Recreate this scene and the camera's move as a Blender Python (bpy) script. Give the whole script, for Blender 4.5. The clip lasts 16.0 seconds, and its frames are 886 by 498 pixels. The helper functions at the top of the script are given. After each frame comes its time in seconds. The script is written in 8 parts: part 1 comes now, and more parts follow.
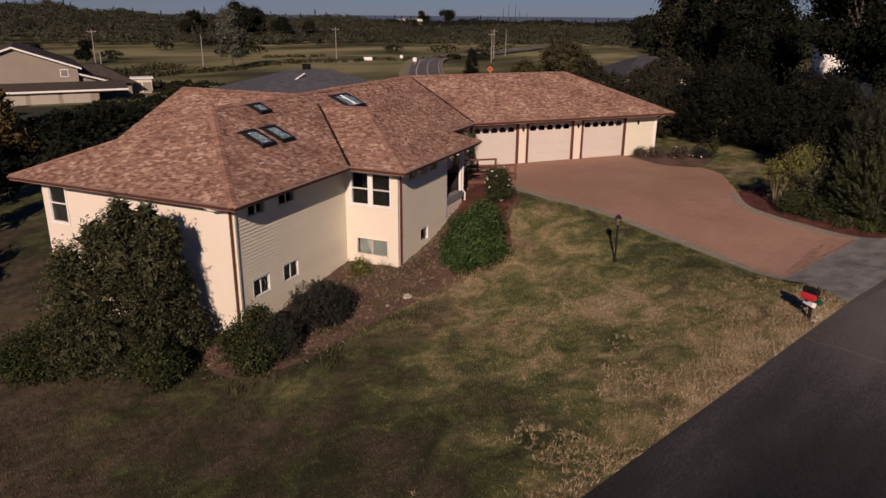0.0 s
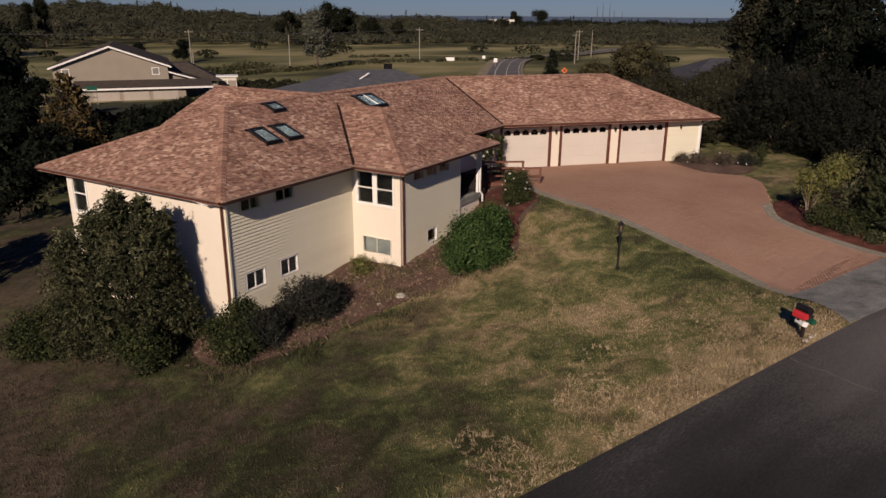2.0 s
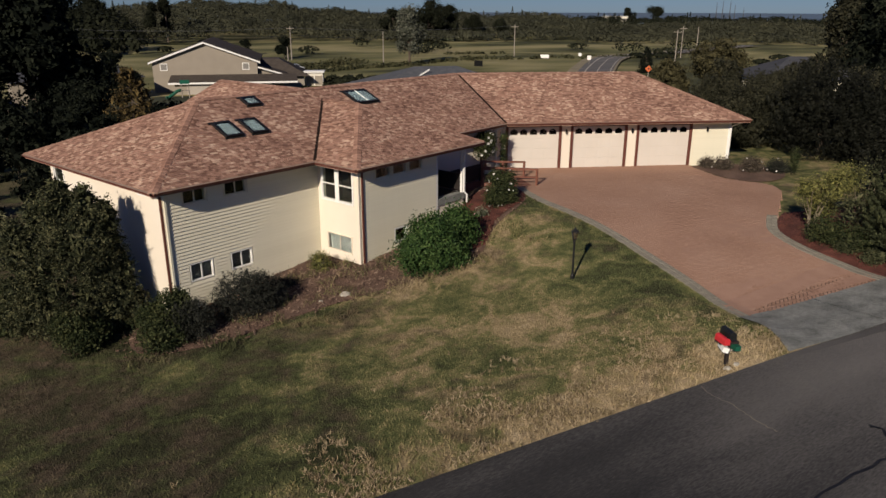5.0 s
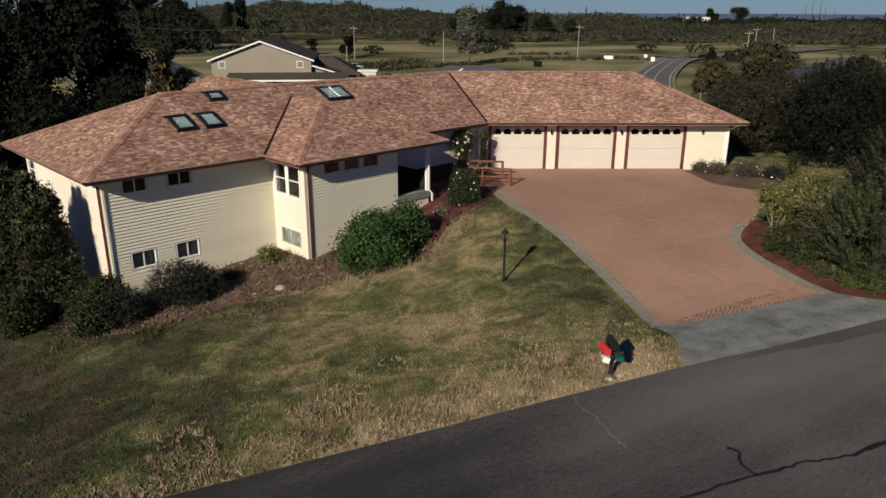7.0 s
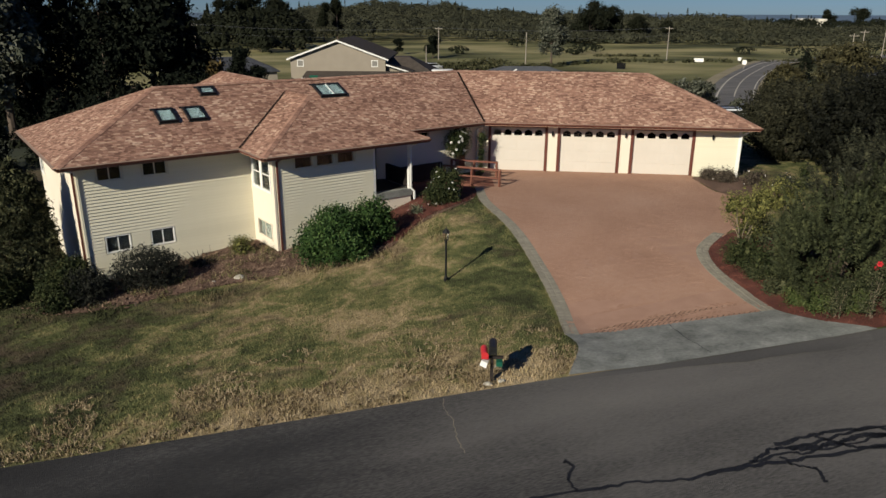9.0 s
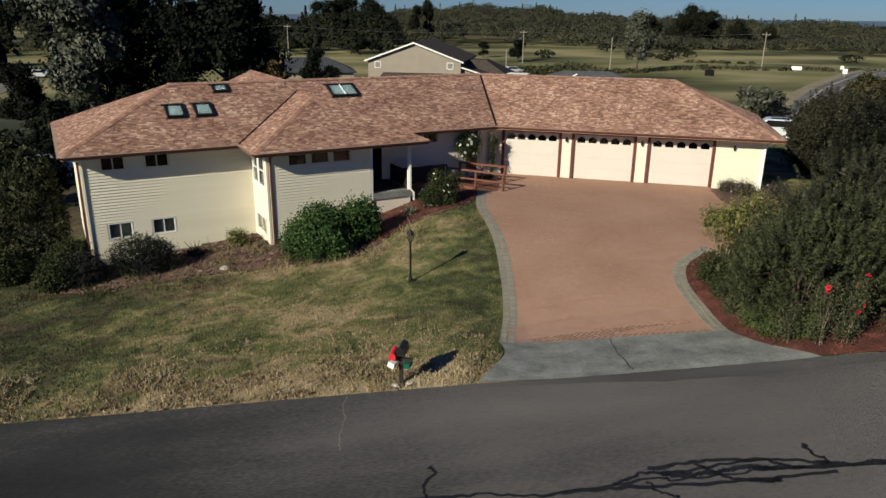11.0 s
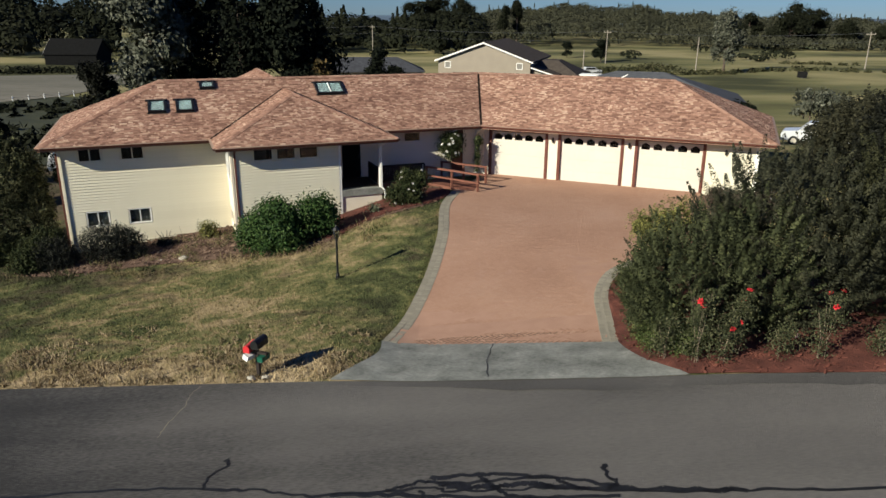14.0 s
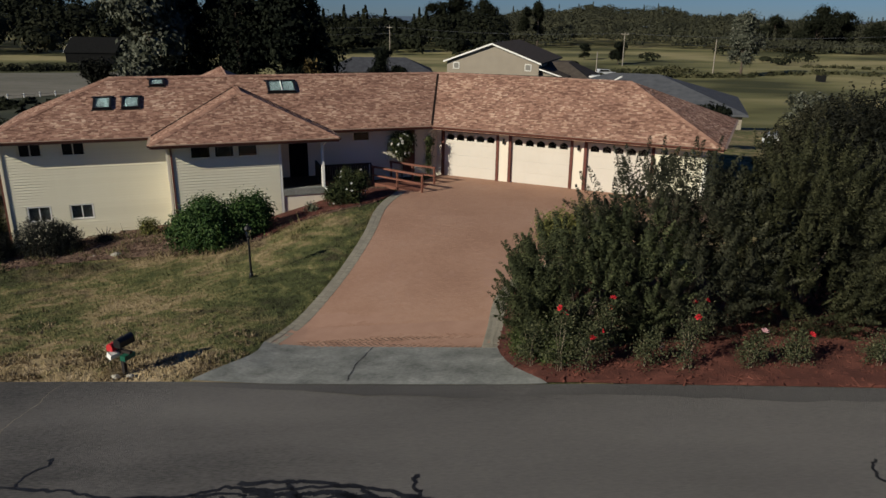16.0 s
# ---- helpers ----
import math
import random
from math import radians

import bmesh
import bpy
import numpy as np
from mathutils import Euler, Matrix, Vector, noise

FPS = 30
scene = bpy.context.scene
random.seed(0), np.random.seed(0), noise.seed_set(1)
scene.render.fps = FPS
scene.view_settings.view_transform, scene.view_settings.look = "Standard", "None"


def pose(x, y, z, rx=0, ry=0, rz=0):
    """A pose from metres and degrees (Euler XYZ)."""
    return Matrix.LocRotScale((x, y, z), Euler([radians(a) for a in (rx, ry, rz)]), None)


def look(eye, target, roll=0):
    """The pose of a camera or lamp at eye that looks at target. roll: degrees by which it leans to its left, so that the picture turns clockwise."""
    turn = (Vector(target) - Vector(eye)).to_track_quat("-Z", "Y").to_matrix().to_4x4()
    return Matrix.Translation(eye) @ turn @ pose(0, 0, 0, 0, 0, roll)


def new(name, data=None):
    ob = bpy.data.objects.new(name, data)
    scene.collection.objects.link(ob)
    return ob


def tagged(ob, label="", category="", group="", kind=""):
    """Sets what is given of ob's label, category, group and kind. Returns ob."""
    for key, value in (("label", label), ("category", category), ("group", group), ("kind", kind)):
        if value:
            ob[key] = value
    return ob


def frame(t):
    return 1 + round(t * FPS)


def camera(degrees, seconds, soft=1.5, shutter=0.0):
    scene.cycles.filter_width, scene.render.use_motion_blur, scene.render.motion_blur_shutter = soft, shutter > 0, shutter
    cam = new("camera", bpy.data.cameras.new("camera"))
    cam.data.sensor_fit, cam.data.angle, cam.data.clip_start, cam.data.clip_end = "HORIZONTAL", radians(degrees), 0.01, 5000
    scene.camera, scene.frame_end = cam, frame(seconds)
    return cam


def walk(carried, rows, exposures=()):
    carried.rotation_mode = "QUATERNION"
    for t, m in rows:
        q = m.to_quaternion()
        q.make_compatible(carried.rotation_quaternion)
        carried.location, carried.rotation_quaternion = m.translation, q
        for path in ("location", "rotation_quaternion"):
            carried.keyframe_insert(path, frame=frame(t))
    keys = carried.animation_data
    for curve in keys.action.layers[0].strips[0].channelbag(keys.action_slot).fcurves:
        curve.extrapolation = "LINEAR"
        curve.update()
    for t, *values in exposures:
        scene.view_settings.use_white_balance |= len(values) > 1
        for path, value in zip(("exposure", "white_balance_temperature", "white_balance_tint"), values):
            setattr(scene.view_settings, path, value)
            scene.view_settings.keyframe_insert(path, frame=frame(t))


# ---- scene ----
cam = camera(63.4, 16.0)
PATH = [
    (0, (-0.562, -0.239, 8.312), (0.805, 1.08, 7.687), 0.5),
    (0.5, (-0.028, -0.885, 8.286), (1.309, 0.466, 7.663), 0.6),
    (1, (0.572, -1.435, 8.318), (1.87, -0.047, 7.694), 0.6),
    (1.5, (1.272, -1.968, 8.355), (2.512, -0.529, 7.729), 0.4),
    (2, (1.92, -2.49, 8.362), (3.111, -1.009, 7.736), 0.4),
    (2.5, (2.594, -2.949, 8.392), (3.743, -1.438, 7.763), 0.4),
    (3, (3.369, -3.318, 8.422), (4.481, -1.781, 7.792), 0.3),
    (3.5, (4.195, -3.718, 8.444), (5.272, -2.155, 7.813), 0.4),
    (4, (5.089, -4.156, 8.423), (6.126, -2.567, 7.791), 0.3),
    (6.3, (9.952, -6.473, 8.167), (10.785, -4.77, 7.532), 0.2),
    (6.5, (10.427, -6.673, 8.172), (11.243, -4.961, 7.537), 0.2),
    (7, (11.588, -7.154, 8.131), (12.361, -5.421, 7.498), 0.2),
    (7.5, (12.765, -7.618, 8.071), (13.493, -5.865, 7.439), 0.2),
    (8, (13.923, -8.129, 8.058), (14.606, -6.359, 7.427), 0.2),
    (8.5, (15.163, -8.565, 8.066), (15.776, -6.77, 7.433), 0.2),
    (9, (16.391, -8.929, 8.07), (16.924, -7.108, 7.438), 0.3),
    (9.2, (16.836, -9.059, 8.071), (17.341, -7.229, 7.444), 0.1),
    (11.3, (21.109, -9.9, 8.071), (21.359, -8.018, 7.442), 0.7),
    (11.5, (21.509, -9.923, 8.064), (21.728, -8.038, 7.433), 0.6),
    (12, (22.326, -10.046, 8.045), (22.482, -8.154, 7.414), 0.7),
    (12.5, (23.185, -10.14, 8.05), (23.303, -8.245, 7.421), 0.6),
    (13, (24.062, -10.139, 8.036), (24.164, -8.243, 7.407), 0.5),
    (13.5, (25.065, -10.139, 8.008), (25.135, -8.242, 7.38), 0.4),
    (14, (26.159, -10.14, 8.006), (26.196, -8.241, 7.379), 0.4),
    (14.5, (27.245, -10.101, 7.982), (27.249, -8.201, 7.356), 0.3),
    (15, (28.312, -9.983, 7.981), (28.283, -8.083, 7.356), 0.4),
    (15.5, (29.325, -9.86, 7.964), (29.284, -7.96, 7.34), 0.4),
    (16, (29.958, -9.772, 7.941), (29.925, -7.872, 7.316), 0.7),
]
EXPOSURES = [(0.0, -0.3, 7150, 27), (2.0, -0.18, 6900, 19), (3.5, -0.08, 6650, 13), (7.0, 0.13, 6450, 5), (9.0, 0.23, 6350, 1), (12.5, 0.5, 6230, -1), (14.5, 0.78, 6300, -1), (15.0, 0.87, 6300, 0), (15.5, 0.85, 6300, 0), (16.0, 0.06, 6300, 1)]
walk(cam, [(t, look(eye, target, roll)) for t, eye, target, roll in PATH], EXPOSURES)

# ---- light ----
SUN_EL, SUN_DIR = 26.0, (-0.796, -0.605)
world = bpy.data.worlds.new("sky_world")
scene.world = world
world.use_nodes = True
wn = world.node_tree.nodes
sky = wn.new("ShaderNodeTexSky")
sky.sky_type, sky.sun_disc = "NISHITA", False
sky.sun_elevation = radians(SUN_EL)
sky.sun_rotation = math.atan2(SUN_DIR[0], SUN_DIR[1])
sky.air_density, sky.dust_density, sky.ozone_density = 1.0, 0.0, 4.0
blue = wn.new("ShaderNodeMix")
blue.data_type, blue.blend_type = "RGBA", "MULTIPLY"
blue.inputs[0].default_value = 1.0
blue.inputs[7].default_value = (0.5, 0.72, 1.3, 1)
world.node_tree.links.new(sky.outputs[0], blue.inputs[6])
world.node_tree.links.new(blue.outputs[2], wn["Background"].inputs[0])
wn["Background"].inputs[1].default_value = 0.035
sun_data = bpy.data.lights.new("sun", "SUN")
sun_data.energy, sun_data.angle, sun_data.color = 5.0, radians(0.6), (1.0, 0.885, 0.76)
sun = new("sun", sun_data)
ce = math.cos(radians(SUN_EL))
sun.matrix_world = look((-40, -40, 40), (-40 - SUN_DIR[0] * ce, -40 - SUN_DIR[1] * ce, 40 - math.sin(radians(SUN_EL))))


# ---- materials ----
def material(name, stops, scale=3.0, fine=40.0, rough=0.8, bump=0.3, bump_scale=60.0, metal=0.0, island=0.0, spec=0.3,
             stretch=(1, 1, 1), per_object=0.0):
    """Procedural surface: colours of `stops` mixed by noise at two scales, plus a random share for each piece."""
    m = bpy.data.materials.new(name)
    m.use_nodes = True
    nt = m.node_tree
    n, l = nt.nodes, nt.links
    b = n["Principled BSDF"]
    b.inputs["Roughness"].default_value = rough
    b.inputs["Metallic"].default_value = metal
    b.inputs["Specular IOR Level"].default_value = spec
    tc = n.new("ShaderNodeTexCoord")
    mp = n.new("ShaderNodeMapping")
    mp.inputs["Scale"].default_value = stretch
    l.new(tc.outputs["Object"], mp.inputs["Vector"])
    big, small = n.new("ShaderNodeTexNoise"), n.new("ShaderNodeTexNoise")
    big.inputs["Scale"].default_value, big.inputs["Detail"].default_value = scale, 5
    small.inputs["Scale"].default_value, small.inputs["Detail"].default_value = fine, 4
    l.new(mp.outputs[0], big.inputs["Vector"])
    l.new(mp.outputs[0], small.inputs["Vector"])
    mix = n.new("ShaderNodeMath")
    mix.operation = "MULTIPLY_ADD"
    mix.inputs[1].default_value = 0.35
    l.new(small.outputs["Fac"], mix.inputs[0])
    sc = n.new("ShaderNodeMath")
    sc.operation = "MULTIPLY"
    sc.inputs[1].default_value = 0.65
    l.new(big.outputs["Fac"], sc.inputs[0])
    l.new(sc.outputs[0], mix.inputs[2])
    fac = mix.outputs[0]
    share = island or per_object
    if share:
        if island:
            r = n.new("ShaderNodeNewGeometry").outputs["Random Per Island"]
        else:
            r = n.new("ShaderNodeObjectInfo").outputs["Random"]
        a = n.new("ShaderNodeMapRange")
        a.inputs["To Min"].default_value, a.inputs["To Max"].default_value = -share / 2, share / 2
        l.new(r, a.inputs["Value"])
        ad = n.new("ShaderNodeMath")
        l.new(fac, ad.inputs[0])
        l.new(a.outputs[0], ad.inputs[1])
        fac = ad.outputs[0]
    ramp = n.new("ShaderNodeValToRGB")
    el = ramp.color_ramp.elements
    while len(el) < len(stops):
        el.new(0.5)
    for e, (pos, col) in zip(el, stops):
        e.position, e.color = pos, (*col, 1)
    l.new(fac, ramp.inputs[0])
    l.new(ramp.outputs[0], b.inputs["Base Color"])
    if bump:
        bn = n.new("ShaderNodeTexNoise")
        bn.inputs["Scale"].default_value, bn.inputs["Detail"].default_value = bump_scale, 4
        l.new(mp.outputs[0], bn.inputs["Vector"])
        bp = n.new("ShaderNodeBump")
        bp.inputs["Strength"].default_value, bp.inputs["Distance"].default_value = bump, 0.02
        l.new(bn.outputs["Fac"], bp.inputs["Height"])
        l.new(bp.outputs[0], b.inputs["Normal"])
    return m


def leaf_material(name, stops, rough=0.6, scale=1.5, island=0.5):
    m = material(name, stops, scale=scale, fine=9, rough=rough, bump=0, island=island, spec=0.06)
    b = m.node_tree.nodes["Principled BSDF"]
    b.inputs["Subsurface Weight"].default_value = 0.0
    return m


def glass(name, tint=(0.8, 0.88, 0.88), rough=0.03):
    m = bpy.data.materials.new(name)
    m.use_nodes = True
    b = m.node_tree.nodes["Principled BSDF"]
    b.inputs["Base Color"].default_value = (*tint, 1)
    b.inputs["Roughness"].default_value = rough
    b.inputs["Transmission Weight"].default_value = 1.0
    b.inputs["IOR"].default_value = 1.36
    return m


M = {}
SHINGLE = [(0.12, (0.165, 0.09, 0.065)), (0.4, (0.285, 0.163, 0.117)), (0.62, (0.36, 0.21, 0.152)), (0.76, (0.46, 0.3, 0.214)), (0.94, (0.63, 0.46, 0.34))]
M["shingle"] = material("shingle", SHINGLE, scale=0.7, fine=30, rough=0.95, island=0.64, bump=0.6, bump_scale=90, spec=0.1)
M["shingle_one"] = material("shingle_piece", SHINGLE, scale=0.7, fine=30, rough=0.95, per_object=0.64, bump=0.6, bump_scale=90, spec=0.1)
M["cap"] = material("ridge_cap", [(0.25, (0.23, 0.125, 0.09)), (0.7, (0.38, 0.225, 0.16))], scale=2, rough=0.95, per_object=0.5, bump=0.5, spec=0.1)
M["flashing"] = material("valley_flashing", [(0.3, (0.012, 0.008, 0.007)), (0.7, (0.03, 0.02, 0.016))], rough=0.95, spec=0.05)
M["siding"] = material("siding_paint", [(0.3, (0.655, 0.605, 0.455)), (0.7, (0.735, 0.685, 0.53))], scale=0.8, fine=14, rough=0.65, bump=0.15, bump_scale=120, per_object=0.12, stretch=(0.3, 1, 3))
M["stucco"] = material("painted_panel", [(0.3, (0.69, 0.61, 0.485)), (0.7, (0.75, 0.67, 0.55))], scale=0.7, fine=20, rough=0.75, bump=0.25, bump_scale=150)
M["soffit"] = material("soffit_paint", [(0.3, (0.6, 0.55, 0.45)), (0.7, (0.68, 0.63, 0.52))], scale=2, rough=0.7, bump=0.1)
M["garage"] = material("garage_door_paint", [(0.3, (0.57, 0.515, 0.44)), (0.7, (0.61, 0.555, 0.48))], scale=1.2, fine=30, rough=0.55, bump=0.1)
M["trim"] = material("red_brown_trim", [(0.3, (0.085, 0.028, 0.019)), (0.7, (0.145, 0.048, 0.034))], scale=5, rough=0.6, bump=0.2)
M["pipe"] = material("brown_downpipe", [(0.3, (0.1, 0.036, 0.024)), (0.7, (0.15, 0.057, 0.038))], scale=4, rough=0.6, bump=0.1)
M["drip"] = material("drip_edge_metal", [(0.3, (0.24, 0.16, 0.115)), (0.7, (0.33, 0.235, 0.17))], scale=4, rough=0.6, bump=0.1)
M["white"] = material("white_paint", [(0.3, (0.7, 0.68, 0.62)), (0.7, (0.8, 0.78, 0.73))], scale=4, rough=0.5, bump=0.1)
M["black"] = material("black_metal", [(0.3, (0.012, 0.012, 0.012)), (0.7, (0.03, 0.03, 0.03))], scale=8, rough=0.4, metal=0.4, bump=0.1)
# Near-black stands for the gloom indoors; also on the front door and barn.
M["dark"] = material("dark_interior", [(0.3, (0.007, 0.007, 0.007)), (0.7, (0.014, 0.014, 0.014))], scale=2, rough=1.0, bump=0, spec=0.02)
M["blind"] = material("blind_slats", [(0.3, (0.6, 0.58, 0.52)), (0.7, (0.72, 0.7, 0.64))], scale=4, rough=0.8, bump=0.1)
M["glass"] = glass("window_glass")
# Blue-grey tint stands in for sky reflected in the panes.
M["skyglass"] = glass("sky_tinted_glass", (0.25, 0.335, 0.375), 0.04)
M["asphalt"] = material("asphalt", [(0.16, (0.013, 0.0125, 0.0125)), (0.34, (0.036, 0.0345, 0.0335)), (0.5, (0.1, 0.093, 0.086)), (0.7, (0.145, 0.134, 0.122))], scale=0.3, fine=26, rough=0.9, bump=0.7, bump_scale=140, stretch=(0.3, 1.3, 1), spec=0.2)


def older_west(m, x0, x1, drop):
    """The western stretch of paving is older and darker; the change is ragged."""
    n, l = m.node_tree.nodes, m.node_tree.links
    ramp = n["Color Ramp"]
    fac = ramp.inputs[0].links[0].from_socket
    geo = n.new("ShaderNodeNewGeometry")
    sp = n.new("ShaderNodeSeparateXYZ")
    l.new(geo.outputs["Position"], sp.inputs[0])
    nz = n.new("ShaderNodeTexNoise")
    nz.inputs["Scale"].default_value = 0.35
    l.new(geo.outputs["Position"], nz.inputs["Vector"])
    wob = n.new("ShaderNodeMath")
    wob.operation = "MULTIPLY_ADD"
    wob.inputs[1].default_value = 7.0
    l.new(nz.outputs["Fac"], wob.inputs[0])
    l.new(sp.outputs[0], wob.inputs[2])
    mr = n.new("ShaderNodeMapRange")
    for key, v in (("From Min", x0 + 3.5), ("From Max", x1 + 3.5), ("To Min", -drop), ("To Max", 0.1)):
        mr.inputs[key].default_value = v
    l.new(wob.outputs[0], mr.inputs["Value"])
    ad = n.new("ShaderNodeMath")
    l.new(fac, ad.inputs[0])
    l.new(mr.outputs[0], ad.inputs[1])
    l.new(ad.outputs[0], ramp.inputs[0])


M["seam"] = material("dark_asphalt_seam", [(0.25, (0.045, 0.043, 0.041)), (0.5, (0.082, 0.077, 0.072)), (0.75, (0.12, 0.112, 0.104))], scale=0.5, fine=60, rough=0.9, bump=0.7, bump_scale=140, stretch=(0.3, 1.3, 1), spec=0.2)
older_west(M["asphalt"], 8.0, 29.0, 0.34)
M["kerb"] = material("cobbled_kerb", [(0.25, (0.185, 0.167, 0.13)), (0.5, (0.228, 0.206, 0.16)), (0.75, (0.285, 0.258, 0.202))], scale=4.5, fine=22, rough=0.95, bump=0.7, bump_scale=14, per_object=0.3)
M["yard"] = material("pale_gravel", [(0.3, (0.08, 0.076, 0.05)), (0.5, (0.135, 0.125, 0.095)), (0.7, (0.19, 0.172, 0.135))], scale=0.08, fine=1.5, rough=1, bump=0.2, stretch=(0.4, 1.5, 1))
M["joint_grey"] = material("kerb_mortar", [(0.3, (0.19, 0.17, 0.132)), (0.7, (0.255, 0.23, 0.18))], scale=5, rough=1, bump=0.4)
M["tar"] = material("crack_sealant", [(0.3, (0.008, 0.008, 0.009)), (0.7, (0.02, 0.02, 0.02))], scale=6, rough=0.5, bump=0.3)
M["concrete"] = material("grey_concrete", [(0.32, (0.1, 0.102, 0.092)), (0.46, (0.165, 0.168, 0.15)), (0.58, (0.22, 0.222, 0.2)), (0.72, (0.31, 0.305, 0.275))], scale=1.6, fine=11, rough=0.9, bump=0.5, bump_scale=80)
M["paver"] = material("clay_paver", [(0.25, (0.27, 0.155, 0.105)), (0.5, (0.335, 0.2, 0.137)), (0.75, (0.385, 0.245, 0.175))], scale=0.35, fine=18, rough=0.9, island=0.09, bump=0.4, bump_scale=90, spec=0.15)
M["paver_one"] = material("clay_paver_piece", [(0.25, (0.27, 0.155, 0.105)), (0.5, (0.335, 0.2, 0.137)), (0.75, (0.385, 0.245, 0.175))], scale=5, fine=18, rough=0.9, per_object=0.4, bump=0.4, bump_scale=90, spec=0.15)
M["joint"] = material("paver_joint_sand", [(0.3, (0.3, 0.175, 0.122)), (0.7, (0.37, 0.225, 0.158))], scale=2, rough=1, bump=0.3)
M["mulch"] = material("red_bark_mulch", [(0.25, (0.036, 0.0125, 0.009)), (0.5, (0.088, 0.029, 0.02)), (0.8, (0.195, 0.07, 0.048))], scale=2.0, fine=28, rough=1, bump=1.0, bump_scale=35)
M["soil"] = material("dry_soil_mulch", [(0.25, (0.052, 0.031, 0.023)), (0.5, (0.112, 0.068, 0.048)), (0.8, (0.2, 0.13, 0.09))], scale=0.9, fine=22, rough=1, bump=1.0, bump_scale=30)
M["soilchip"] = material("dry_bark_litter", [(0.2, (0.055, 0.033, 0.024)), (0.5, (0.125, 0.076, 0.053)), (0.85, (0.26, 0.185, 0.13))], scale=2.0, fine=28, rough=1, bump=0, island=0.6)
M["bark"] = material("bark", [(0.3, (0.05, 0.035, 0.025)), (0.7, (0.13, 0.1, 0.075))], scale=3, fine=20, rough=0.95, bump=0.8, bump_scale=25, stretch=(1, 1, 0.3))
M["stem"] = material("pale_rose_stems", [(0.3, (0.14, 0.11, 0.075)), (0.7, (0.26, 0.21, 0.15))], scale=6, fine=30, rough=0.9, bump=0.3)
M["stone"] = material("pale_stone", [(0.3, (0.3, 0.27, 0.22)), (0.7, (0.5, 0.46, 0.38))], scale=4, rough=0.9, bump=0.6)
M["rail"] = material("stained_rail_wood", [(0.3, (0.13, 0.05, 0.032)), (0.7, (0.22, 0.09, 0.06))], scale=3, fine=25, rough=0.75, bump=0.4, stretch=(1, 1, 4))
M["rail_dark"] = material("dark_boards_and_floor_shade", [(0.3, (0.012, 0.009, 0.008)), (0.7, (0.03, 0.022, 0.018))], scale=3, fine=25, rough=0.7, bump=0.3)
M["red"] = material("red_enamel", [(0.3, (0.42, 0.02, 0.025)), (0.7, (0.55, 0.04, 0.045))], scale=4, rough=0.35, bump=0.05)
M["green"] = material("green_plastic", [(0.3, (0.008, 0.06, 0.035)), (0.7, (0.015, 0.1, 0.06))], scale=4, rough=0.45, bump=0.05)
M["lampglass"] = glass("lantern_glass", (0.75, 0.7, 0.55), 0.2)
M["verge"] = material("straw_verge", [(0.3, (0.16, 0.135, 0.08)), (0.7, (0.27, 0.225, 0.14))], scale=0.4, fine=6, rough=1, bump=0.3)
M["greyroof"] = material("grey_roof", [(0.3, (0.06, 0.063, 0.07)), (0.7, (0.105, 0.108, 0.115))], scale=1.5, fine=14, rough=0.95, spec=0.08, bump=0.4, bump_scale=8)
M["brownroof"] = material("brown_grey_roof", [(0.3, (0.05, 0.041, 0.034)), (0.7, (0.085, 0.07, 0.058))], scale=1.5, fine=14, rough=0.95, spec=0.08, bump=0.4, bump_scale=8)
M["fardoor"] = material("dull_cream_door", [(0.3, (0.34, 0.3, 0.25)), (0.7, (0.4, 0.355, 0.3))], scale=1.5, rough=0.8, bump=0.1)
M["tanwall"] = material("tan_wall", [(0.3, (0.24, 0.205, 0.16)), (0.7, (0.29, 0.25, 0.195))], scale=0.5, rough=0.8, bump=0.1)
M["slate"] = material("dark_slate_roof", [(0.3, (0.035, 0.036, 0.042)), (0.7, (0.07, 0.072, 0.08))], scale=1.5, fine=14, rough=0.95, spec=0.1, bump=0.4, bump_scale=8)
M["shade"] = material("grey_pane_fill", [(0.3, (0.16, 0.15, 0.13)), (0.7, (0.24, 0.225, 0.2))], scale=4, rough=0.8, bump=0.1)
M["timber"] = material("weathered_pole", [(0.3, (0.2, 0.17, 0.14)), (0.7, (0.33, 0.29, 0.24))], scale=2, rough=0.9, bump=0.2)
M["carwhite"] = material("white_car_paint", [(0.3, (0.5, 0.51, 0.52)), (0.7, (0.58, 0.58, 0.58))], scale=2, rough=0.2, bump=0, spec=0.6)
M["rubber"] = material("rubber", [(0.3, (0.01, 0.01, 0.01)), (0.7, (0.025, 0.025, 0.025))], scale=8, rough=0.8, bump=0.1)
# Water is paled so that its colour carries the distant haze.
M["water"] = material("hazed_sea_water", [(0.3, (0.09, 0.125, 0.155)), (0.7, (0.12, 0.155, 0.185))], scale=0.01, fine=0.2, rough=0.6, bump=0)
M["orange"] = material("orange_sign", [(0.3, (0.5, 0.1, 0.025)), (0.7, (0.6, 0.14, 0.04))], scale=2, rough=0.5, bump=0)
M["lf_bush"] = leaf_material("olive_green_leaves", [(0.2, (0.01, 0.015, 0.007)), (0.5, (0.028, 0.036, 0.0145)), (0.85, (0.085, 0.088, 0.036))])
M["lf_tall"] = leaf_material("grey_olive_leaves", [(0.2, (0.012, 0.0145, 0.009)), (0.5, (0.036, 0.041, 0.02)), (0.85, (0.145, 0.138, 0.07))])
M["lf_lush"] = leaf_material("glossy_green_leaves", [(0.2, (0.011, 0.024, 0.008)), (0.5, (0.032, 0.062, 0.018)), (0.85, (0.09, 0.135, 0.042))], rough=0.5)
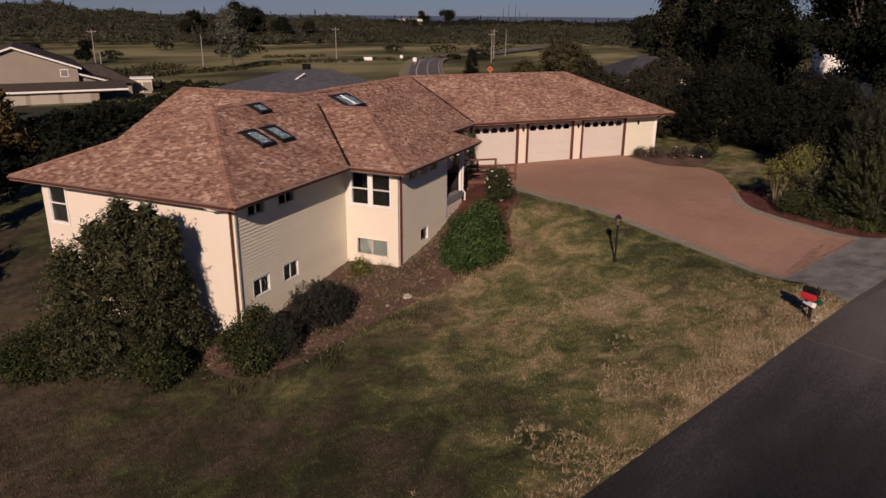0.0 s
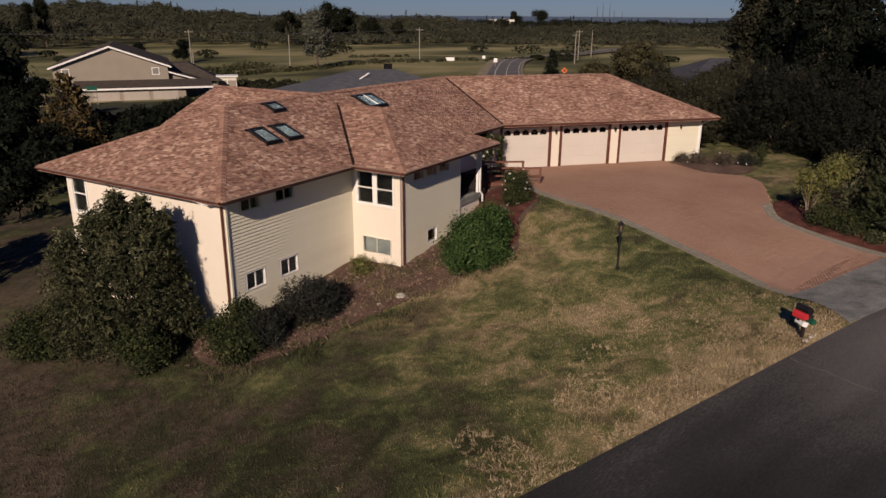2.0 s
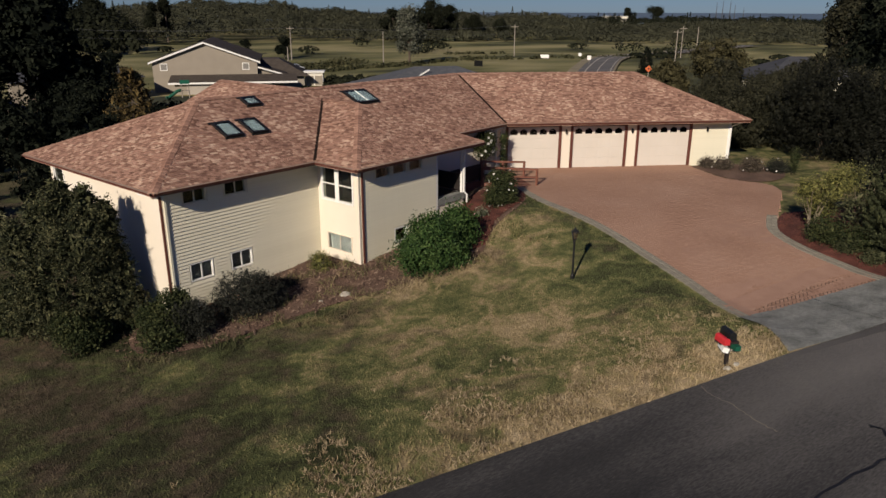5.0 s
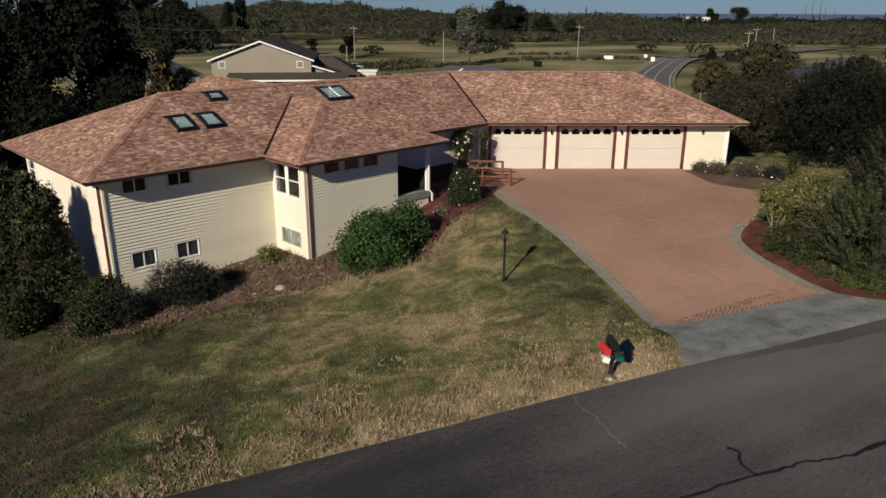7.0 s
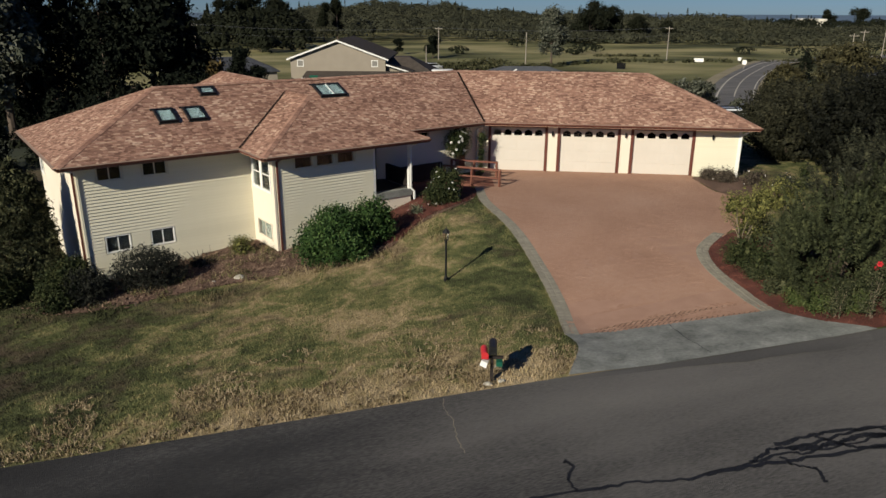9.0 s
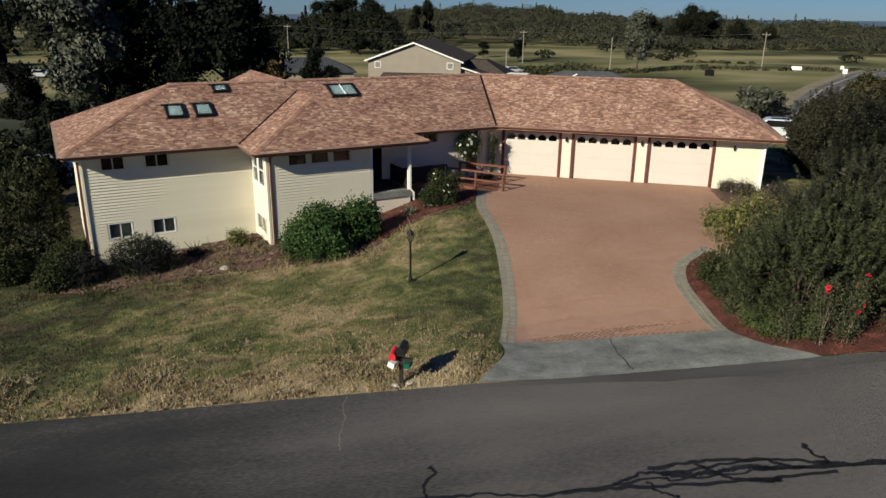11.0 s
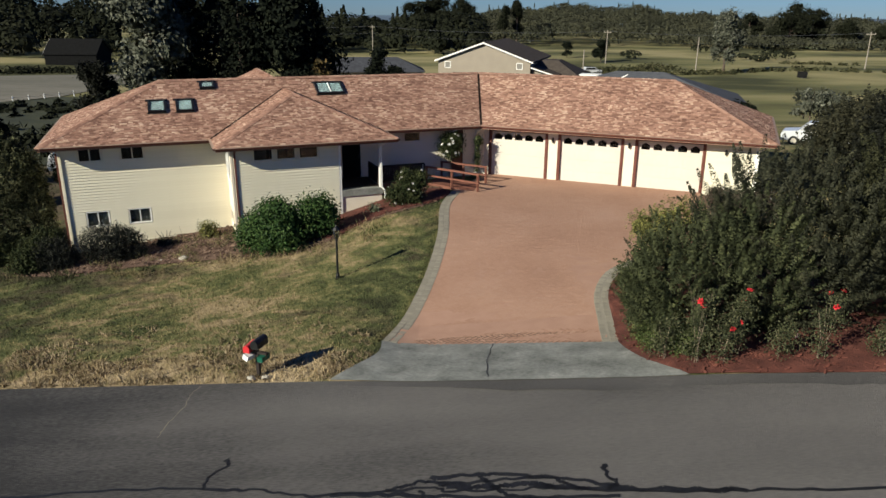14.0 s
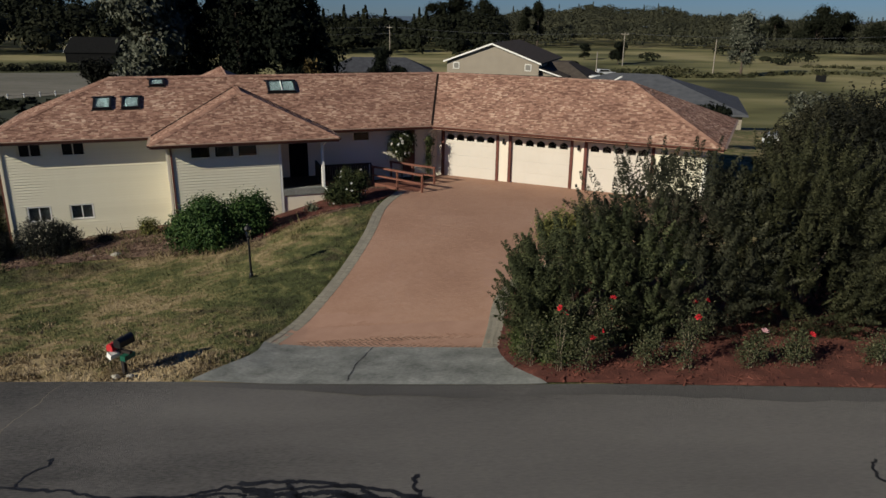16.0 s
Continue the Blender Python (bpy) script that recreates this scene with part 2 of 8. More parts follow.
M["lf_fresh"] = leaf_material("fresh_green_leaves", [(0.2, (0.03, 0.045, 0.014)), (0.5, (0.055, 0.07, 0.024)), (0.85, (0.13, 0.142, 0.054))])
M["lf_rose"] = leaf_material("rose_leaves", [(0.2, (0.024, 0.03, 0.016)), (0.5, (0.05, 0.054, 0.027)), (0.85, (0.12, 0.116, 0.062))])
M["lf_grey"] = leaf_material("grey_green_foliage", [(0.2, (0.011, 0.0125, 0.01)), (0.5, (0.026, 0.027, 0.0215)), (0.85, (0.062, 0.062, 0.048))])
M["lf_heath"] = leaf_material("dark_heath_sprays", [(0.3, (0.0095, 0.011, 0.007)), (0.5, (0.026, 0.0275, 0.017)), (0.7, (0.074, 0.072, 0.043))], scale=3.5, island=0.12)
M["lf_spray"] = leaf_material("green_heath_sprays", [(0.3, (0.012, 0.0145, 0.0075)), (0.5, (0.033, 0.0385, 0.0185)), (0.7, (0.098, 0.104, 0.046))], scale=3.5, island=0.12)
M["lf_yellow"] = leaf_material("yellow_green_leaves", [(0.2, (0.024, 0.027, 0.011)), (0.5, (0.1, 0.102, 0.034)), (0.85, (0.29, 0.265, 0.085))])
M["lf_dry"] = leaf_material("dry_grey_brown_leaves", [(0.2, (0.03, 0.024, 0.018)), (0.5, (0.075, 0.06, 0.044)), (0.85, (0.16, 0.13, 0.1))])
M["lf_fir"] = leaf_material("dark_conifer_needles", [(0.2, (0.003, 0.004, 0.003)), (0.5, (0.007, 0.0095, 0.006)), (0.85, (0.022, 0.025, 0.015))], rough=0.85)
M["lf_mid"] = leaf_material("brownish_evergreen_leaves", [(0.25, (0.009, 0.0095, 0.006)), (0.5, (0.024, 0.024, 0.0145)), (0.8, (0.065, 0.06, 0.035))], scale=0.5, island=0.3)
M["lf_crown"] = leaf_material("brown_olive_leaves", [(0.25, (0.02, 0.018, 0.009)), (0.5, (0.048, 0.043, 0.021)), (0.8, (0.1, 0.088, 0.042))], scale=0.5, island=0.3)
M["lf_olive"] = leaf_material("olive_evergreen_sprays", [(0.25, (0.01, 0.0115, 0.006)), (0.5, (0.026, 0.0275, 0.0135)), (0.75, (0.07, 0.068, 0.034))], scale=2.5, island=0.2)
M["lf_silver"] = leaf_material("silvery_leaves", [(0.2, (0.03, 0.034, 0.024)), (0.5, (0.066, 0.07, 0.05)), (0.85, (0.17, 0.17, 0.13))])
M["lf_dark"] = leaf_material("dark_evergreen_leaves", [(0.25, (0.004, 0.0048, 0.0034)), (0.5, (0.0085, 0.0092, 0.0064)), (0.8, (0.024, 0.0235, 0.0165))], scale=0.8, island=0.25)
M["lf_wood"] = leaf_material("far_wood_leaves", [(0.25, (0.006, 0.007, 0.004)), (0.5, (0.014, 0.016, 0.009)), (0.75, (0.031, 0.032, 0.018))], rough=0.9, scale=0.06, island=0.1)
# Distance haze is put into these paler leaf colours.
M["lf_rise"] = leaf_material("haze_tinted_leaves", [(0.3, (0.026, 0.028, 0.019)), (0.5, (0.043, 0.044, 0.028)), (0.7, (0.074, 0.071, 0.041))], rough=0.9, scale=0.045, island=0.08)
M["lf_brush"] = leaf_material("rough_grass_and_brush", [(0.25, (0.018, 0.02, 0.01)), (0.5, (0.04, 0.041, 0.02)), (0.75, (0.085, 0.076, 0.04))], rough=0.9, scale=0.2, island=0.3)
M["lf_pale"] = leaf_material("pale_silver_leaves", [(0.2, (0.05, 0.06, 0.035)), (0.5, (0.11, 0.12, 0.075)), (0.85, (0.26, 0.26, 0.18))])
M["lf_russet"] = leaf_material("russet_green_leaves", [(0.2, (0.01, 0.008, 0.004)), (0.5, (0.042, 0.032, 0.014)), (0.85, (0.18, 0.125, 0.048))])
M["petal_white"] = leaf_material("white_petals", [(0.2, (0.6, 0.55, 0.5)), (0.8, (0.8, 0.77, 0.74))])
M["petal_red"] = leaf_material("red_petals", [(0.2, (0.3, 0.012, 0.02)), (0.8, (0.6, 0.04, 0.05))])
M["petal_pink"] = leaf_material("pink_petals", [(0.2, (0.5, 0.25, 0.28)), (0.8, (0.7, 0.45, 0.47))])


def grass_material(name, blades):
    """Mown lawn, green and straw-coloured in patches, drier along the road."""
    m = bpy.data.materials.new(name)
    m.use_nodes = True
    n, l = m.node_tree.nodes, m.node_tree.links
    b = n["Principled BSDF"]
    b.inputs["Roughness"].default_value, b.inputs["Specular IOR Level"].default_value = 0.95, 0.1
    geo = n.new("ShaderNodeNewGeometry")
    pos = geo.outputs["Position"]

    def tex(scale, detail, distortion=0.0):
        t = n.new("ShaderNodeTexNoise")
        t.inputs["Scale"].default_value, t.inputs["Detail"].default_value = scale, detail
        t.inputs["Distortion"].default_value = distortion
        l.new(pos, t.inputs["Vector"])
        return t.outputs["Fac"]

    def calc(op, a, c):
        k = n.new("ShaderNodeMath")
        k.operation = op
        for i, v in enumerate((a, c)):
            if isinstance(v, (int, float)):
                k.inputs[i].default_value = v
            else:
                l.new(v, k.inputs[i])
        return k.outputs[0]
    xyz = n.new("ShaderNodeSeparateXYZ")
    l.new(pos, xyz.inputs[0])
    # metres from the road's edge: the verge is parched
    off = calc("ADD", xyz.outputs[1], calc("MULTIPLY", xyz.outputs[0], 0.1))
    mr = n.new("ShaderNodeMapRange")
    for key, v in (("From Min", 7.6), ("From Max", 9.5), ("To Min", 0.2), ("To Max", 0.0)):
        mr.inputs[key].default_value = v
    l.new(off, mr.inputs["Value"])
    f = calc("ADD", calc("MULTIPLY", tex(0.24, 3, 0.5), 0.55), calc("MULTIPLY", tex(0.75, 4, 1.2), 0.75))
    f = calc("ADD", f, calc("MULTIPLY", tex(4.5, 4, 0.3), 0.32))
    f = calc("SUBTRACT", f, 0.225)
    # greener and thicker towards the low western side
    we = n.new("ShaderNodeMapRange")
    for key, v in (("From Min", 8.0), ("From Max", 18.5), ("To Min", -0.2), ("To Max", 0.07)):
        we.inputs[key].default_value = v
    l.new(xyz.outputs[0], we.inputs["Value"])
    f = calc("ADD", f, we.outputs[0])
    ea = n.new("ShaderNodeMapRange")
    for key, v in (("From Min", 21.8), ("From Max", 25.2), ("To Min", 0.0), ("To Max", -0.14)):
        ea.inputs[key].default_value = v
    l.new(xyz.outputs[0], ea.inputs["Value"])
    f = calc("ADD", f, ea.outputs[0])
    fa = n.new("ShaderNodeMapRange")
    for key, v in (("From Min", 45.0), ("From Max", 80.0), ("To Min", 0.0), ("To Max", 1.0)):
        fa.inputs[key].default_value = v
    l.new(xyz.outputs[1], fa.inputs["Value"])
    # straw-dry grass behind the eastern shrubs
    dry = n.new("ShaderNodeMapRange")
    for key, v in (("From Min", 36.0), ("From Max", 39.0), ("To Min", 0.0), ("To Max", 0.12)):
        dry.inputs[key].default_value = v
    l.new(xyz.outputs[0], dry.inputs["Value"])
    f = calc("ADD", f, dry.outputs[0])
    f = calc("ADD", f, mr.outputs[0])
    # sun-bleached knoll below the porch bed
    kd = n.new("ShaderNodeVectorMath")
    kd.operation = "DISTANCE"
    l.new(pos, kd.inputs[0])
    kd.inputs[1].default_value = (23.6, 17.3, -0.6)
    kn = n.new("ShaderNodeMapRange")
    for key, v in (("From Min", 0.8), ("From Max", 4.5), ("To Min", 0.15), ("To Max", 0.0)):
        kn.inputs[key].default_value = v
    l.new(kd.outputs["Value"], kn.inputs["Value"])
    f = calc("ADD", f, kn.outputs[0])
    if blades:
        r = calc("MULTIPLY", geo.outputs["Random Per Island"], 0.2)
        f = calc("ADD", f, calc("SUBTRACT", r, 0.08))
    ramp = n.new("ShaderNodeValToRGB")
    stops = [(0.34, (0.036, 0.037, 0.018)), (0.45, (0.056, 0.062, 0.026)), (0.55, (0.092, 0.1, 0.039)), (0.64, (0.152, 0.143, 0.06)), (0.76, (0.28, 0.215, 0.115)), (0.92, (0.4, 0.31, 0.185))]
    el = ramp.color_ramp.elements
    while len(el) < len(stops):
        el.new(0.5)
    for e, (p, col) in zip(el, stops):
        e.position, e.color = p, (*col, 1)
    l.new(f, ramp.inputs[0])
    # worn spots where brown thatch and soil show through
    worn = n.new("ShaderNodeMapRange")
    for key, v in (("From Min", 0.5), ("From Max", 0.78), ("To Min", 0.0), ("To Max", 0.8)):
        worn.inputs[key].default_value = v
    vd = n.new("ShaderNodeVectorMath")
    vd.operation = "DISTANCE"
    l.new(pos, vd.inputs[0])
    vd.inputs[1].default_value = (14.3, 16.2, -1.85)
    near_bed = n.new("ShaderNodeMapRange")
    for key, v in (("From Min", 0.6), ("From Max", 2.6), ("To Min", 0.2), ("To Max", 0.0)):
        near_bed.inputs[key].default_value = v
    l.new(vd.outputs["Value"], near_bed.inputs["Value"])
    wn = calc("SUBTRACT", calc("ADD", calc("MULTIPLY", tex(0.3, 5, 1.5), 1.15), calc("MULTIPLY", tex(1.3, 4, 1.0), 0.65)), 0.4)
    # bare brown thatch on the low western end
    bare = n.new("ShaderNodeMapRange")
    for key, v in (("From Min", 3.0), ("From Max", 14.0), ("To Min", 0.26), ("To Max", -0.04)):
        bare.inputs[key].default_value = v
    l.new(xyz.outputs[0], bare.inputs["Value"])
    l.new(calc("ADD", calc("ADD", wn, near_bed.outputs[0]), bare.outputs[0]), worn.inputs["Value"])
    thatch = n.new("ShaderNodeValToRGB")
    for e, (p, col) in zip(thatch.color_ramp.elements, ((0.3, (0.022, 0.0155, 0.011)), (0.7, (0.15, 0.108, 0.075)))):
        e.position, e.color = p, (*col, 1)
    l.new(calc("ADD", calc("MULTIPLY", tex(6.0, 5, 0.3), 0.5), calc("MULTIPLY", tex(0.9, 4, 1.4), 0.5)), thatch.inputs[0])
    mixw = n.new("ShaderNodeMix")
    mixw.data_type = "RGBA"
    l.new(worn.outputs[0], mixw.inputs[0])
    l.new(ramp.outputs[0], mixw.inputs[6])
    l.new(thatch.outputs[0], mixw.inputs[7])
    # the fields are hay meadow, striped olive and straw
    meadow = n.new("ShaderNodeValToRGB")
    st = n.new("ShaderNodeTexNoise")
    mp = n.new("ShaderNodeMapping")
    mp.inputs["Scale"].default_value = (0.017, 0.034, 1)
    mp.inputs["Rotation"].default_value = (0, 0, 0.25)
    l.new(pos, mp.inputs["Vector"])
    l.new(mp.outputs[0], st.inputs["Vector"])
    st.inputs["Scale"].default_value, st.inputs["Detail"].default_value = 1.0, 6
    me2 = meadow.color_ramp.elements
    me2.new(0.5)
    for e, (p, col) in zip(me2, ((0.38, (0.055, 0.056, 0.026)), (0.5, (0.15, 0.142, 0.062)), (0.62, (0.27, 0.232, 0.115)))):
        e.position, e.color = p, (*col, 1)
    l.new(st.outputs["Fac"], meadow.inputs[0])
    mixm = n.new("ShaderNodeMix")
    mixm.data_type = "RGBA"
    l.new(fa.outputs[0], mixm.inputs[0])
    l.new(mixw.outputs[2], mixm.inputs[6])
    l.new(meadow.outputs[0], mixm.inputs[7])
    l.new(mixm.outputs[2], b.inputs["Base Color"])
    bp = n.new("ShaderNodeBump")
    bp.inputs["Strength"].default_value, bp.inputs["Distance"].default_value = 0.8, 0.05
    l.new(tex(22.0, 5), bp.inputs["Height"])
    l.new(bp.outputs[0], b.inputs["Normal"])
    return m


M["lawn"] = grass_material("lawn_turf", False)
M["blade"] = grass_material("lawn_blades", True)


# ---- mesh tools ----
class Build:
    """Collects boxes, plates and polygons for one mesh."""

    def __init__(self):
        self.v, self.f = [], []

    def poly(self, pts):
        k = len(self.v)
        self.v += [tuple(p) for p in pts]
        self.f.append(tuple(range(k, k + len(pts))))

    def box(self, x0, x1, y0, y1, z0, z1, m=None):
        k = len(self.v)
        c = [Vector((x, y, z)) for z in (z0, z1) for y in (y0, y1) for x in (x0, x1)]
        self.v += [tuple(m @ p) if m else tuple(p) for p in c]
        self.f += [tuple(k + i for i in q) for q in ((0, 2, 3, 1), (4, 5, 7, 6), (0, 1, 5, 4), (1, 3, 7, 5), (3, 2, 6, 7), (2, 0, 4, 6))]
        return self

    def hexa(self, low, high):
        """A solid from four low and four high corners, both in turning order."""
        k = len(self.v)
        self.v += [tuple(p) for p in (*low, *high)]
        self.f += [tuple(k + i for i in q) for q in ((3, 2, 1, 0), (4, 5, 6, 7), (0, 1, 5, 4), (1, 2, 6, 5), (2, 3, 7, 6), (3, 0, 4, 7))]
        return self

    def cells(self, As, Zs, solid_cell, t0, t1, along):
        """One connected slab from a grid of cells, with holes; along 'u' it lies across y from t0 to t1, along 'v' across x."""
        cache = {}

        def vert(a, t, z):
            key = (a, t, z)
            if key not in cache:
                cache[key] = len(self.v)
                self.v.append((a, t, z) if along == "u" else (t, a, z))
            return cache[key]
        na, nz = len(As) - 1, len(Zs) - 1
        full = [[solid_cell((As[i] + As[i + 1]) / 2, (Zs[j] + Zs[j + 1]) / 2) for j in range(nz)] for i in range(na)]
        for i in range(na):
            for j in range(nz):
                if not full[i][j]:
                    continue
                a, b, r, s = As[i], As[i + 1], Zs[j], Zs[j + 1]
                self.f.append((vert(a, t0, r), vert(b, t0, r), vert(b, t0, s), vert(a, t0, s)))
                self.f.append((vert(b, t1, r), vert(a, t1, r), vert(a, t1, s), vert(b, t1, s)))
                if i == 0 or not full[i - 1][j]:
                    self.f.append((vert(a, t1, r), vert(a, t0, r), vert(a, t0, s), vert(a, t1, s)))
                if i == na - 1 or not full[i + 1][j]:
                    self.f.append((vert(b, t0, r), vert(b, t1, r), vert(b, t1, s), vert(b, t0, s)))
                if j == 0 or not full[i][j - 1]:
                    self.f.append((vert(a, t1, r), vert(b, t1, r), vert(b, t0, r), vert(a, t0, r)))
                if j == nz - 1 or not full[i][j + 1]:
                    self.f.append((vert(a, t0, s), vert(b, t0, s), vert(b, t1, s), vert(a, t1, s)))
        return self

    def prism(self, pts, depth):
        """A polygon (counter-clockwise from above) and its copy `depth` lower, closed round."""
        k, n = len(self.v), len(pts)
        self.v += [tuple(p) for p in pts] + [(p[0], p[1], p[2] - depth) for p in pts]
        self.f.append(tuple(range(k, k + n)))
        self.f.append(tuple(range(k + 2 * n - 1, k + n - 1, -1)))
        for i in range(n):
            j = (i + 1) % n
            self.f.append((k + i, k + n + i, k + n + j, k + j))
        return self

    def tube(self, pts, radii, sides=8):
        """A tapered tube along points, closed at its ends."""
        k = len(self.v)
        pts = [Vector(p) for p in pts]
        for i, p in enumerate(pts):
            d = (pts[min(i + 1, len(pts) - 1)] - pts[max(i - 1, 0)]).normalized()
            q = d.to_track_quat("Z", "Y")
            for s in range(sides):
                a = 2 * math.pi * s / sides
                self.v.append(tuple(p + q @ Vector((radii[i] * math.cos(a), radii[i] * math.sin(a), 0))))
        for i in range(len(pts) - 1):
            for s in range(sides):
                a, b2 = k + i * sides + s, k + i * sides + (s + 1) % sides
                self.f.append((a, b2, b2 + sides, a + sides))
        self.f.append(tuple(range(k + sides - 1, k - 1, -1)))
        e = k + (len(pts) - 1) * sides
        self.f.append(tuple(range(e, e + sides)))
        return self

    def lathe(self, profile, sides=12, at=(0, 0, 0)):
        """A turned shape from (radius, height) pairs, bottom to top."""
        k = len(self.v)
        for r, z in profile:
            for s in range(sides):
                a = 2 * math.pi * s / sides
                self.v.append((at[0] + r * math.cos(a), at[1] + r * math.sin(a), at[2] + z))
        for i in range(len(profile) - 1):
            for s in range(sides):
                a, b2 = k + i * sides + s, k + i * sides + (s + 1) % sides
                self.f.append((a, b2, b2 + sides, a + sides))
        self.f.append(tuple(range(k + sides - 1, k - 1, -1)))
        e = k + (len(profile) - 1) * sides
        self.f.append(tuple(range(e, e + sides)))
        return self

    def mesh(self, name, mat, m=None, smooth=False):
        me = bpy.data.meshes.new(name)
        v = [tuple(m @ Vector(p)) for p in self.v] if m else self.v
        me.from_pydata(v, [], self.f)
        me.materials.append(mat)
        if smooth:
            me.shade_smooth()
        me.update()
        return me


def quick_mesh(name, verts, quads, mat):
    """A mesh from arrays of corners and four-cornered faces."""
    me = bpy.data.meshes.new(name)
    n = len(quads)
    me.vertices.add(len(verts))
    me.vertices.foreach_set("co", np.asarray(verts, np.float32).ravel())
    me.loops.add(4 * n)
    me.loops.foreach_set("vertex_index", np.asarray(quads, np.int32).ravel())
    me.polygons.add(n)
    me.polygons.foreach_set("loop_start", np.arange(0, 4 * n, 4, dtype=np.int32))
    me.update(calc_edges=True)
    me.materials.append(mat)
    return me


def part(name, shape, mat, parent, label="", m=None, smooth=False):
    """Links a shape as one mesh object under a thing or a part, in the parent's own axes."""
    me = shape.mesh(name, mat, m, smooth) if isinstance(shape, Build) else shape
    ob = new(name, me)
    ob.parent = parent
    if label:
        tagged(ob, label)
    return ob


def thing(name, label, category, at=None, group="", kind=""):
    """An Empty at a thing's base, to hold its parts."""
    ob = new(name)
    ob.empty_display_size = 0.2
    ob.matrix_basis = at or Matrix()
    return tagged(ob, label, category, group, kind)


def solid(name, shape, mat, label="", category="", group="", kind="", m=None, smooth=False):
    me = shape.mesh(name, mat, m, smooth) if isinstance(shape, Build) else shape
    return tagged(new(name, me), label, category, group, kind)


# ---- the lie of the land ----
def ease(a, b, x):
    t = np.clip((x - a) / (b - a), 0, 1)
    return t * t * (3 - 2 * t)


def road_edge(x):
    k = np.maximum(0.0, np.minimum(x, 70.0) - 23.85)
    return 5.2 - 0.1 * (x - 23.85) - 0.0015 * k * k


def land(x, y):
    """Height of the ground: the road climbs to the east, the lawn falls to the north-west, the drive dips behind the road
    and is level by the garage, the fields lie lower."""
    x, y = np.asarray(x, float), np.asarray(y, float)
    zr = -0.55 + 0.08 * (np.clip(x, -20, 60) - 22)
    d = y - road_edge(x)
    z = zr + ease(0, 9, d) * (-0.7 + 0.02 * (np.clip(x, 6, 23) - 12)) + 0.03 * np.clip(-d, 0, 8)
    z = z * (1 - ease(3, 14, d) * ease(20, 27, x))
    z = z - 0.3 * np.exp(-((d - 2.9) / 2.3) ** 2) * ease(23.5, 26, x) * (1 - ease(31, 33, x))
    z = z - 0.75 * np.exp(-((x - 55) / 7) ** 2 - ((y - 42) / 7) ** 2)
    w = ease(33, 95, y)
    z = z * (1 - w) - 6.0 * w
    r = np.hypot(x - 25, y)
    return z - 40.0 * ease(700, 2500, r)


def ground_z(x, y):
    return float(land(x, y))


def far_z(p):
    return ground_z(*p) + 0.5 * float(ease(120, 200, p[1])) * math.sin(p[0] * 0.05 + 1) * math.sin(p[1] * 0.043)


def smooth_line(pts, n=6, closed=False):
    """A curve through points (Catmull-Rom)."""
    P = [np.array(p, float) for p in pts]
    out = []
    k = len(P)
    for i in range(k if closed else k - 1):
        if closed:
            a, b, c, d = P[i - 1], P[i], P[(i + 1) % k], P[(i + 2) % k]
        else:
            a, b, c, d = P[max(i - 1, 0)], P[i], P[i + 1], P[min(i + 2, k - 1)]
        for s in range(n):
            t = s / n
            out.append(tuple(0.5 * (2 * b + (c - a) * t + (2 * a - 5 * b + 4 * c - d) * t * t + (3 * b - a - 3 * c + d) * t ** 3)))
    if not closed:
        out.append(tuple(P[-1]))
    return out


def inside(x, y, poly):
    """Whether points lie in a polygon (arrays)."""
    x, y = np.asarray(x, float), np.asarray(y, float)
    hit = np.zeros(x.shape, bool)
    for (x0, y0), (x1, y1) in zip(poly, poly[1:] + poly[:1]):
        if y0 != y1:
            hit ^= ((y0 > y) != (y1 > y)) & (x < (x1 - x0) * (y - y0) / (y1 - y0) + x0)
    return hit


def sheet(name, outline, lift, mat, step=1.0, label="", category="", kind="structure", rough=0.0):
    """A sheet on the ground inside an outline, following the land."""
    bm = bmesh.new()
    bm.faces.new([bm.verts.new((p[0], p[1], 0)) for p in outline])
    xs, ys = [p[0] for p in outline], [p[1] for p in outline]
    for axis, lo, hi in ((0, min(xs), max(xs)), (1, min(ys), max(ys))):
        k = lo + step
        while k < hi:
            co, no = (Vector((k, 0, 0)), Vector((1, 0, 0))) if axis == 0 else (Vector((0, k, 0)), Vector((0, 1, 0)))
            bmesh.ops.bisect_plane(bm, geom=bm.verts[:] + bm.edges[:] + bm.faces[:], plane_co=co, plane_no=no)
            k += step
    bmesh.ops.triangulate(bm, faces=bm.faces[:])
    bmesh.ops.recalc_face_normals(bm, faces=bm.faces[:])
    for v in bm.verts:
        edge = rough and not v.is_boundary
        v.co.z = ground_z(v.co.x, v.co.y) + lift + (rough * noise.noise(v.co * 3.1) + rough if edge else 0)
    if sum(f.normal.z for f in bm.faces) < 0:
        bmesh.ops.reverse_faces(bm, faces=bm.faces[:])
    me = bpy.data.meshes.new(name)
    bm.to_mesh(me)
    bm.free()
    me.materials.append(mat)
    return tagged(new(name, me), label, category, "", kind)


# ---- ground, road, drive ----
gx = np.concatenate([np.linspace(-4500, -400, 12), np.linspace(-340, -60, 15), np.linspace(-50, -6, 23), np.arange(-5, 52, 0.6), np.linspace(53, 110, 30), np.linspace(118, 400, 36), np.linspace(480, 4500, 14)])
gy = np.concatenate([np.linspace(-4500, -300, 8), np.linspace(-220, -20, 12), np.arange(-15, 40, 0.6), np.linspace(41, 110, 36), np.linspace(116, 420, 38), np.linspace(500, 4500, 16)])
X, Y = np.meshgrid(gx, gy)
Z = land(X, Y) + 0.5 * ease(120, 200, Y) * np.sin(X * 0.05 + 1) * np.sin(Y * 0.043)
nx = len(gx)
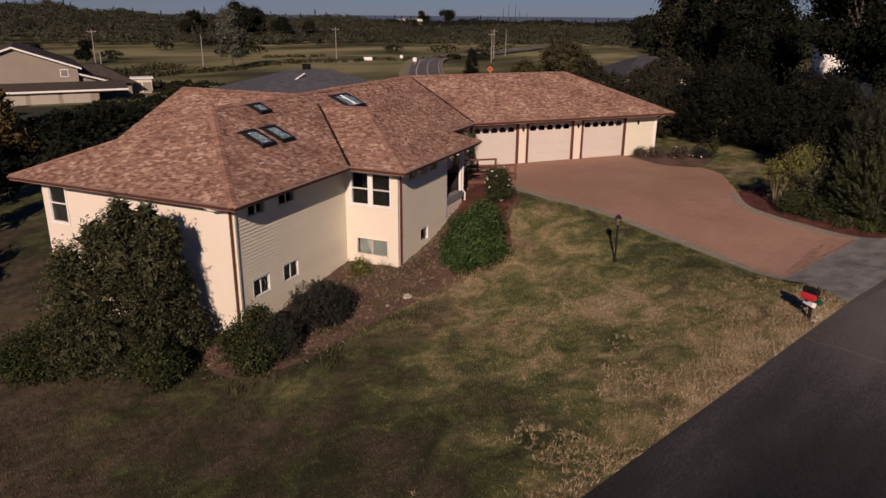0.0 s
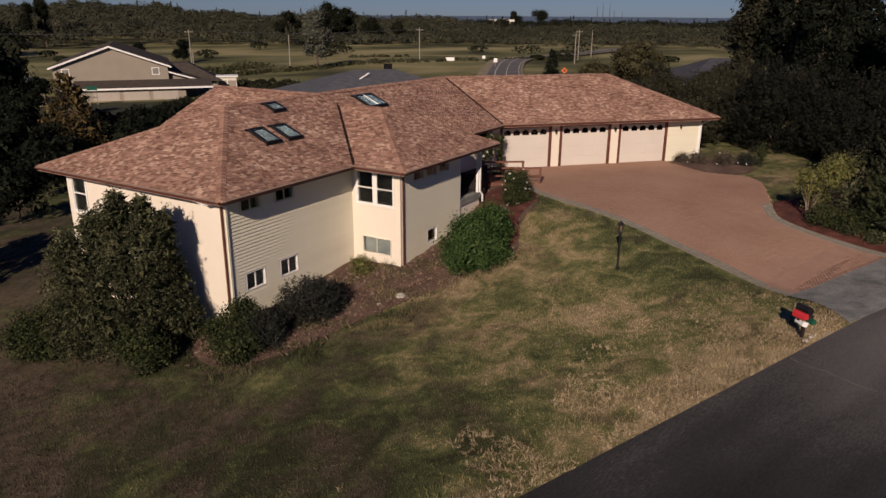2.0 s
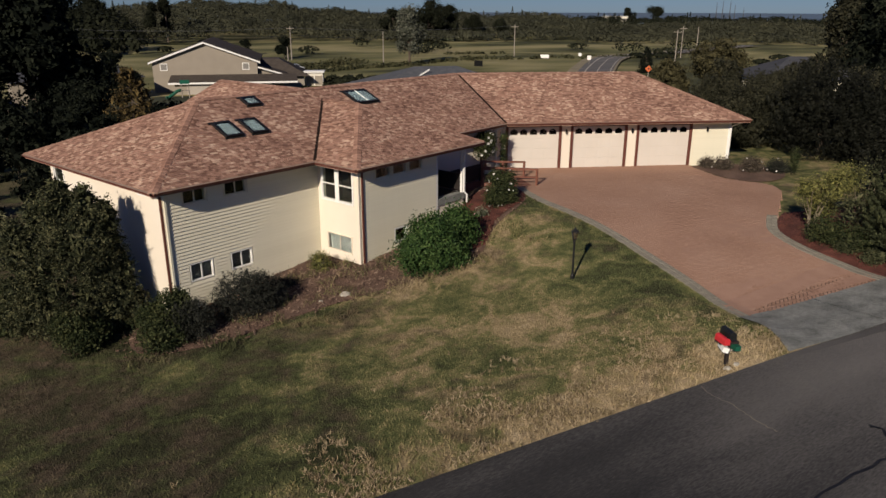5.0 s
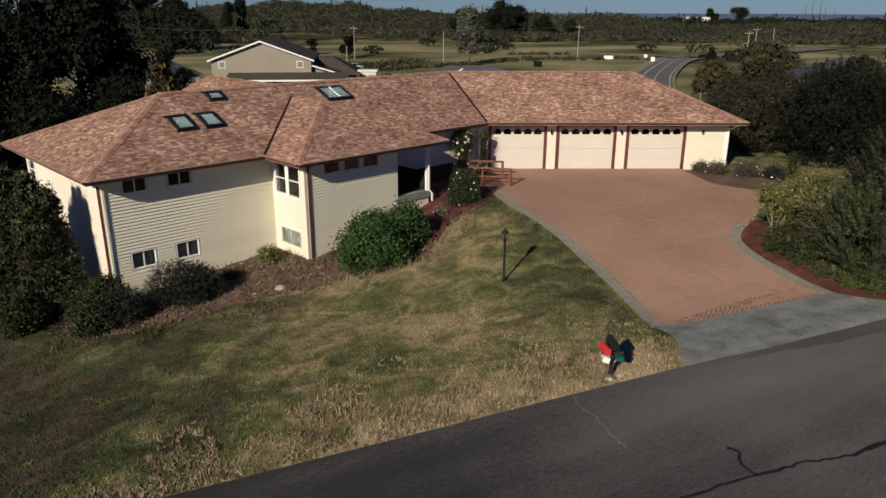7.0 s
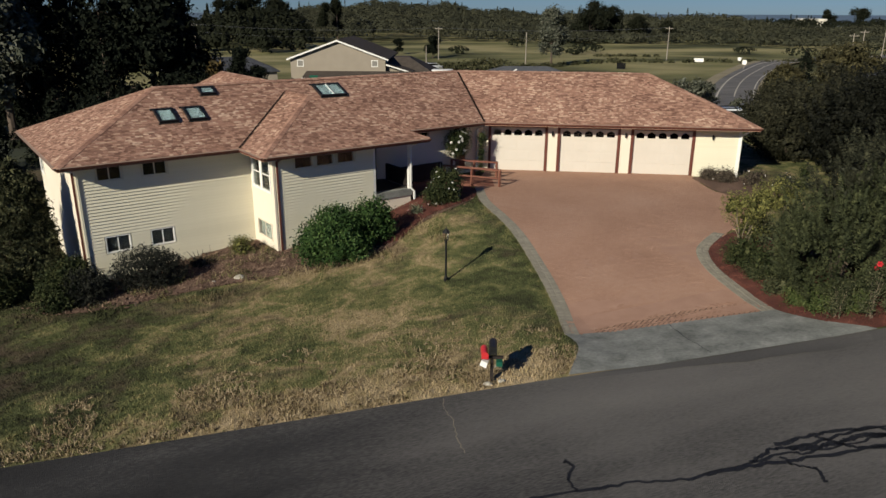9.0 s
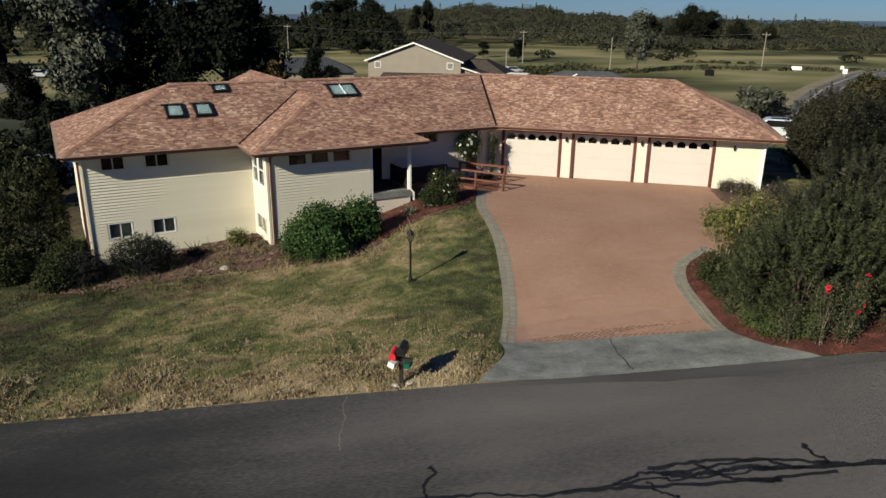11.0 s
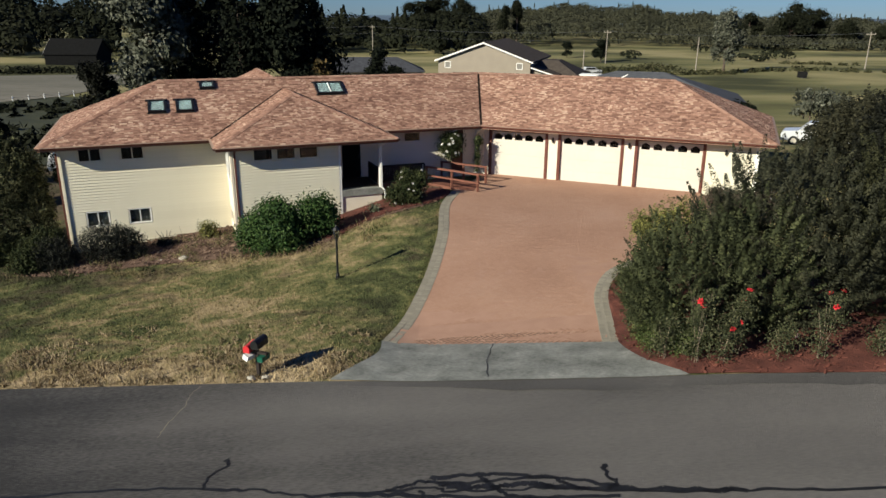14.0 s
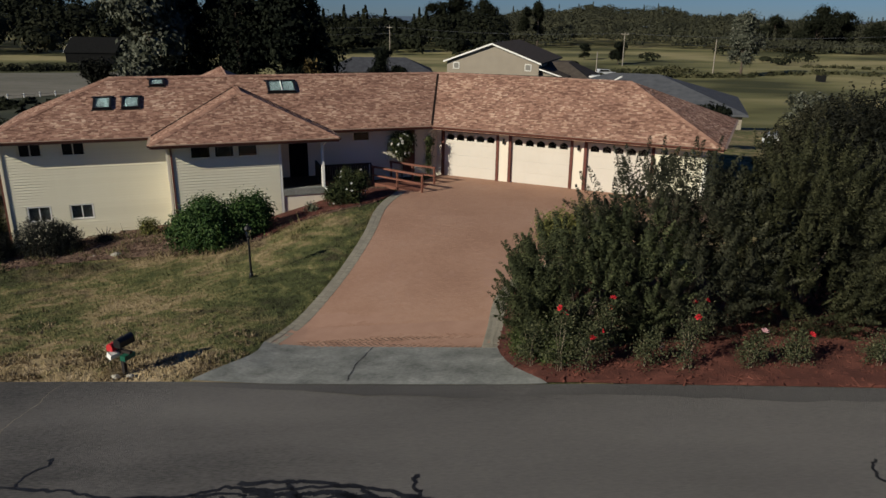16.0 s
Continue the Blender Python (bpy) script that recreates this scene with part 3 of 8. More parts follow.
idx = np.arange(len(gx) * len(gy)).reshape(len(gy), nx)
quads = np.stack([idx[:-1, :-1], idx[:-1, 1:], idx[1:, 1:], idx[1:, :-1]], -1).reshape(-1, 4)
me = quick_mesh("ground", np.stack([X, Y, Z], -1).reshape(-1, 3), quads, M["lawn"])
me.shade_smooth()
tagged(new("ground", me), "patchy green and straw-coloured lawn and open fields", "ground", "", "structure")

road_line = [(x, road_edge(x)) for x in (-60, -30, -10, *range(0, 52, 2), 56, 62, 68, 80, 100, 120)]
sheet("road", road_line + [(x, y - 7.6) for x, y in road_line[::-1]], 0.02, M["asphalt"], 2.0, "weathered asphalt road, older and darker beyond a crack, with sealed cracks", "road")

seam_rng = random.Random(3)
seam = [(22.5 + 0.5 * i, road_edge(22.5 + 0.5 * i) - 0.02) for i in range(52)]
sheet("road_edge_patch", seam + [(x, y - 0.06 - min(1.0, (x - 22.5) / 5) * (0.42 + 0.1 * math.sin(x * 0.9) + seam_rng.uniform(0, 0.12))) for x, y in seam[::-1]], 0.026, M["seam"], 2.0, "darker seam of asphalt along the apron and bed", "road")

LEFT = smooth_line([(27.2, 22.7), (26.62, 20.0), (26.45, 16.1), (26.0, 12.6), (25.45, 9.8), (24.85, 7.75)])
RIGHT = smooth_line([(31.1, 6.85), (31.3, 8.2), (31.6, 10.1), (32.3, 11.7), (33.4, 12.7), (35.6, 14.2), (38.0, 15.9), (38.6, 17.2), (37.9, 18.8), (38.2, 20.6), (38.75, 22.0)])
BAND = 0.42


def inset(line, w, side):
    out = []
    for i, p in enumerate(line):
        a, b = line[max(i - 1, 0)], line[min(i + 1, len(line) - 1)]
        d = Vector((b[0] - a[0], b[1] - a[1])).normalized()
        out.append((p[0] + side * w * -d.y, p[1] + side * w * d.x))
    return out


DRIVE = RIGHT + [(38.8, 22.55), (29.2, 26.6), (28.0, 24.4)] + LEFT
sheet("driveway_bed", DRIVE, 0.0432, M["joint"], 1.0, "sand-jointed base of the red brick driveway", "driveway")
APRON = smooth_line([(24.85, 7.75), (24.75, 6.7), (23.75, 5.23)], 4) + [(26, road_edge(26) - 0.07), (29, road_edge(29) - 0.07), (32.05, 4.26)] + smooth_line([(32.05, 4.32), (31.4, 5.35), (31.15, 6.3), (31.1, 6.85)], 4)[1:]
sheet("driveway_apron", APRON, 0.05, M["concrete"], 0.8, "grey weathered concrete driveway apron with a cracked joint", "driveway apron")


def band(name, line, side, label):
    a, b = line, inset(line, BAND, side)
    bm = Build()
    stones = []
    for i in range(len(line) - 1):
        q = [a[i], a[i + 1], b[i + 1], b[i]]
        if side < 0:
            q = q[::-1]
        top = [(p[0], p[1], ground_z(*p) + 0.051) for p in q]
        bm.hexa([(p[0], p[1], p[2] - 0.1) for p in top], top)
        # two rows of rough cobbles over the band's bed
        e, f = Vector((*a[i], 0)), Vector((*a[i + 1], 0))
        g, h = Vector((*b[i], 0)), Vector((*b[i + 1], 0))
        cnt = max(1, round((f - e).length / 0.12))
        for k in range(cnt):
            for r0, r1 in ((0.0, 0.48), (0.52, 1.0)):
                c = e.lerp(f, (k + 0.5) / cnt).lerp(g.lerp(h, (k + 0.5) / cnt), (r0 + r1) / 2)
                stones.append((c, f - e, (f - e).length / cnt, (r1 - r0) * BAND))
    ob = solid(name, bm, M["joint_grey"], label, "kerb band", "", "structure")
    rng = random.Random(len(line))
    shapes = []
    for k in range(4):
        s = Build()
        jit = [(x * rng.uniform(0.45, 0.485), y * rng.uniform(0.45, 0.485)) for x, y in ((-1, -1), (1, -1), (1, 1), (-1, 1))]
        s.hexa([(x * 1.06, y * 1.04, -0.04) for x, y in jit], [(x * 1.04, y * 1.02, 0.003) for x, y in jit])
        s.hexa([(x * 1.04, y * 1.02, 0.003) for x, y in jit], [(x * 0.9, y * 0.88, 0.007) for x, y in jit])
        shapes.append(s.mesh("cobble", M["kerb"]))
    for c, d, ln, wd in stones:
        st = new("cobble", shapes[rng.randrange(4)])
        st.parent = ob
        st.matrix_basis = Matrix.Translation((c.x, c.y, ground_z(c.x, c.y) + 0.051 + rng.uniform(-0.002, 0.004))) @ pose(0, 0, 0, 0, 0, math.degrees(math.atan2(d.y, d.x))) @ Matrix.Diagonal((ln, wd, 1, 1))
    return ob


band("kerb_band_1", LEFT, 1, "grey concrete edging band along the brick driveway")
band("kerb_band_2", [p for p in RIGHT if p[1] < 13.2], 1, "grey concrete edging band along the brick driveway")

# ---- the house ----
A_DEG, B_DEG = 20.0, -23.0
RA, RB = pose(0, 0, 0, 0, 0, A_DEG), pose(0, 0, 0, 0, 0, B_DEG)
EAVE, PITCH, HALF = 2.65, 0.44, 4.85
RIDGE = EAVE + PITCH * HALF
FLOOR = 0.33
# wing A (living rooms) and wing B (garage), each in axes of its own: u along the front, v to the back
A_L, A_FRONT, A_EAVE = 16.72, 15.06, 14.4
K_L, K_R, K_FRONT = 23.5, 28.2, 12.66          # the projecting room beside the porch
PORCH_R = 30.1
B_FRONT, B_EAVE, B_R = 35.76, 34.95, 29.25
A_BACK, B_BACK = A_EAVE + 2 * HALF, B_EAVE + 2 * HALF
END_BACK = A_BACK + 0.38                       # the end slope reaches a little past the back eave


def cross(va, vb):
    """The plan point where a line of wing A (v = va) meets a line of wing B (v = vb)."""
    na, nb = RA.to_3x3() @ Vector((0, 1, 0)), RB.to_3x3() @ Vector((0, 1, 0))
    det = na.x * nb.y - na.y * nb.x
    return Vector(((va * nb.y - vb * na.y) / det, (na.x * vb - nb.x * va) / det, 0))


house = thing("house", "cream split-level house with siding and a red-brown shingled hip roof", "house", RA @ pose(26, 18, 0))
HOME_A = house.matrix_basis.inverted() @ RA      # wing axes -> the house's own
HOME_B = house.matrix_basis.inverted() @ RB
HOME = house.matrix_basis.inverted()


def wall(name, frame_m, along, at, a0, a1, z0, z1, holes, mat, thick=0.16, back=1):
    """A wall with real openings. along 'u': at v=at from u=a0 to a1; along 'v': at u=at. back: the side on which its thickness lies."""
    As = sorted({a0, a1, *(h[0] for h in holes), *(h[1] for h in holes)})
    Zs = sorted({z0, z1, *(h[2] for h in holes), *(h[3] for h in holes)})
    t0, t1 = (at, at + thick) if back > 0 else (at - thick, at)
    b = Build().cells(As, Zs, lambda p, r: not any(h[0] < p < h[1] and h[2] < r < h[3] for h in holes), t0, t1, along)
    return part(name, b, mat, house, m=frame_m)


def boards(wall_ob, frame_m, at, a0, a1, z0, z1, holes, out=-1, step=0.124, proud=0.056):
    """Lapped siding boards, each an object, on a wall along u."""
    cache = {}
    z = z0
    to_parent = frame_m
    while z < z1:
        top = min(z + step + 0.03, z1)
        spans = [(a0, a1)]
        for h in holes:
            if h[2] - 0.02 < z + step / 2 < h[3] + 0.02:
                spans = [s for p, q in spans for s in ((p, min(q, h[0])), (max(p, h[1]), q)) if s[1] - s[0] > 0.03]
        for p, q in spans:
            key = (round(q - p, 3), round(top - z, 3))
            if key not in cache:
                b, w, t = Build(), q - p, top - z
                y = out
                b.hexa([(0, 0.0, 0), (w, 0.0, 0), (w, y * proud, 0), (0, y * proud, 0)], [(0, 0.0, t), (w, 0.0, t), (w, y * 0.008, t), (0, y * 0.008, t)])
                cache[key] = b.mesh("siding_board", M["siding"])
            ob = new("siding_board", cache[key])
            ob.parent = wall_ob
            ob.matrix_basis = to_parent @ Matrix.Translation((p, at, z))
        z += step


def window(name, frame_m, along, at, a0, a1, z0, z1, out, panes=2, split_rows=1, trim_mat="white", inner="dark", label="", blind=0.0, surround=0.07, blind_mat="blind"):
    """A window in a wall: casing, sash bars, panes of glass and a near-black box standing in for the unlit room. out:
    +1 or -1, the outward side.
    """
    win = part(name, frame_shape(along, at, a0, a1, z0, z1, out, surround), M[trim_mat], house, label, m=frame_m)
    t = 0.045
    mid = at - out * 0.03
    sash, cells = Build(), []
    us = [a0 + (a1 - a0) * i / panes for i in range(panes + 1)]
    zs = [z0 + (z1 - z0) * i / split_rows for i in range(split_rows + 1)]

    def bx(b, p, q, r, s, d0, d1):
        lo, hi = min(d0, d1), max(d0, d1)
        if along == "u":
            b.box(p, q, lo, hi, r, s)
        else:
            b.box(lo, hi, p, q, r, s)
    ua = sorted({a0, a1, *(e for u in us for e in (max(u - t / 2, a0), min(u + t / 2, a1)))})
    za = sorted({z0, z1, *(e for z in zs for e in (max(z - t / 2, z0), min(z + t / 2, z1)))})
    s0, s1 = sorted((mid, mid + out * 0.035))
    sash.cells(ua, za, lambda p, r: any(abs(p - u) < t / 2 for u in us) or any(abs(r - z) < t / 2 for z in zs), s0, s1, along)
    part("sash", sash, M[trim_mat], win, m=frame_m)
    for p, q in zip(us, us[1:]):
        for r, s in zip(zs, zs[1:]):
            b = Build()
            bx(b, p + t / 2, q - t / 2, r + t / 2, s - t / 2, mid + out * 0.008, mid + out * 0.014)
            part("pane", b, M["glass"], win, m=frame_m)
    if blind:
        b, n = Build(), int((z1 - z0) / 0.06)
        for i in range(n):
            zz = z0 + (z1 - z0) * i / n
            bx(b, a0, a0 + (a1 - a0) * blind, zz, zz + 0.05, mid - out * 0.06, mid - out * 0.066)
        part("blind", b, M[blind_mat], win, "drawn blind, grey where it stands for reflections", m=frame_m)
    # Closed near-black box: the room's gloom is in its colour.
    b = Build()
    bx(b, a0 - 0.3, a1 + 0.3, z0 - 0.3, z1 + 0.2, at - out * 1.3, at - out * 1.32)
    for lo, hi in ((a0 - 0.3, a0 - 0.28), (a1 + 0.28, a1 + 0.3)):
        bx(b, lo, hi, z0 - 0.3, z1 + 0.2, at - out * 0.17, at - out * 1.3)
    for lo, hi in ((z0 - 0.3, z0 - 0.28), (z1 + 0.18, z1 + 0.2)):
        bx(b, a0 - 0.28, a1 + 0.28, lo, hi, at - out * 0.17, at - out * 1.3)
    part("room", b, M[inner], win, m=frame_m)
    return win


def frame_shape(along, at, a0, a1, z0, z1, out, w):
    lo, hi = sorted((at + out * 0.045, at - out * 0.1))
    return Build().cells([a0 - w, a0, a1, a1 + w], [z0 - w, z0, z1, z1 + w], lambda p, r: not (a0 < p < a1 and z0 < r < z1), lo, hi, along)


# walls of the living wing
TOP = EAVE - 0.03
inner_corner = cross(A_FRONT, B_FRONT)
ic_a = (RA.inverted() @ inner_corner).x
ic_b = (RB.inverted() @ inner_corner).x
up_a = [(17.5, 18.36, 1.87, 2.46), (19.16, 20.05, 1.87, 2.46)]
low_a = [(17.5, 18.36, -0.97, -0.36), (19.2, 20.06, -0.97, -0.36)]
wf = wall("wall_front", HOME_A, "u", A_FRONT, A_L, K_L, -3.2, TOP, up_a + low_a, M["siding"])
for h in up_a:
    window("window", HOME_A, "u", A_FRONT, *h, -1, trim_mat="siding", surround=0.04, label="small high window with two dark panes")
# Full-width grey slats: reflections in the panes are put into their colour.
for h in low_a:
    window("window", HOME_A, "u", A_FRONT, *h, -1, blind=1.0, surround=0.035, blind_mat="shade", label="white-framed sliding basement window")
ks_up, ks_low = (12.98, 14.72, 1.02, 2.3), (13.12, 14.52, -1.08, -0.4)
wall("wall_side", HOME_A, "v", K_L, K_FRONT + 0.16, A_FRONT, -3.0, TOP, [ks_up, ks_low], M["stucco"])
pair = window("window", HOME_A, "v", K_L, *ks_up, -1, panes=2, split_rows=2, label="tall white double-hung window pair")
part("mullion", Build().box(K_L - 0.04, K_L - 0.006, sum(ks_up[:2]) / 2 - 0.11, sum(ks_up[:2]) / 2 + 0.11, ks_up[2], ks_up[3]), M["white"], pair, m=HOME_A)
window("window", HOME_A, "v", K_L, *ks_low, -1, panes=2, blind=0.95, label="white sliding window with pale blinds", trim_mat="stucco", surround=0.04)
k_up = [(24.45, 25.24, 1.92, 2.46), (25.43, 26.22, 1.92, 2.46), (26.4, 27.2, 1.92, 2.46)]
k_low = [(25.5, 26.2, -0.95, -0.4)]
wk = wall("wall_front", HOME_A, "u", K_FRONT, K_L, K_R, -3.0, TOP, k_up + k_low, M["siding"])
for h in k_up:
    window("window", HOME_A, "u", K_FRONT, *h, -1, panes=1, trim_mat="siding", surround=0.04, label="small high dark window")
window("window", HOME_A, "u", K_FRONT, *k_low[0], -1, panes=1, surround=0.05, label="small white-framed basement window")
wall("wall_side", HOME_A, "v", K_R, K_FRONT + 0.16, A_FRONT, -1.2, TOP, [], M["stucco"], back=-1)
left_win = (22.5, 23.32, 0.95, 2.36)
wall("wall_end", HOME_A, "v", A_L, A_FRONT + 0.16, A_BACK - 0.4, -4.0, TOP, [left_win], M["stucco"])
window("window", HOME_A, "v", A_L, *left_win, -1, panes=1, split_rows=2, label="tall white double-hung window")
# the recessed entry wall, with a small high window, a narrow brown door and the dark entrance door
ent, win_r, side_door = (28.85, 29.75, FLOOR, FLOOR + 2.03), (31.98, 32.78, 1.95, 2.38), (34.46, 35.12, FLOOR - 0.1, 2.38)
wall("wall_entry", HOME_A, "u", A_FRONT, K_L, ic_a, -1.2, TOP, [ent, win_r, side_door], M["stucco"])
window("window", HOME_A, "u", A_FRONT, *win_r, -1, panes=1, trim_mat="stucco", surround=0.04, label="small high dark window")
d = part("door", Build().box(ent[0], ent[1], A_FRONT + 0.02, A_FRONT + 0.07, ent[2], ent[3]), M["dark"], house, "dark front door in the porch's shade", m=HOME_A)
dp = Build()
for r in ((0.15, 0.85), (1.0, 1.85)):
    for c in ((0.12, 0.46), (0.54, 0.88)):
        dp.box(ent[0] + c[0], ent[0] + c[1], A_FRONT + 0.005, A_FRONT + 0.02, ent[2] + r[0], ent[2] + r[1])
part("door_panel", dp, M["dark"], d, m=HOME_A)
part("door_handle", Build().box(ent[1] - 0.1, ent[1] - 0.06, A_FRONT - 0.05, A_FRONT + 0.02, 1.28, 1.42), M["black"], d, "black handle", m=HOME_A)
d = part("door", Build().box(side_door[0], side_door[1], A_FRONT + 0.03, A_FRONT + 0.08, side_door[2], side_door[3]), M["trim"], house, "narrow red-brown side door", m=HOME_A)
part("door_handle", Build().box(side_door[1] - 0.1, side_door[1] - 0.06, A_FRONT - 0.04, A_FRONT + 0.03, 1.2, 1.32), M["black"], d, "black handle", m=HOME_A)
# back walls close the rooms
wall("wall_back", HOME_A, "u", A_BACK - 0.4, A_L + 0.16, 22.16, -4.0, TOP, [], M["stucco"], back=-1)
wall("wall_back", HOME_A, "v", 22.16, A_BACK - 0.56, 25.3, -4.0, TOP, [], M["stucco"])
wall("wall_back", HOME_A, "u", 25.3, 22.16, 30.56, -4.0, TOP, [], M["stucco"], back=-1)
wall("wall_back", HOME_A, "v", 30.56, A_BACK - 0.66, 25.3, -4.0, TOP, [], M["stucco"], back=-1)
out_corner = cross(A_BACK - 0.66, B_BACK - 0.66)
oc_a, oc_b = (RA.inverted() @ out_corner).x, (RB.inverted() @ out_corner).x
wall("wall_back", HOME_A, "u", A_BACK - 0.66, 30.56, oc_a, -3.0, TOP, [], M["stucco"], back=-1)
wall("wall_back", HOME_B, "u", B_BACK - 0.66, oc_b, B_R, -3.0, TOP, [], M["stucco"], back=-1)
# Near-black slab, unseen; the gloom indoors is in its colour.
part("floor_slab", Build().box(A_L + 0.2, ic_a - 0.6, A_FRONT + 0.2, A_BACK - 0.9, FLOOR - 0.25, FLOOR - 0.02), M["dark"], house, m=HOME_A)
# siding boards
for wob, at, a0, a1, z0, hs in ((wf, A_FRONT, A_L + 0.1, K_L, -2.9, up_a + low_a), (wk, K_FRONT, K_L + 0.1, K_R - 0.08, -1.9, k_up + k_low)):
    pad = [(h[0] - 0.07, h[1] + 0.07, h[2] - 0.07, h[3] + 0.07) for h in hs]
    boards(wob, HOME_A, at, a0, a1, z0, TOP - 0.05, pad)
# corner boards and downpipes
cb = Build().box(A_L - 0.02, A_L + 0.06, A_FRONT - 0.035, A_FRONT + 0.08, -3.2, TOP)
part("corner_board", cb, M["stucco"], house, m=HOME_A)
part("corner_board", Build().box(K_L - 0.02, K_L + 0.06, K_FRONT - 0.035, K_FRONT + 0.1, -3.0, TOP), M["stucco"], house, m=HOME_A)
part("corner_board", Build().box(K_R - 0.08, K_R + 0.03, K_FRONT - 0.035, K_FRONT + 0.1, -1.2, TOP), M["white"], house, m=HOME_A)


def downpipe(name, m, pts, mat):
    b = Build()
    for p, q in zip(pts, pts[1:]):
        p, q = Vector(p), Vector(q)
        dd = (q - p)
        mt = Matrix.Translation(p) @ dd.to_track_quat("Z", "Y").to_matrix().to_4x4()
        b.box(-0.038, 0.038, -0.03, 0.03, -0.02, dd.length + 0.02, mt)
    return part(name, b, mat, house, m=m)


downpipe("downpipe", HOME_A, [(A_L - 0.06, A_FRONT - 0.01, 2.27), (A_L - 0.06, A_FRONT - 0.01, -2.6)], M["pipe"])
downpipe("downpipe", HOME_A, [(A_L + 0.07, A_FRONT - 0.065, 2.3), (A_L + 0.07, A_FRONT - 0.065, -2.6)], M["siding"])
downpipe("pipe_elbow", HOME_A, [(A_L - 0.58, A_FRONT + 0.6, 2.52), (A_L - 0.45, A_FRONT + 0.45, 2.38), (A_L + 0.05, A_FRONT - 0.06, 2.28)], M["white"])
downpipe("downpipe", HOME_A, [(K_L + 0.16, K_FRONT - 0.5, 2.5), (K_L + 0.16, K_FRONT - 0.06, 2.3), (K_L + 0.16, K_FRONT - 0.06, -1.5)], M["trim"])
downpipe("downpipe", HOME_A, [(PORCH_R + 0.1, K_FRONT - 0.5, 2.5), (PORCH_R - 0.02, K_FRONT - 0.04, 2.28), (PORCH_R - 0.02, K_FRONT - 0.04, 0.35), (PORCH_R + 0.12, K_FRONT - 0.1, 0.2), (PORCH_R + 0.12, K_FRONT - 0.1, -0.15)], M["white"])
downpipe("downpipe", HOME_B, [(B_R + 0.4, B_EAVE + 0.25, 2.5), (B_R + 0.02, B_FRONT - 0.06, 2.15), (B_R + 0.02, B_FRONT - 0.06, 0.0)], M["white"])
downpipe("downpipe", HOME_A, [(ic_a - 0.3, A_FRONT - 0.55, 2.5), (ic_a - 0.45, A_FRONT - 0.06, 2.25), (ic_a - 0.45, A_FRONT - 0.06, 0.1)], M["white"])
# porch: slab on a low wall, corner post
# Thin dark sheet added over the slab as the porch floor's shade.
floor_shade = Build().box(K_R + 0.02, PORCH_R - 0.05, K_FRONT + 0.3, A_FRONT - 0.01, FLOOR, FLOOR + 0.012)
porch = part("porch", Build().box(K_R + 0.002, PORCH_R + 0.05, K_FRONT - 0.03, A_FRONT, FLOOR - 0.3, FLOOR), M["concrete"], house, "grey concrete porch slab", m=HOME_A)
part("porch_mat", floor_shade, M["rail_dark"], porch, "dark sheet standing in for shade on the porch floor", m=HOME_A)
part("porch_base", Build().box(K_R + 0.002, PORCH_R, K_FRONT + 0.02, A_FRONT, -1.2, FLOOR - 0.3), M["stucco"], porch, m=HOME_A)
part("porch_post", Build().box(PORCH_R - 0.1, PORCH_R + 0.02, K_FRONT + 0.02, K_FRONT + 0.14, FLOOR, TOP), M["white"], porch, "white square post", m=HOME_A)

# garage front: three sectional doors between red-brown posts
DOORS = [(16.66, 19.5), (20.24, 23.2), (23.96, 26.92)]
DH = 2.3
gh = [(p, q, 0.0, DH) for p, q in DOORS]
gw = wall("wall_garage", HOME_B, "u", B_FRONT, ic_b, B_R, -0.6, TOP, gh, M["stucco"])
boards(gw, HOME_B, B_FRONT, DOORS[2][1] + 0.16, B_R - 0.1, 0.0, TOP - 0.1, [], proud=0.018)
wall("wall_garage_end", HOME_B, "v", B_R, B_FRONT + 0.16, B_BACK - 0.66, -1.5, TOP, [], M["stucco"], back=-1)
part("corner_board", Build().box(B_R - 0.1, B_R + 0.03, B_FRONT - 0.035, B_FRONT + 0.1, -0.4, TOP), M["white"], house, m=HOME_B)
# Added near-black panel stands in for the garage's unlit inside.
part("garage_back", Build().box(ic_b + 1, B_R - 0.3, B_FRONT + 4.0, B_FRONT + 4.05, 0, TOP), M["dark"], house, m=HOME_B)
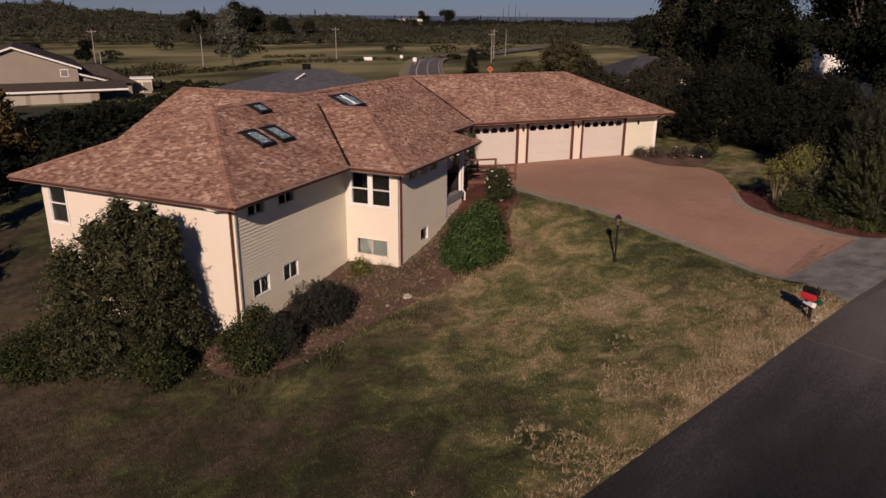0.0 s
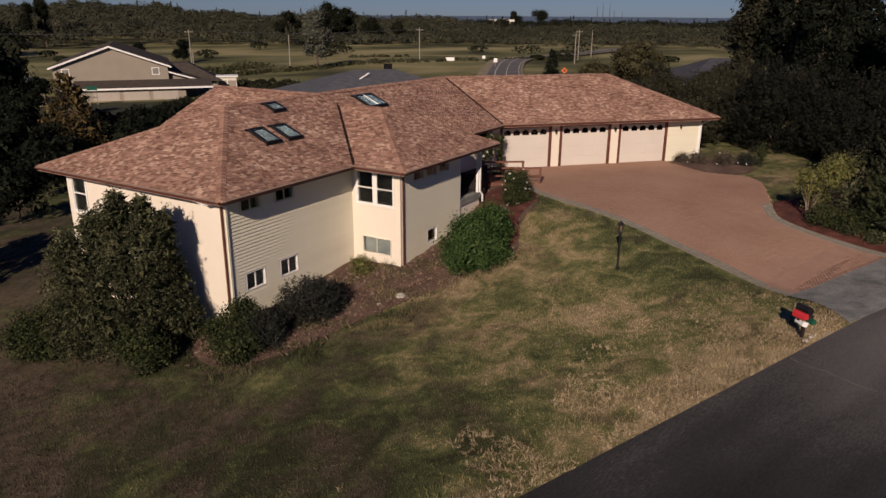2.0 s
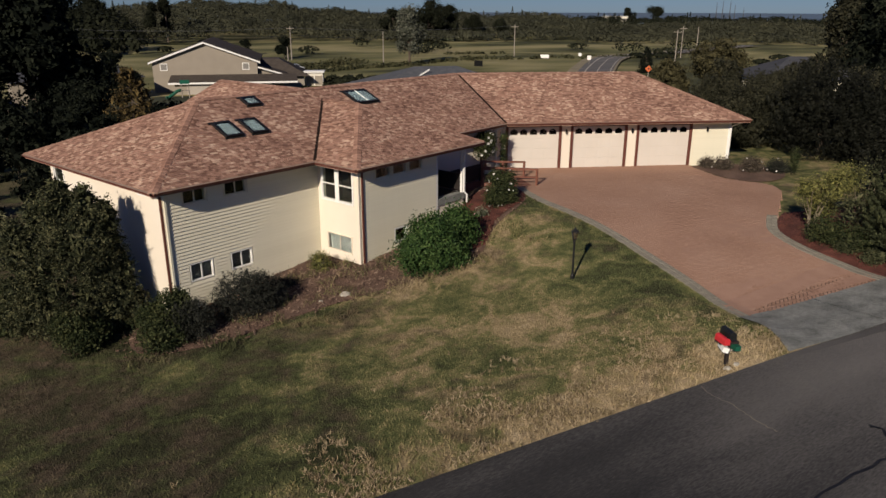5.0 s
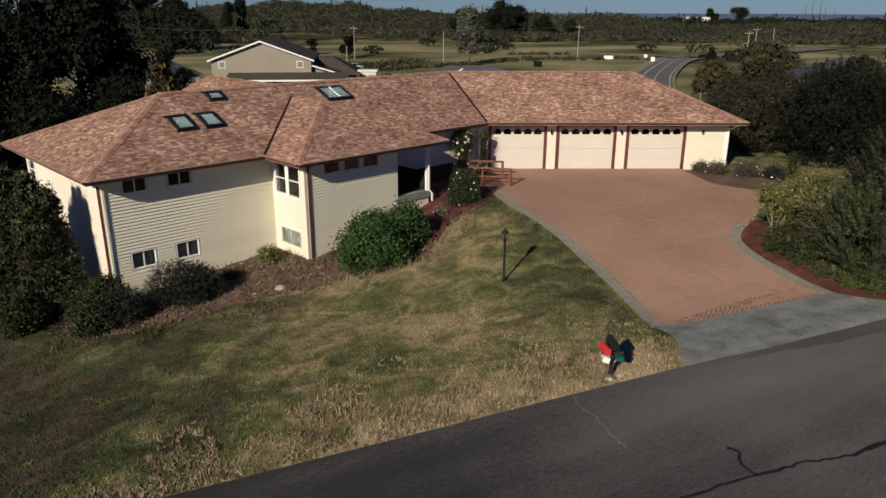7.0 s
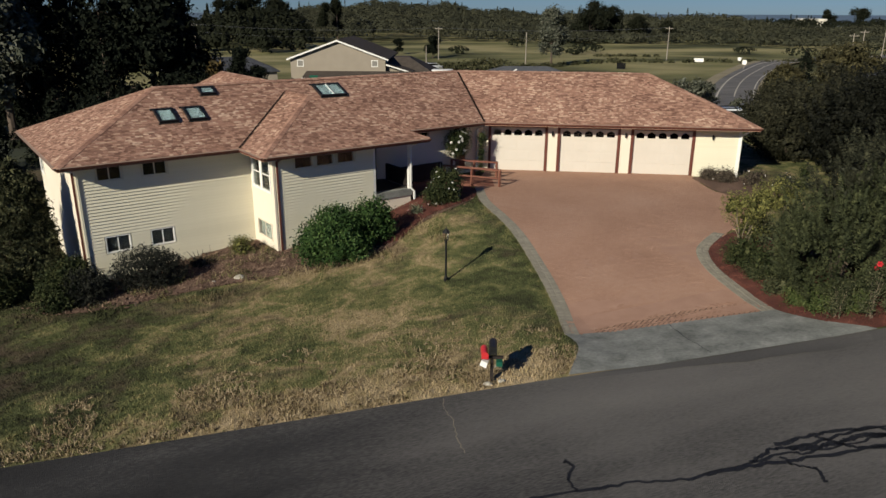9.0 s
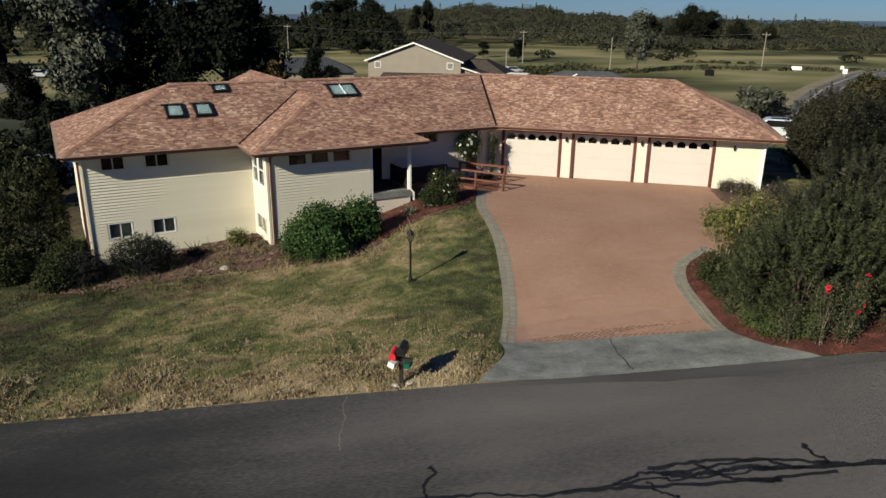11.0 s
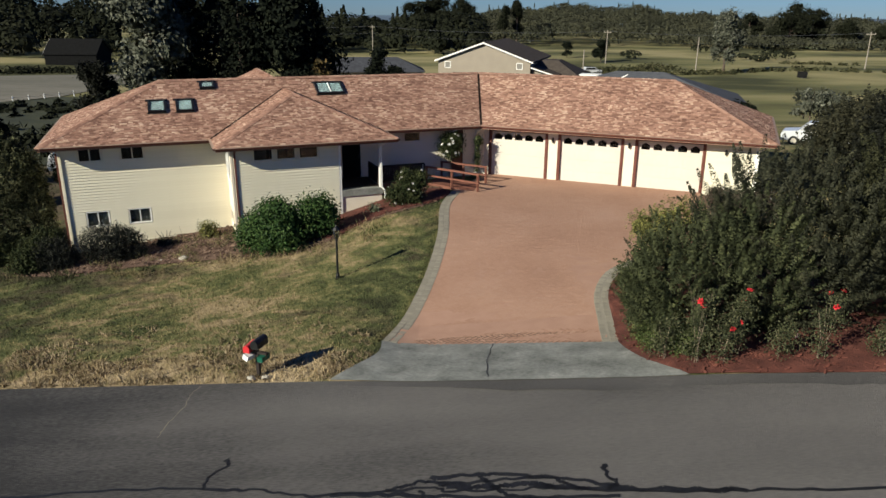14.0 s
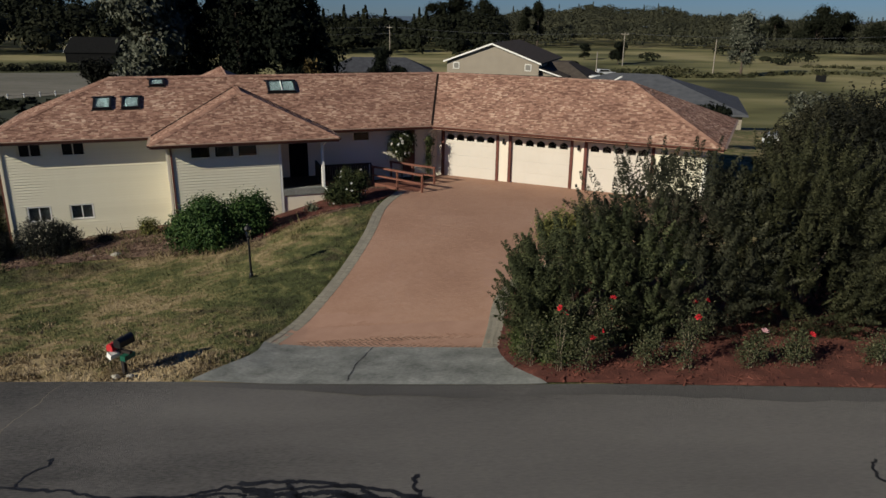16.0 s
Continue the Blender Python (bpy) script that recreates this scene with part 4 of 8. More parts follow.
for p, q in DOORS:
    w = q - p
    slab = Build()
    wz0, wz1 = DH - 0.42, DH - 0.2
    cells = 5
    pitch_w = (w - 0.16) / cells
    openings = []
    for i in range(cells):
        c = p + 0.08 + pitch_w * (i + 0.5)
        openings.append((c - 0.2, c + 0.2))
    y0, y1 = B_FRONT + 0.07, B_FRONT + 0.11
    rows = [0.02, 0.57, 1.13, 1.69, DH]
    for r, s in zip(rows, rows[1:]):
        if s < DH:
            slab.box(p, q, y0, y1, r, s - 0.003)
    slab.box(p, q, y0, y1, 1.69, wz0)
    edges = [p] + [e for o in openings for e in o] + [q]
    for i in range(0, len(edges), 2):
        slab.box(edges[i], edges[i + 1], y0, y1, wz0, DH)
    for a, b2 in openings:
        # arched head: three steps of infill above each light
        c, hw = (a + b2) / 2, (b2 - a) / 2
        n = 8
        for i in range(n):
            x0, x1 = a + (b2 - a) * i / n, a + (b2 - a) * (i + 1) / n
            f = abs(((x0 + x1) / 2 - c) / hw)
            slab.box(x0, x1, y0, y1, wz1 + 0.11 - 0.12 * f, DH)
    gd = part("garage_door", slab, M["garage"], house, "cream sectional garage door with five arched lights", m=HOME_B)
    # raised panels on the lower sections
    for r, s in zip(rows[:-1], rows[1:]):
        for i in range(4):
            a, b2 = p + 0.1 + (w - 0.2) * i / 4 + 0.05, p + 0.1 + (w - 0.2) * (i + 1) / 4 - 0.05
            top = min(s, wz0) - 0.07
            if top - r > 0.2:
                part("door_panel", Build().hexa([(a, y0, r + 0.07), (b2, y0, r + 0.07), (b2, y0, top), (a, y0, top)], [(a + 0.03, y0 - 0.003, r + 0.1), (b2 - 0.03, y0 - 0.003, r + 0.1), (b2 - 0.03, y0 - 0.003, top - 0.03), (a + 0.03, y0 - 0.003, top - 0.03)]), M["garage"], gd, m=HOME_B)
    for a, b2 in openings:
        part("pane", Build().box(a, b2, y1 - 0.01, y1 - 0.004, wz0, wz1 + 0.1), M["glass"], gd, "dark arched light", m=HOME_B)
    for e, s in ((p, -1), (q, 1)):
        lo, hi = sorted((e - s * 0.02, e + s * 0.12))
        part("door_post", Build().box(lo, hi, B_FRONT - 0.045, B_FRONT + 0.06, -0.02, TOP - 0.02), M["trim"], house, "red-brown door post", m=HOME_B)
    part("door_head", Build().box(p, q, B_FRONT - 0.03, B_FRONT + 0.06, DH, DH + 0.08), M["trim"], house, m=HOME_B)


def lantern_small(u):
    b = Build().box(u - 0.04, u + 0.04, B_FRONT - 0.02, B_FRONT, 1.95, 2.15)
    ob = part("wall_lantern", b, M["black"], house, "small black wall lantern", m=HOME_B)
    part("lantern_body", Build().lathe([(0.02, 0), (0.05, 0.04), (0.065, 0.16), (0.075, 0.17), (0.02, 0.24), (0.005, 0.27)], 6, (u, B_FRONT - 0.1, 1.9)), M["black"], ob, m=HOME_B)


for u in (19.87, 23.58, 27.9):
    lantern_small(u)


# ---- roof ----
KE_L, KE_R, K_EAVE = 22.88, 30.72, 12.03
KC = (KE_L + KE_R) / 2
KH = (KE_R - KE_L) / 2
K_TOP = EAVE + PITCH * KH
AE_L = A_L - 0.62
BE_R = 29.94
Vb, Vt = cross(A_EAVE, B_EAVE), cross(A_EAVE + HALF, B_EAVE + HALF)
Wb = cross(A_BACK, B_BACK)


def Aw(u, v, z):
    p = RA @ Vector((u, v, 0))
    return Vector((p.x, p.y, z))


def Bw(u, v, z):
    p = RB @ Vector((u, v, 0))
    return Vector((p.x, p.y, z))


vb, vt, wb = Vector((Vb.x, Vb.y, EAVE)), Vector((Vt.x, Vt.y, RIDGE)), Vector((Wb.x, Wb.y, EAVE))
a_hip = Aw(AE_L + HALF, A_EAVE + HALF, RIDGE)
b_hip = Bw(BE_R - HALF, B_EAVE + HALF, RIDGE)
k_apex, k_end = Aw(KC, K_EAVE + KH, K_TOP), Aw(KC, A_EAVE + KH, K_TOP)
r_u = 26.36
r_join, r_peak = Aw(r_u, A_EAVE + HALF, RIDGE), Aw(r_u, 25.8, RIDGE)
SLOPES = [
    ("front", [Aw(AE_L, A_EAVE, EAVE), Aw(KE_L, A_EAVE, EAVE), k_end, Aw(KE_R, A_EAVE, EAVE), vb, vt, a_hip], RA, 0, True),
    ("garage_front", [vb, Bw(BE_R, B_EAVE, EAVE), b_hip, vt], RB, 0, True),
    ("garage_end", [Bw(BE_R, B_EAVE, EAVE), Bw(BE_R, B_BACK, EAVE), b_hip], RB, 90, True),
    ("end", [Aw(AE_L, END_BACK, EAVE), Aw(AE_L, A_EAVE, EAVE), a_hip], RA, -90, True),
    ("porch_front", [Aw(KE_L, K_EAVE, EAVE), Aw(KE_R, K_EAVE, EAVE), k_apex], RA, 0, True),
    ("porch_left", [Aw(KE_L, A_EAVE, EAVE), Aw(KE_L, K_EAVE, EAVE), k_apex, k_end], RA, -90, True),
    ("porch_right", [Aw(KE_R, K_EAVE, EAVE), Aw(KE_R, A_EAVE, EAVE), k_end, k_apex], RA, 90, True),
    ("rear_left", [Aw(r_u - HALF, 25.8, EAVE), Aw(r_u - HALF, A_BACK, EAVE), r_join, r_peak], RA, -90, True),
    ("rear_right", [Aw(r_u + HALF, A_BACK, EAVE), Aw(r_u + HALF, 25.8, EAVE), r_peak, r_join], RA, 90, False),
    ("back_left", [Aw(r_u - HALF, A_BACK, EAVE), Aw(AE_L, END_BACK, EAVE), a_hip, r_join], RA, 180, False),
    ("back_right", [wb, Aw(r_u + HALF, A_BACK, EAVE), r_join, vt], RA, 180, False),
    ("garage_back", [Bw(BE_R, B_BACK, EAVE), wb, vt, b_hip], RB, 180, False),
]
part("gable_wall", Build().hexa([Aw(r_u - HALF + 0.6, 25.1, EAVE - 0.05), Aw(r_u + HALF - 0.6, 25.1, EAVE - 0.05), Aw(r_u + HALF - 0.6, 25.3, EAVE - 0.05), Aw(r_u - HALF + 0.6, 25.3, EAVE - 0.05)],
                              [Aw(r_u - 0.05, 25.1, RIDGE - 0.2), Aw(r_u + 0.05, 25.1, RIDGE - 0.2), Aw(r_u + 0.05, 25.3, RIDGE - 0.2), Aw(r_u - 0.05, 25.3, RIDGE - 0.2)]), M["stucco"], house, m=HOME)
roof = None
for name, pts, fr, turn, fine in SLOPES:
    body = Build().prism([p - Vector((0, 0, 0.03)) for p in pts], 0.14)
    if roof is None:
        roof = part("roof", body, M["shingle"], house, "red-brown and buff shingled hip roof", m=HOME)
    else:
        part("roof_slope", body, M["shingle"], roof, m=HOME)


def slope_rows(pts, fr, turn, step):
    """Rows of shingles on a slope: for each, the slope's axes and the spans that lie inside the outline."""
    along = (fr @ pose(0, 0, 0, 0, 0, turn)).to_3x3() @ Vector((1, 0, 0))
    n = (pts[1] - pts[0]).cross(pts[2] - pts[0])
    for i in range(2, len(pts)):
        k = (pts[i - 1] - pts[0]).cross(pts[i] - pts[0])
        if k.length > n.length:
            n = k
    n = n.normalized()
    if n.z < 0:
        n = -n
    up = n.cross(along).normalized()
    o = pts[0]
    flat = [((p - o).dot(along), (p - o).dot(up)) for p in pts]
    lo, hi = min(q[1] for q in flat), max(q[1] for q in flat)
    rows = []
    y = lo
    while y < hi:
        yc = min(y + step * 0.5, hi - 0.01)
        xs = []
        for (x0, y0), (x1, y1) in zip(flat, flat[1:] + flat[:1]):
            if (y0 > yc) != (y1 > yc):
                xs.append(x0 + (x1 - x0) * (yc - y0) / (y1 - y0))
        xs.sort()
        rows.append((y, [(xs[i], xs[i + 1]) for i in range(0, len(xs) - 1, 2)]))
        y += step
    return o, along, up, n, rows


tab_rng = random.Random(4)
TAB = 0.108
loose = Build()
pieces = 0
tab_cache = {}
for name, pts, fr, turn, fine in SLOPES:
    if not fine:
        continue
    o, ax, up, n, rows = slope_rows(pts, fr, turn, TAB)
    basis = Matrix((ax, up, n)).transposed().to_4x4()
    for y, spans in rows:
        for a, b in spans:
            x = a - tab_rng.uniform(0, 0.2)
            while x < b:
                w = tab_rng.choice((0.09, 0.12, 0.15, 0.19, 0.24))
                x0, x1 = max(x + 0.003, a), min(x + w - 0.003, b)
                x += w
                if x1 - x0 < 0.04:
                    continue
                h = tab_rng.choice((0.012, 0.019, 0.027))
                if name == "porch_front" and pieces < 300 and x1 - x0 > w - 0.02 and 0.4 < y < 3.4:
                    key = (w, h)
                    if key not in tab_cache:
                        s = Build().hexa([(0, 0, -0.02), (w - 0.006, 0, -0.02), (w - 0.006, TAB * 1.3, -0.02), (0, TAB * 1.3, -0.02)],
                                         [(0, 0, h), (w - 0.006, 0, h), (w - 0.006, TAB * 1.3, 0.002), (0, TAB * 1.3, 0.002)])
                        tab_cache[key] = s.mesh("shingle", M["shingle_one"])
                    ob = new("shingle", tab_cache[key])
                    ob.parent = roof
                    ob.matrix_basis = HOME @ Matrix.Translation(o + ax * x0 + up * y) @ basis
                    pieces += 1
                    continue
                P = lambda xx, yy, hh: o + ax * xx + up * yy + n * hh
                k = len(loose.v)
                loose.v += [tuple(P(x0, y, h)), tuple(P(x1, y, h)), tuple(P(x1, y + TAB * 1.3, 0.002)), tuple(P(x0, y + TAB * 1.3, 0.002)),
                            tuple(P(x0, y, -0.03)), tuple(P(x1, y, -0.03))]
                loose.f += [(k, k + 1, k + 2, k + 3), (k + 4, k + 5, k + 1, k), (k + 4, k, k + 3), (k + 5, k + 2, k + 1)]
tagged(part("shingles", loose, M["shingle"], roof, m=HOME), kind="stuff")


def caps(p, q, mat=M["cap"], w=0.16):
    """Overlapping cap shingles along a hip or ridge."""
    d = (q - p)
    n = max(2, int(d.length / 0.23))
    dn = d.normalized()
    side = dn.cross(Vector((0, 0, 1))).normalized()
    dz = Vector((0, 0, 1))
    h0, h1, drop = 0.04, 0.026, 0.31 * w + 0.008
    a, c = Vector(), d * (1.25 / n)
    b = Build()
    b.poly([a - side * w + dz * (h0 - drop), a + dz * h0, c + dz * h1, c - side * w + dz * (h1 - drop)])
    b.poly([a + dz * h0, a + side * w + dz * (h0 - drop), c + side * w + dz * (h1 - drop), c + dz * h1])
    b.poly([a - side * w + dz * (h0 - drop), a - side * w + dz * -0.06, a + side * w + dz * -0.06, a + side * w + dz * (h0 - drop), a + dz * h0])
    me = b.mesh("ridge_cap", mat)
    for i in range(n):
        ob = new("ridge_cap", me)
        ob.parent = roof
        ob.matrix_basis = HOME @ Matrix.Translation(p + d * (min(i, n - 1.25) / n))


for p, q in ((Aw(AE_L, A_EAVE, EAVE), a_hip), (Aw(AE_L, END_BACK, EAVE), a_hip), (a_hip, r_join), (r_join, vt), (vt, b_hip), (Bw(BE_R, B_EAVE, EAVE), b_hip),
             (Bw(BE_R, B_BACK, EAVE), b_hip), (Aw(KE_L, K_EAVE, EAVE), k_apex), (Aw(KE_R, K_EAVE, EAVE), k_apex), (k_apex, k_end), (r_join, r_peak)):
    caps(p, q)


def valley(p, q, w=0.055):
    """A dark metal strip in a roof valley, standing just proud of the shingles."""
    d = (q - p).normalized()
    side = d.cross(Vector((0, 0, 1))).normalized()
    up = side.cross(d)
    b = Build()
    lift = up * 0.035
    b.hexa([p - side * w - up * 0.03, p + side * w - up * 0.03, q + side * w - up * 0.03, q - side * w - up * 0.03], [p - side * w + lift, p + side * w + lift, q + side * w + lift, q - side * w + lift])
    part("valley_flashing", b, M["flashing"], roof, "dark metal valley flashing", m=HOME)


valley(Aw(KE_L, A_EAVE, EAVE), k_end, 0.06)
valley(Aw(KE_R, A_EAVE, EAVE), k_end, 0.03)
valley(vb, vt)


def eave(p, q, out):
    """Fascia board, gutter and soffit along one eave. out: the outward direction."""
    p, q = p.copy(), q.copy()
    z = Vector((0, 0, 1))
    f = Build().hexa([p - z * 0.15, q - z * 0.15, q - z * 0.15 - out * 0.03, p - z * 0.15 - out * 0.03], [p - z * 0.015, q - z * 0.015, q - z * 0.015 - out * 0.03, p - z * 0.015 - out * 0.03])
    fa = part("fascia", f, M["trim"], house, "red-brown fascia board", m=HOME)
    g = Build()
    prof = [(0.002, -0.03), (0.002, -0.095), (0.055, -0.105), (0.085, -0.085), (0.1, -0.03), (0.09, -0.03), (0.078, -0.075), (0.05, -0.09), (0.012, -0.085), (0.012, -0.03)]
    k = len(g.v)
    for e in (p, q):
        g.v += [tuple(e + out * a + z * b) for a, b in prof]
    n = len(prof)
    for i in range(n):
        j = (i + 1) % n
        g.f.append((i, j, n + j, n + i))
    part("gutter", g, M["trim"], fa, "red-brown gutter", m=HOME)
    e = Build().hexa([p + out * 0.1 - z * 0.03, q + out * 0.1 - z * 0.03, q - z * 0.012, p - z * 0.012], [p + out * 0.115 - z * 0.018, q + out * 0.115 - z * 0.018, q, p])
    part("drip_edge", e, M["drip"], fa, "pale tan drip edge", m=HOME)


def soffit(pts):
    part("soffit", Build().prism([Vector((p.x, p.y, EAVE - 0.145)) for p in pts], 0.015), M["soffit"], house, "pale boxed soffit", m=HOME)


oA, oB = RA.to_3x3(), RB.to_3x3()
nf, nl, nr, nb = oA @ Vector((0, -1, 0)), oA @ Vector((-1, 0, 0)), oA @ Vector((1, 0, 0)), oA @ Vector((0, 1, 0))
gf, gr = oB @ Vector((0, -1, 0)), oB @ Vector((1, 0, 0))
for p, q, out in ((Aw(AE_L, A_EAVE, EAVE), Aw(KE_L, A_EAVE, EAVE), nf), (Aw(KE_L, A_EAVE, EAVE), Aw(KE_L, K_EAVE, EAVE), nl), (Aw(KE_L, K_EAVE, EAVE), Aw(KE_R, K_EAVE, EAVE), nf),
                  (Aw(KE_R, K_EAVE, EAVE), Aw(KE_R, A_EAVE, EAVE), nr), (Aw(KE_R, A_EAVE, EAVE), vb, nf), (vb, Bw(BE_R, B_EAVE, EAVE), gf),
                  (Bw(BE_R, B_EAVE, EAVE), Bw(BE_R, B_BACK, EAVE), gr), (Aw(AE_L, END_BACK, EAVE), Aw(AE_L, A_EAVE, EAVE), nl)):
    eave(p, q, out)
e0 = 0.04
soffit([Aw(AE_L + e0, A_EAVE + e0, 0), Aw(KE_L, A_EAVE + e0, 0), Aw(KE_L, A_FRONT, 0), Aw(AE_L + e0, A_FRONT, 0)])
soffit([Aw(AE_L + e0, A_FRONT, 0), Aw(A_L, A_FRONT, 0), Aw(A_L, A_BACK, 0), Aw(AE_L + e0, A_BACK, 0)])
soffit([Aw(KE_L + e0, K_EAVE + e0, 0), Aw(KE_R - e0, K_EAVE + e0, 0), Aw(KE_R - e0, K_FRONT, 0), Aw(KE_L + e0, K_FRONT, 0)])
soffit([Aw(KE_L + e0, K_FRONT, 0), Aw(K_L, K_FRONT, 0), Aw(K_L, A_FRONT, 0), Aw(KE_L + e0, A_FRONT, 0)])
soffit([Aw(K_R, K_FRONT, 0), Aw(KE_R - e0, K_FRONT, 0), Aw(KE_R - e0, A_FRONT, 0), Aw(K_R, A_FRONT, 0)])
soffit([Aw(KE_R - e0, A_EAVE + e0, 0), Vector((Vb.x, Vb.y, 0)) + nb * e0, inner_corner, Aw(KE_R - e0, A_FRONT, 0)])
soffit([Vector((Vb.x, Vb.y, 0)) - gf * e0, Bw(BE_R - e0, B_EAVE + e0, 0), Bw(BE_R - e0, B_FRONT, 0), inner_corner])
soffit([Bw(B_R, B_FRONT, 0), Bw(BE_R - e0, B_FRONT, 0), Bw(BE_R - e0, B_BACK, 0), Bw(B_R, B_BACK, 0)])


def skylight(u0, u1, v0, v1, panes):
    """A skylight on the front slope: raised dark curb, panes and a pale shaft under it."""
    tilt = math.atan(PITCH)
    m = HOME_A @ Matrix.Translation((u0, v0, EAVE + PITCH * (v0 - A_EAVE))) @ pose(0, 0, 0, math.degrees(tilt))
    w, h = u1 - u0, (v1 - v0) / math.cos(tilt)
    t = 0.09
    b = Build()
    ring = [(0, 0), (w, 0), (w, h), (0, h)]
    inn = [(t, t), (w - t, t), (w - t, h - t), (t, h - t)]
    for q, z in ((ring, -0.05), (ring, 0.12), (inn, 0.12), (inn, -0.05)):
        b.v += [(x, y, z) for x, y in q]
    for k in range(4):
        for i in range(4):
            j = (i + 1) % 4
            b.f.append((k * 4 + i, k * 4 + j, (k + 1) % 4 * 4 + j, (k + 1) % 4 * 4 + i))
    sk = part("skylight", b, M["black"], roof, "dark-framed skylight with pale panes", m=m)
    part("head_flashing", Build().box(-0.09, w + 0.09, h + 0.002, h + 0.1, 0.0, 0.06), M["black"], sk, m=m)
    part("sill_flashing", Build().box(-0.06, w + 0.06, -0.08, -0.002, 0.0, 0.035), M["black"], sk, m=m)
    part("shaft", Build().hexa([(t, t, 0.02), (w - t, t, 0.02), (w - t, h - t, 0.0), (t, h - t, 0.0)], [(t, t, 0.096), (w - t, t, 0.096), (w - t, h - t, 0.06), (t, h - t, 0.06)]), M["white"], sk, "pale light shaft under the glass", m=m)
    for i in range(panes):
        a, c = t + (w - 2 * t) * i / panes, t + (w - 2 * t) * (i + 1) / panes
        pane = part("pane", Build().box(a, c, t, h - t, 0.1, 0.106), M["skyglass"], sk, m=m)
        pane.visible_shadow = False
        if i:
            part("glazing_bar", Build().box(a - 0.02, a + 0.02, t, h - t, 0.06, 0.125), M["white"], sk, "pale glazing bar", m=m)


skylight(20.42, 21.2, 16.55, 17.5, 1)
skylight(21.62, 22.4, 16.55, 17.5, 1)
skylight(22.8, 23.5, 18.4, 19.0, 1)
skylight(28.3, 29.7, 17.6, 18.65, 2)

# ---- plants ----
def leaf_quads(rng, c, axis, length, width, face=None):
    """Pointed leaves at centres c, along axis (both n x 3), as four-cornered blades; face: the way their flat sides lean."""
    n = len(c)
    if face is not None:
        axis = np.cross(face, axis)
    axis = axis / np.maximum(np.linalg.norm(axis, axis=1, keepdims=True), 1e-6)
    side = np.cross(axis, rng.normal(size=(n, 3)) if face is None else face)
    side /= np.maximum(np.linalg.norm(side, axis=1, keepdims=True), 1e-6)
    L = (length * rng.uniform(0.7, 1.3, (n, 1)))
    W = (width * rng.uniform(0.7, 1.3, (n, 1)))
    v = np.stack([c - axis * L / 2, c + side * W / 2, c + axis * L / 2, c - side * W / 2], 1).reshape(-1, 3)
    q = np.arange(4 * n).reshape(-1, 4)
    return v, q


def shell_points(rng, lobes, n, depth=0.25):
    """Points near the outside of a union of ellipsoids, with outward directions."""
    lobes = np.array(lobes, float)
    area = (lobes[:, 3] * lobes[:, 4] + lobes[:, 3] * lobes[:, 5] + lobes[:, 4] * lobes[:, 5])
    out_p, out_d = [], []
    need = n
    while need > 0:
        k = rng.choice(len(lobes), int(need * 1.6) + 20, p=area / area.sum())
        d = rng.normal(size=(len(k), 3))
        d /= np.linalg.norm(d, axis=1, keepdims=True)
        r = 1 - depth * rng.random((len(k), 1)) ** 1.5 + 0.05 * rng.normal(size=(len(k), 1))
        p = lobes[k, :3] + d * lobes[k, 3:6] * r
        keep = np.ones(len(k), bool)
        for i, lb in enumerate(lobes):
            inside_lobe = (((p - lb[:3]) / lb[3:6]) ** 2).sum(1) < (1 - depth * 1.1) ** 2
            keep &= ~(inside_lobe & (k != i))
        out_p.append(p[keep])
        out_d.append(d[keep])
        need -= keep.sum()
    return np.concatenate(out_p)[:n], np.concatenate(out_d)[:n]


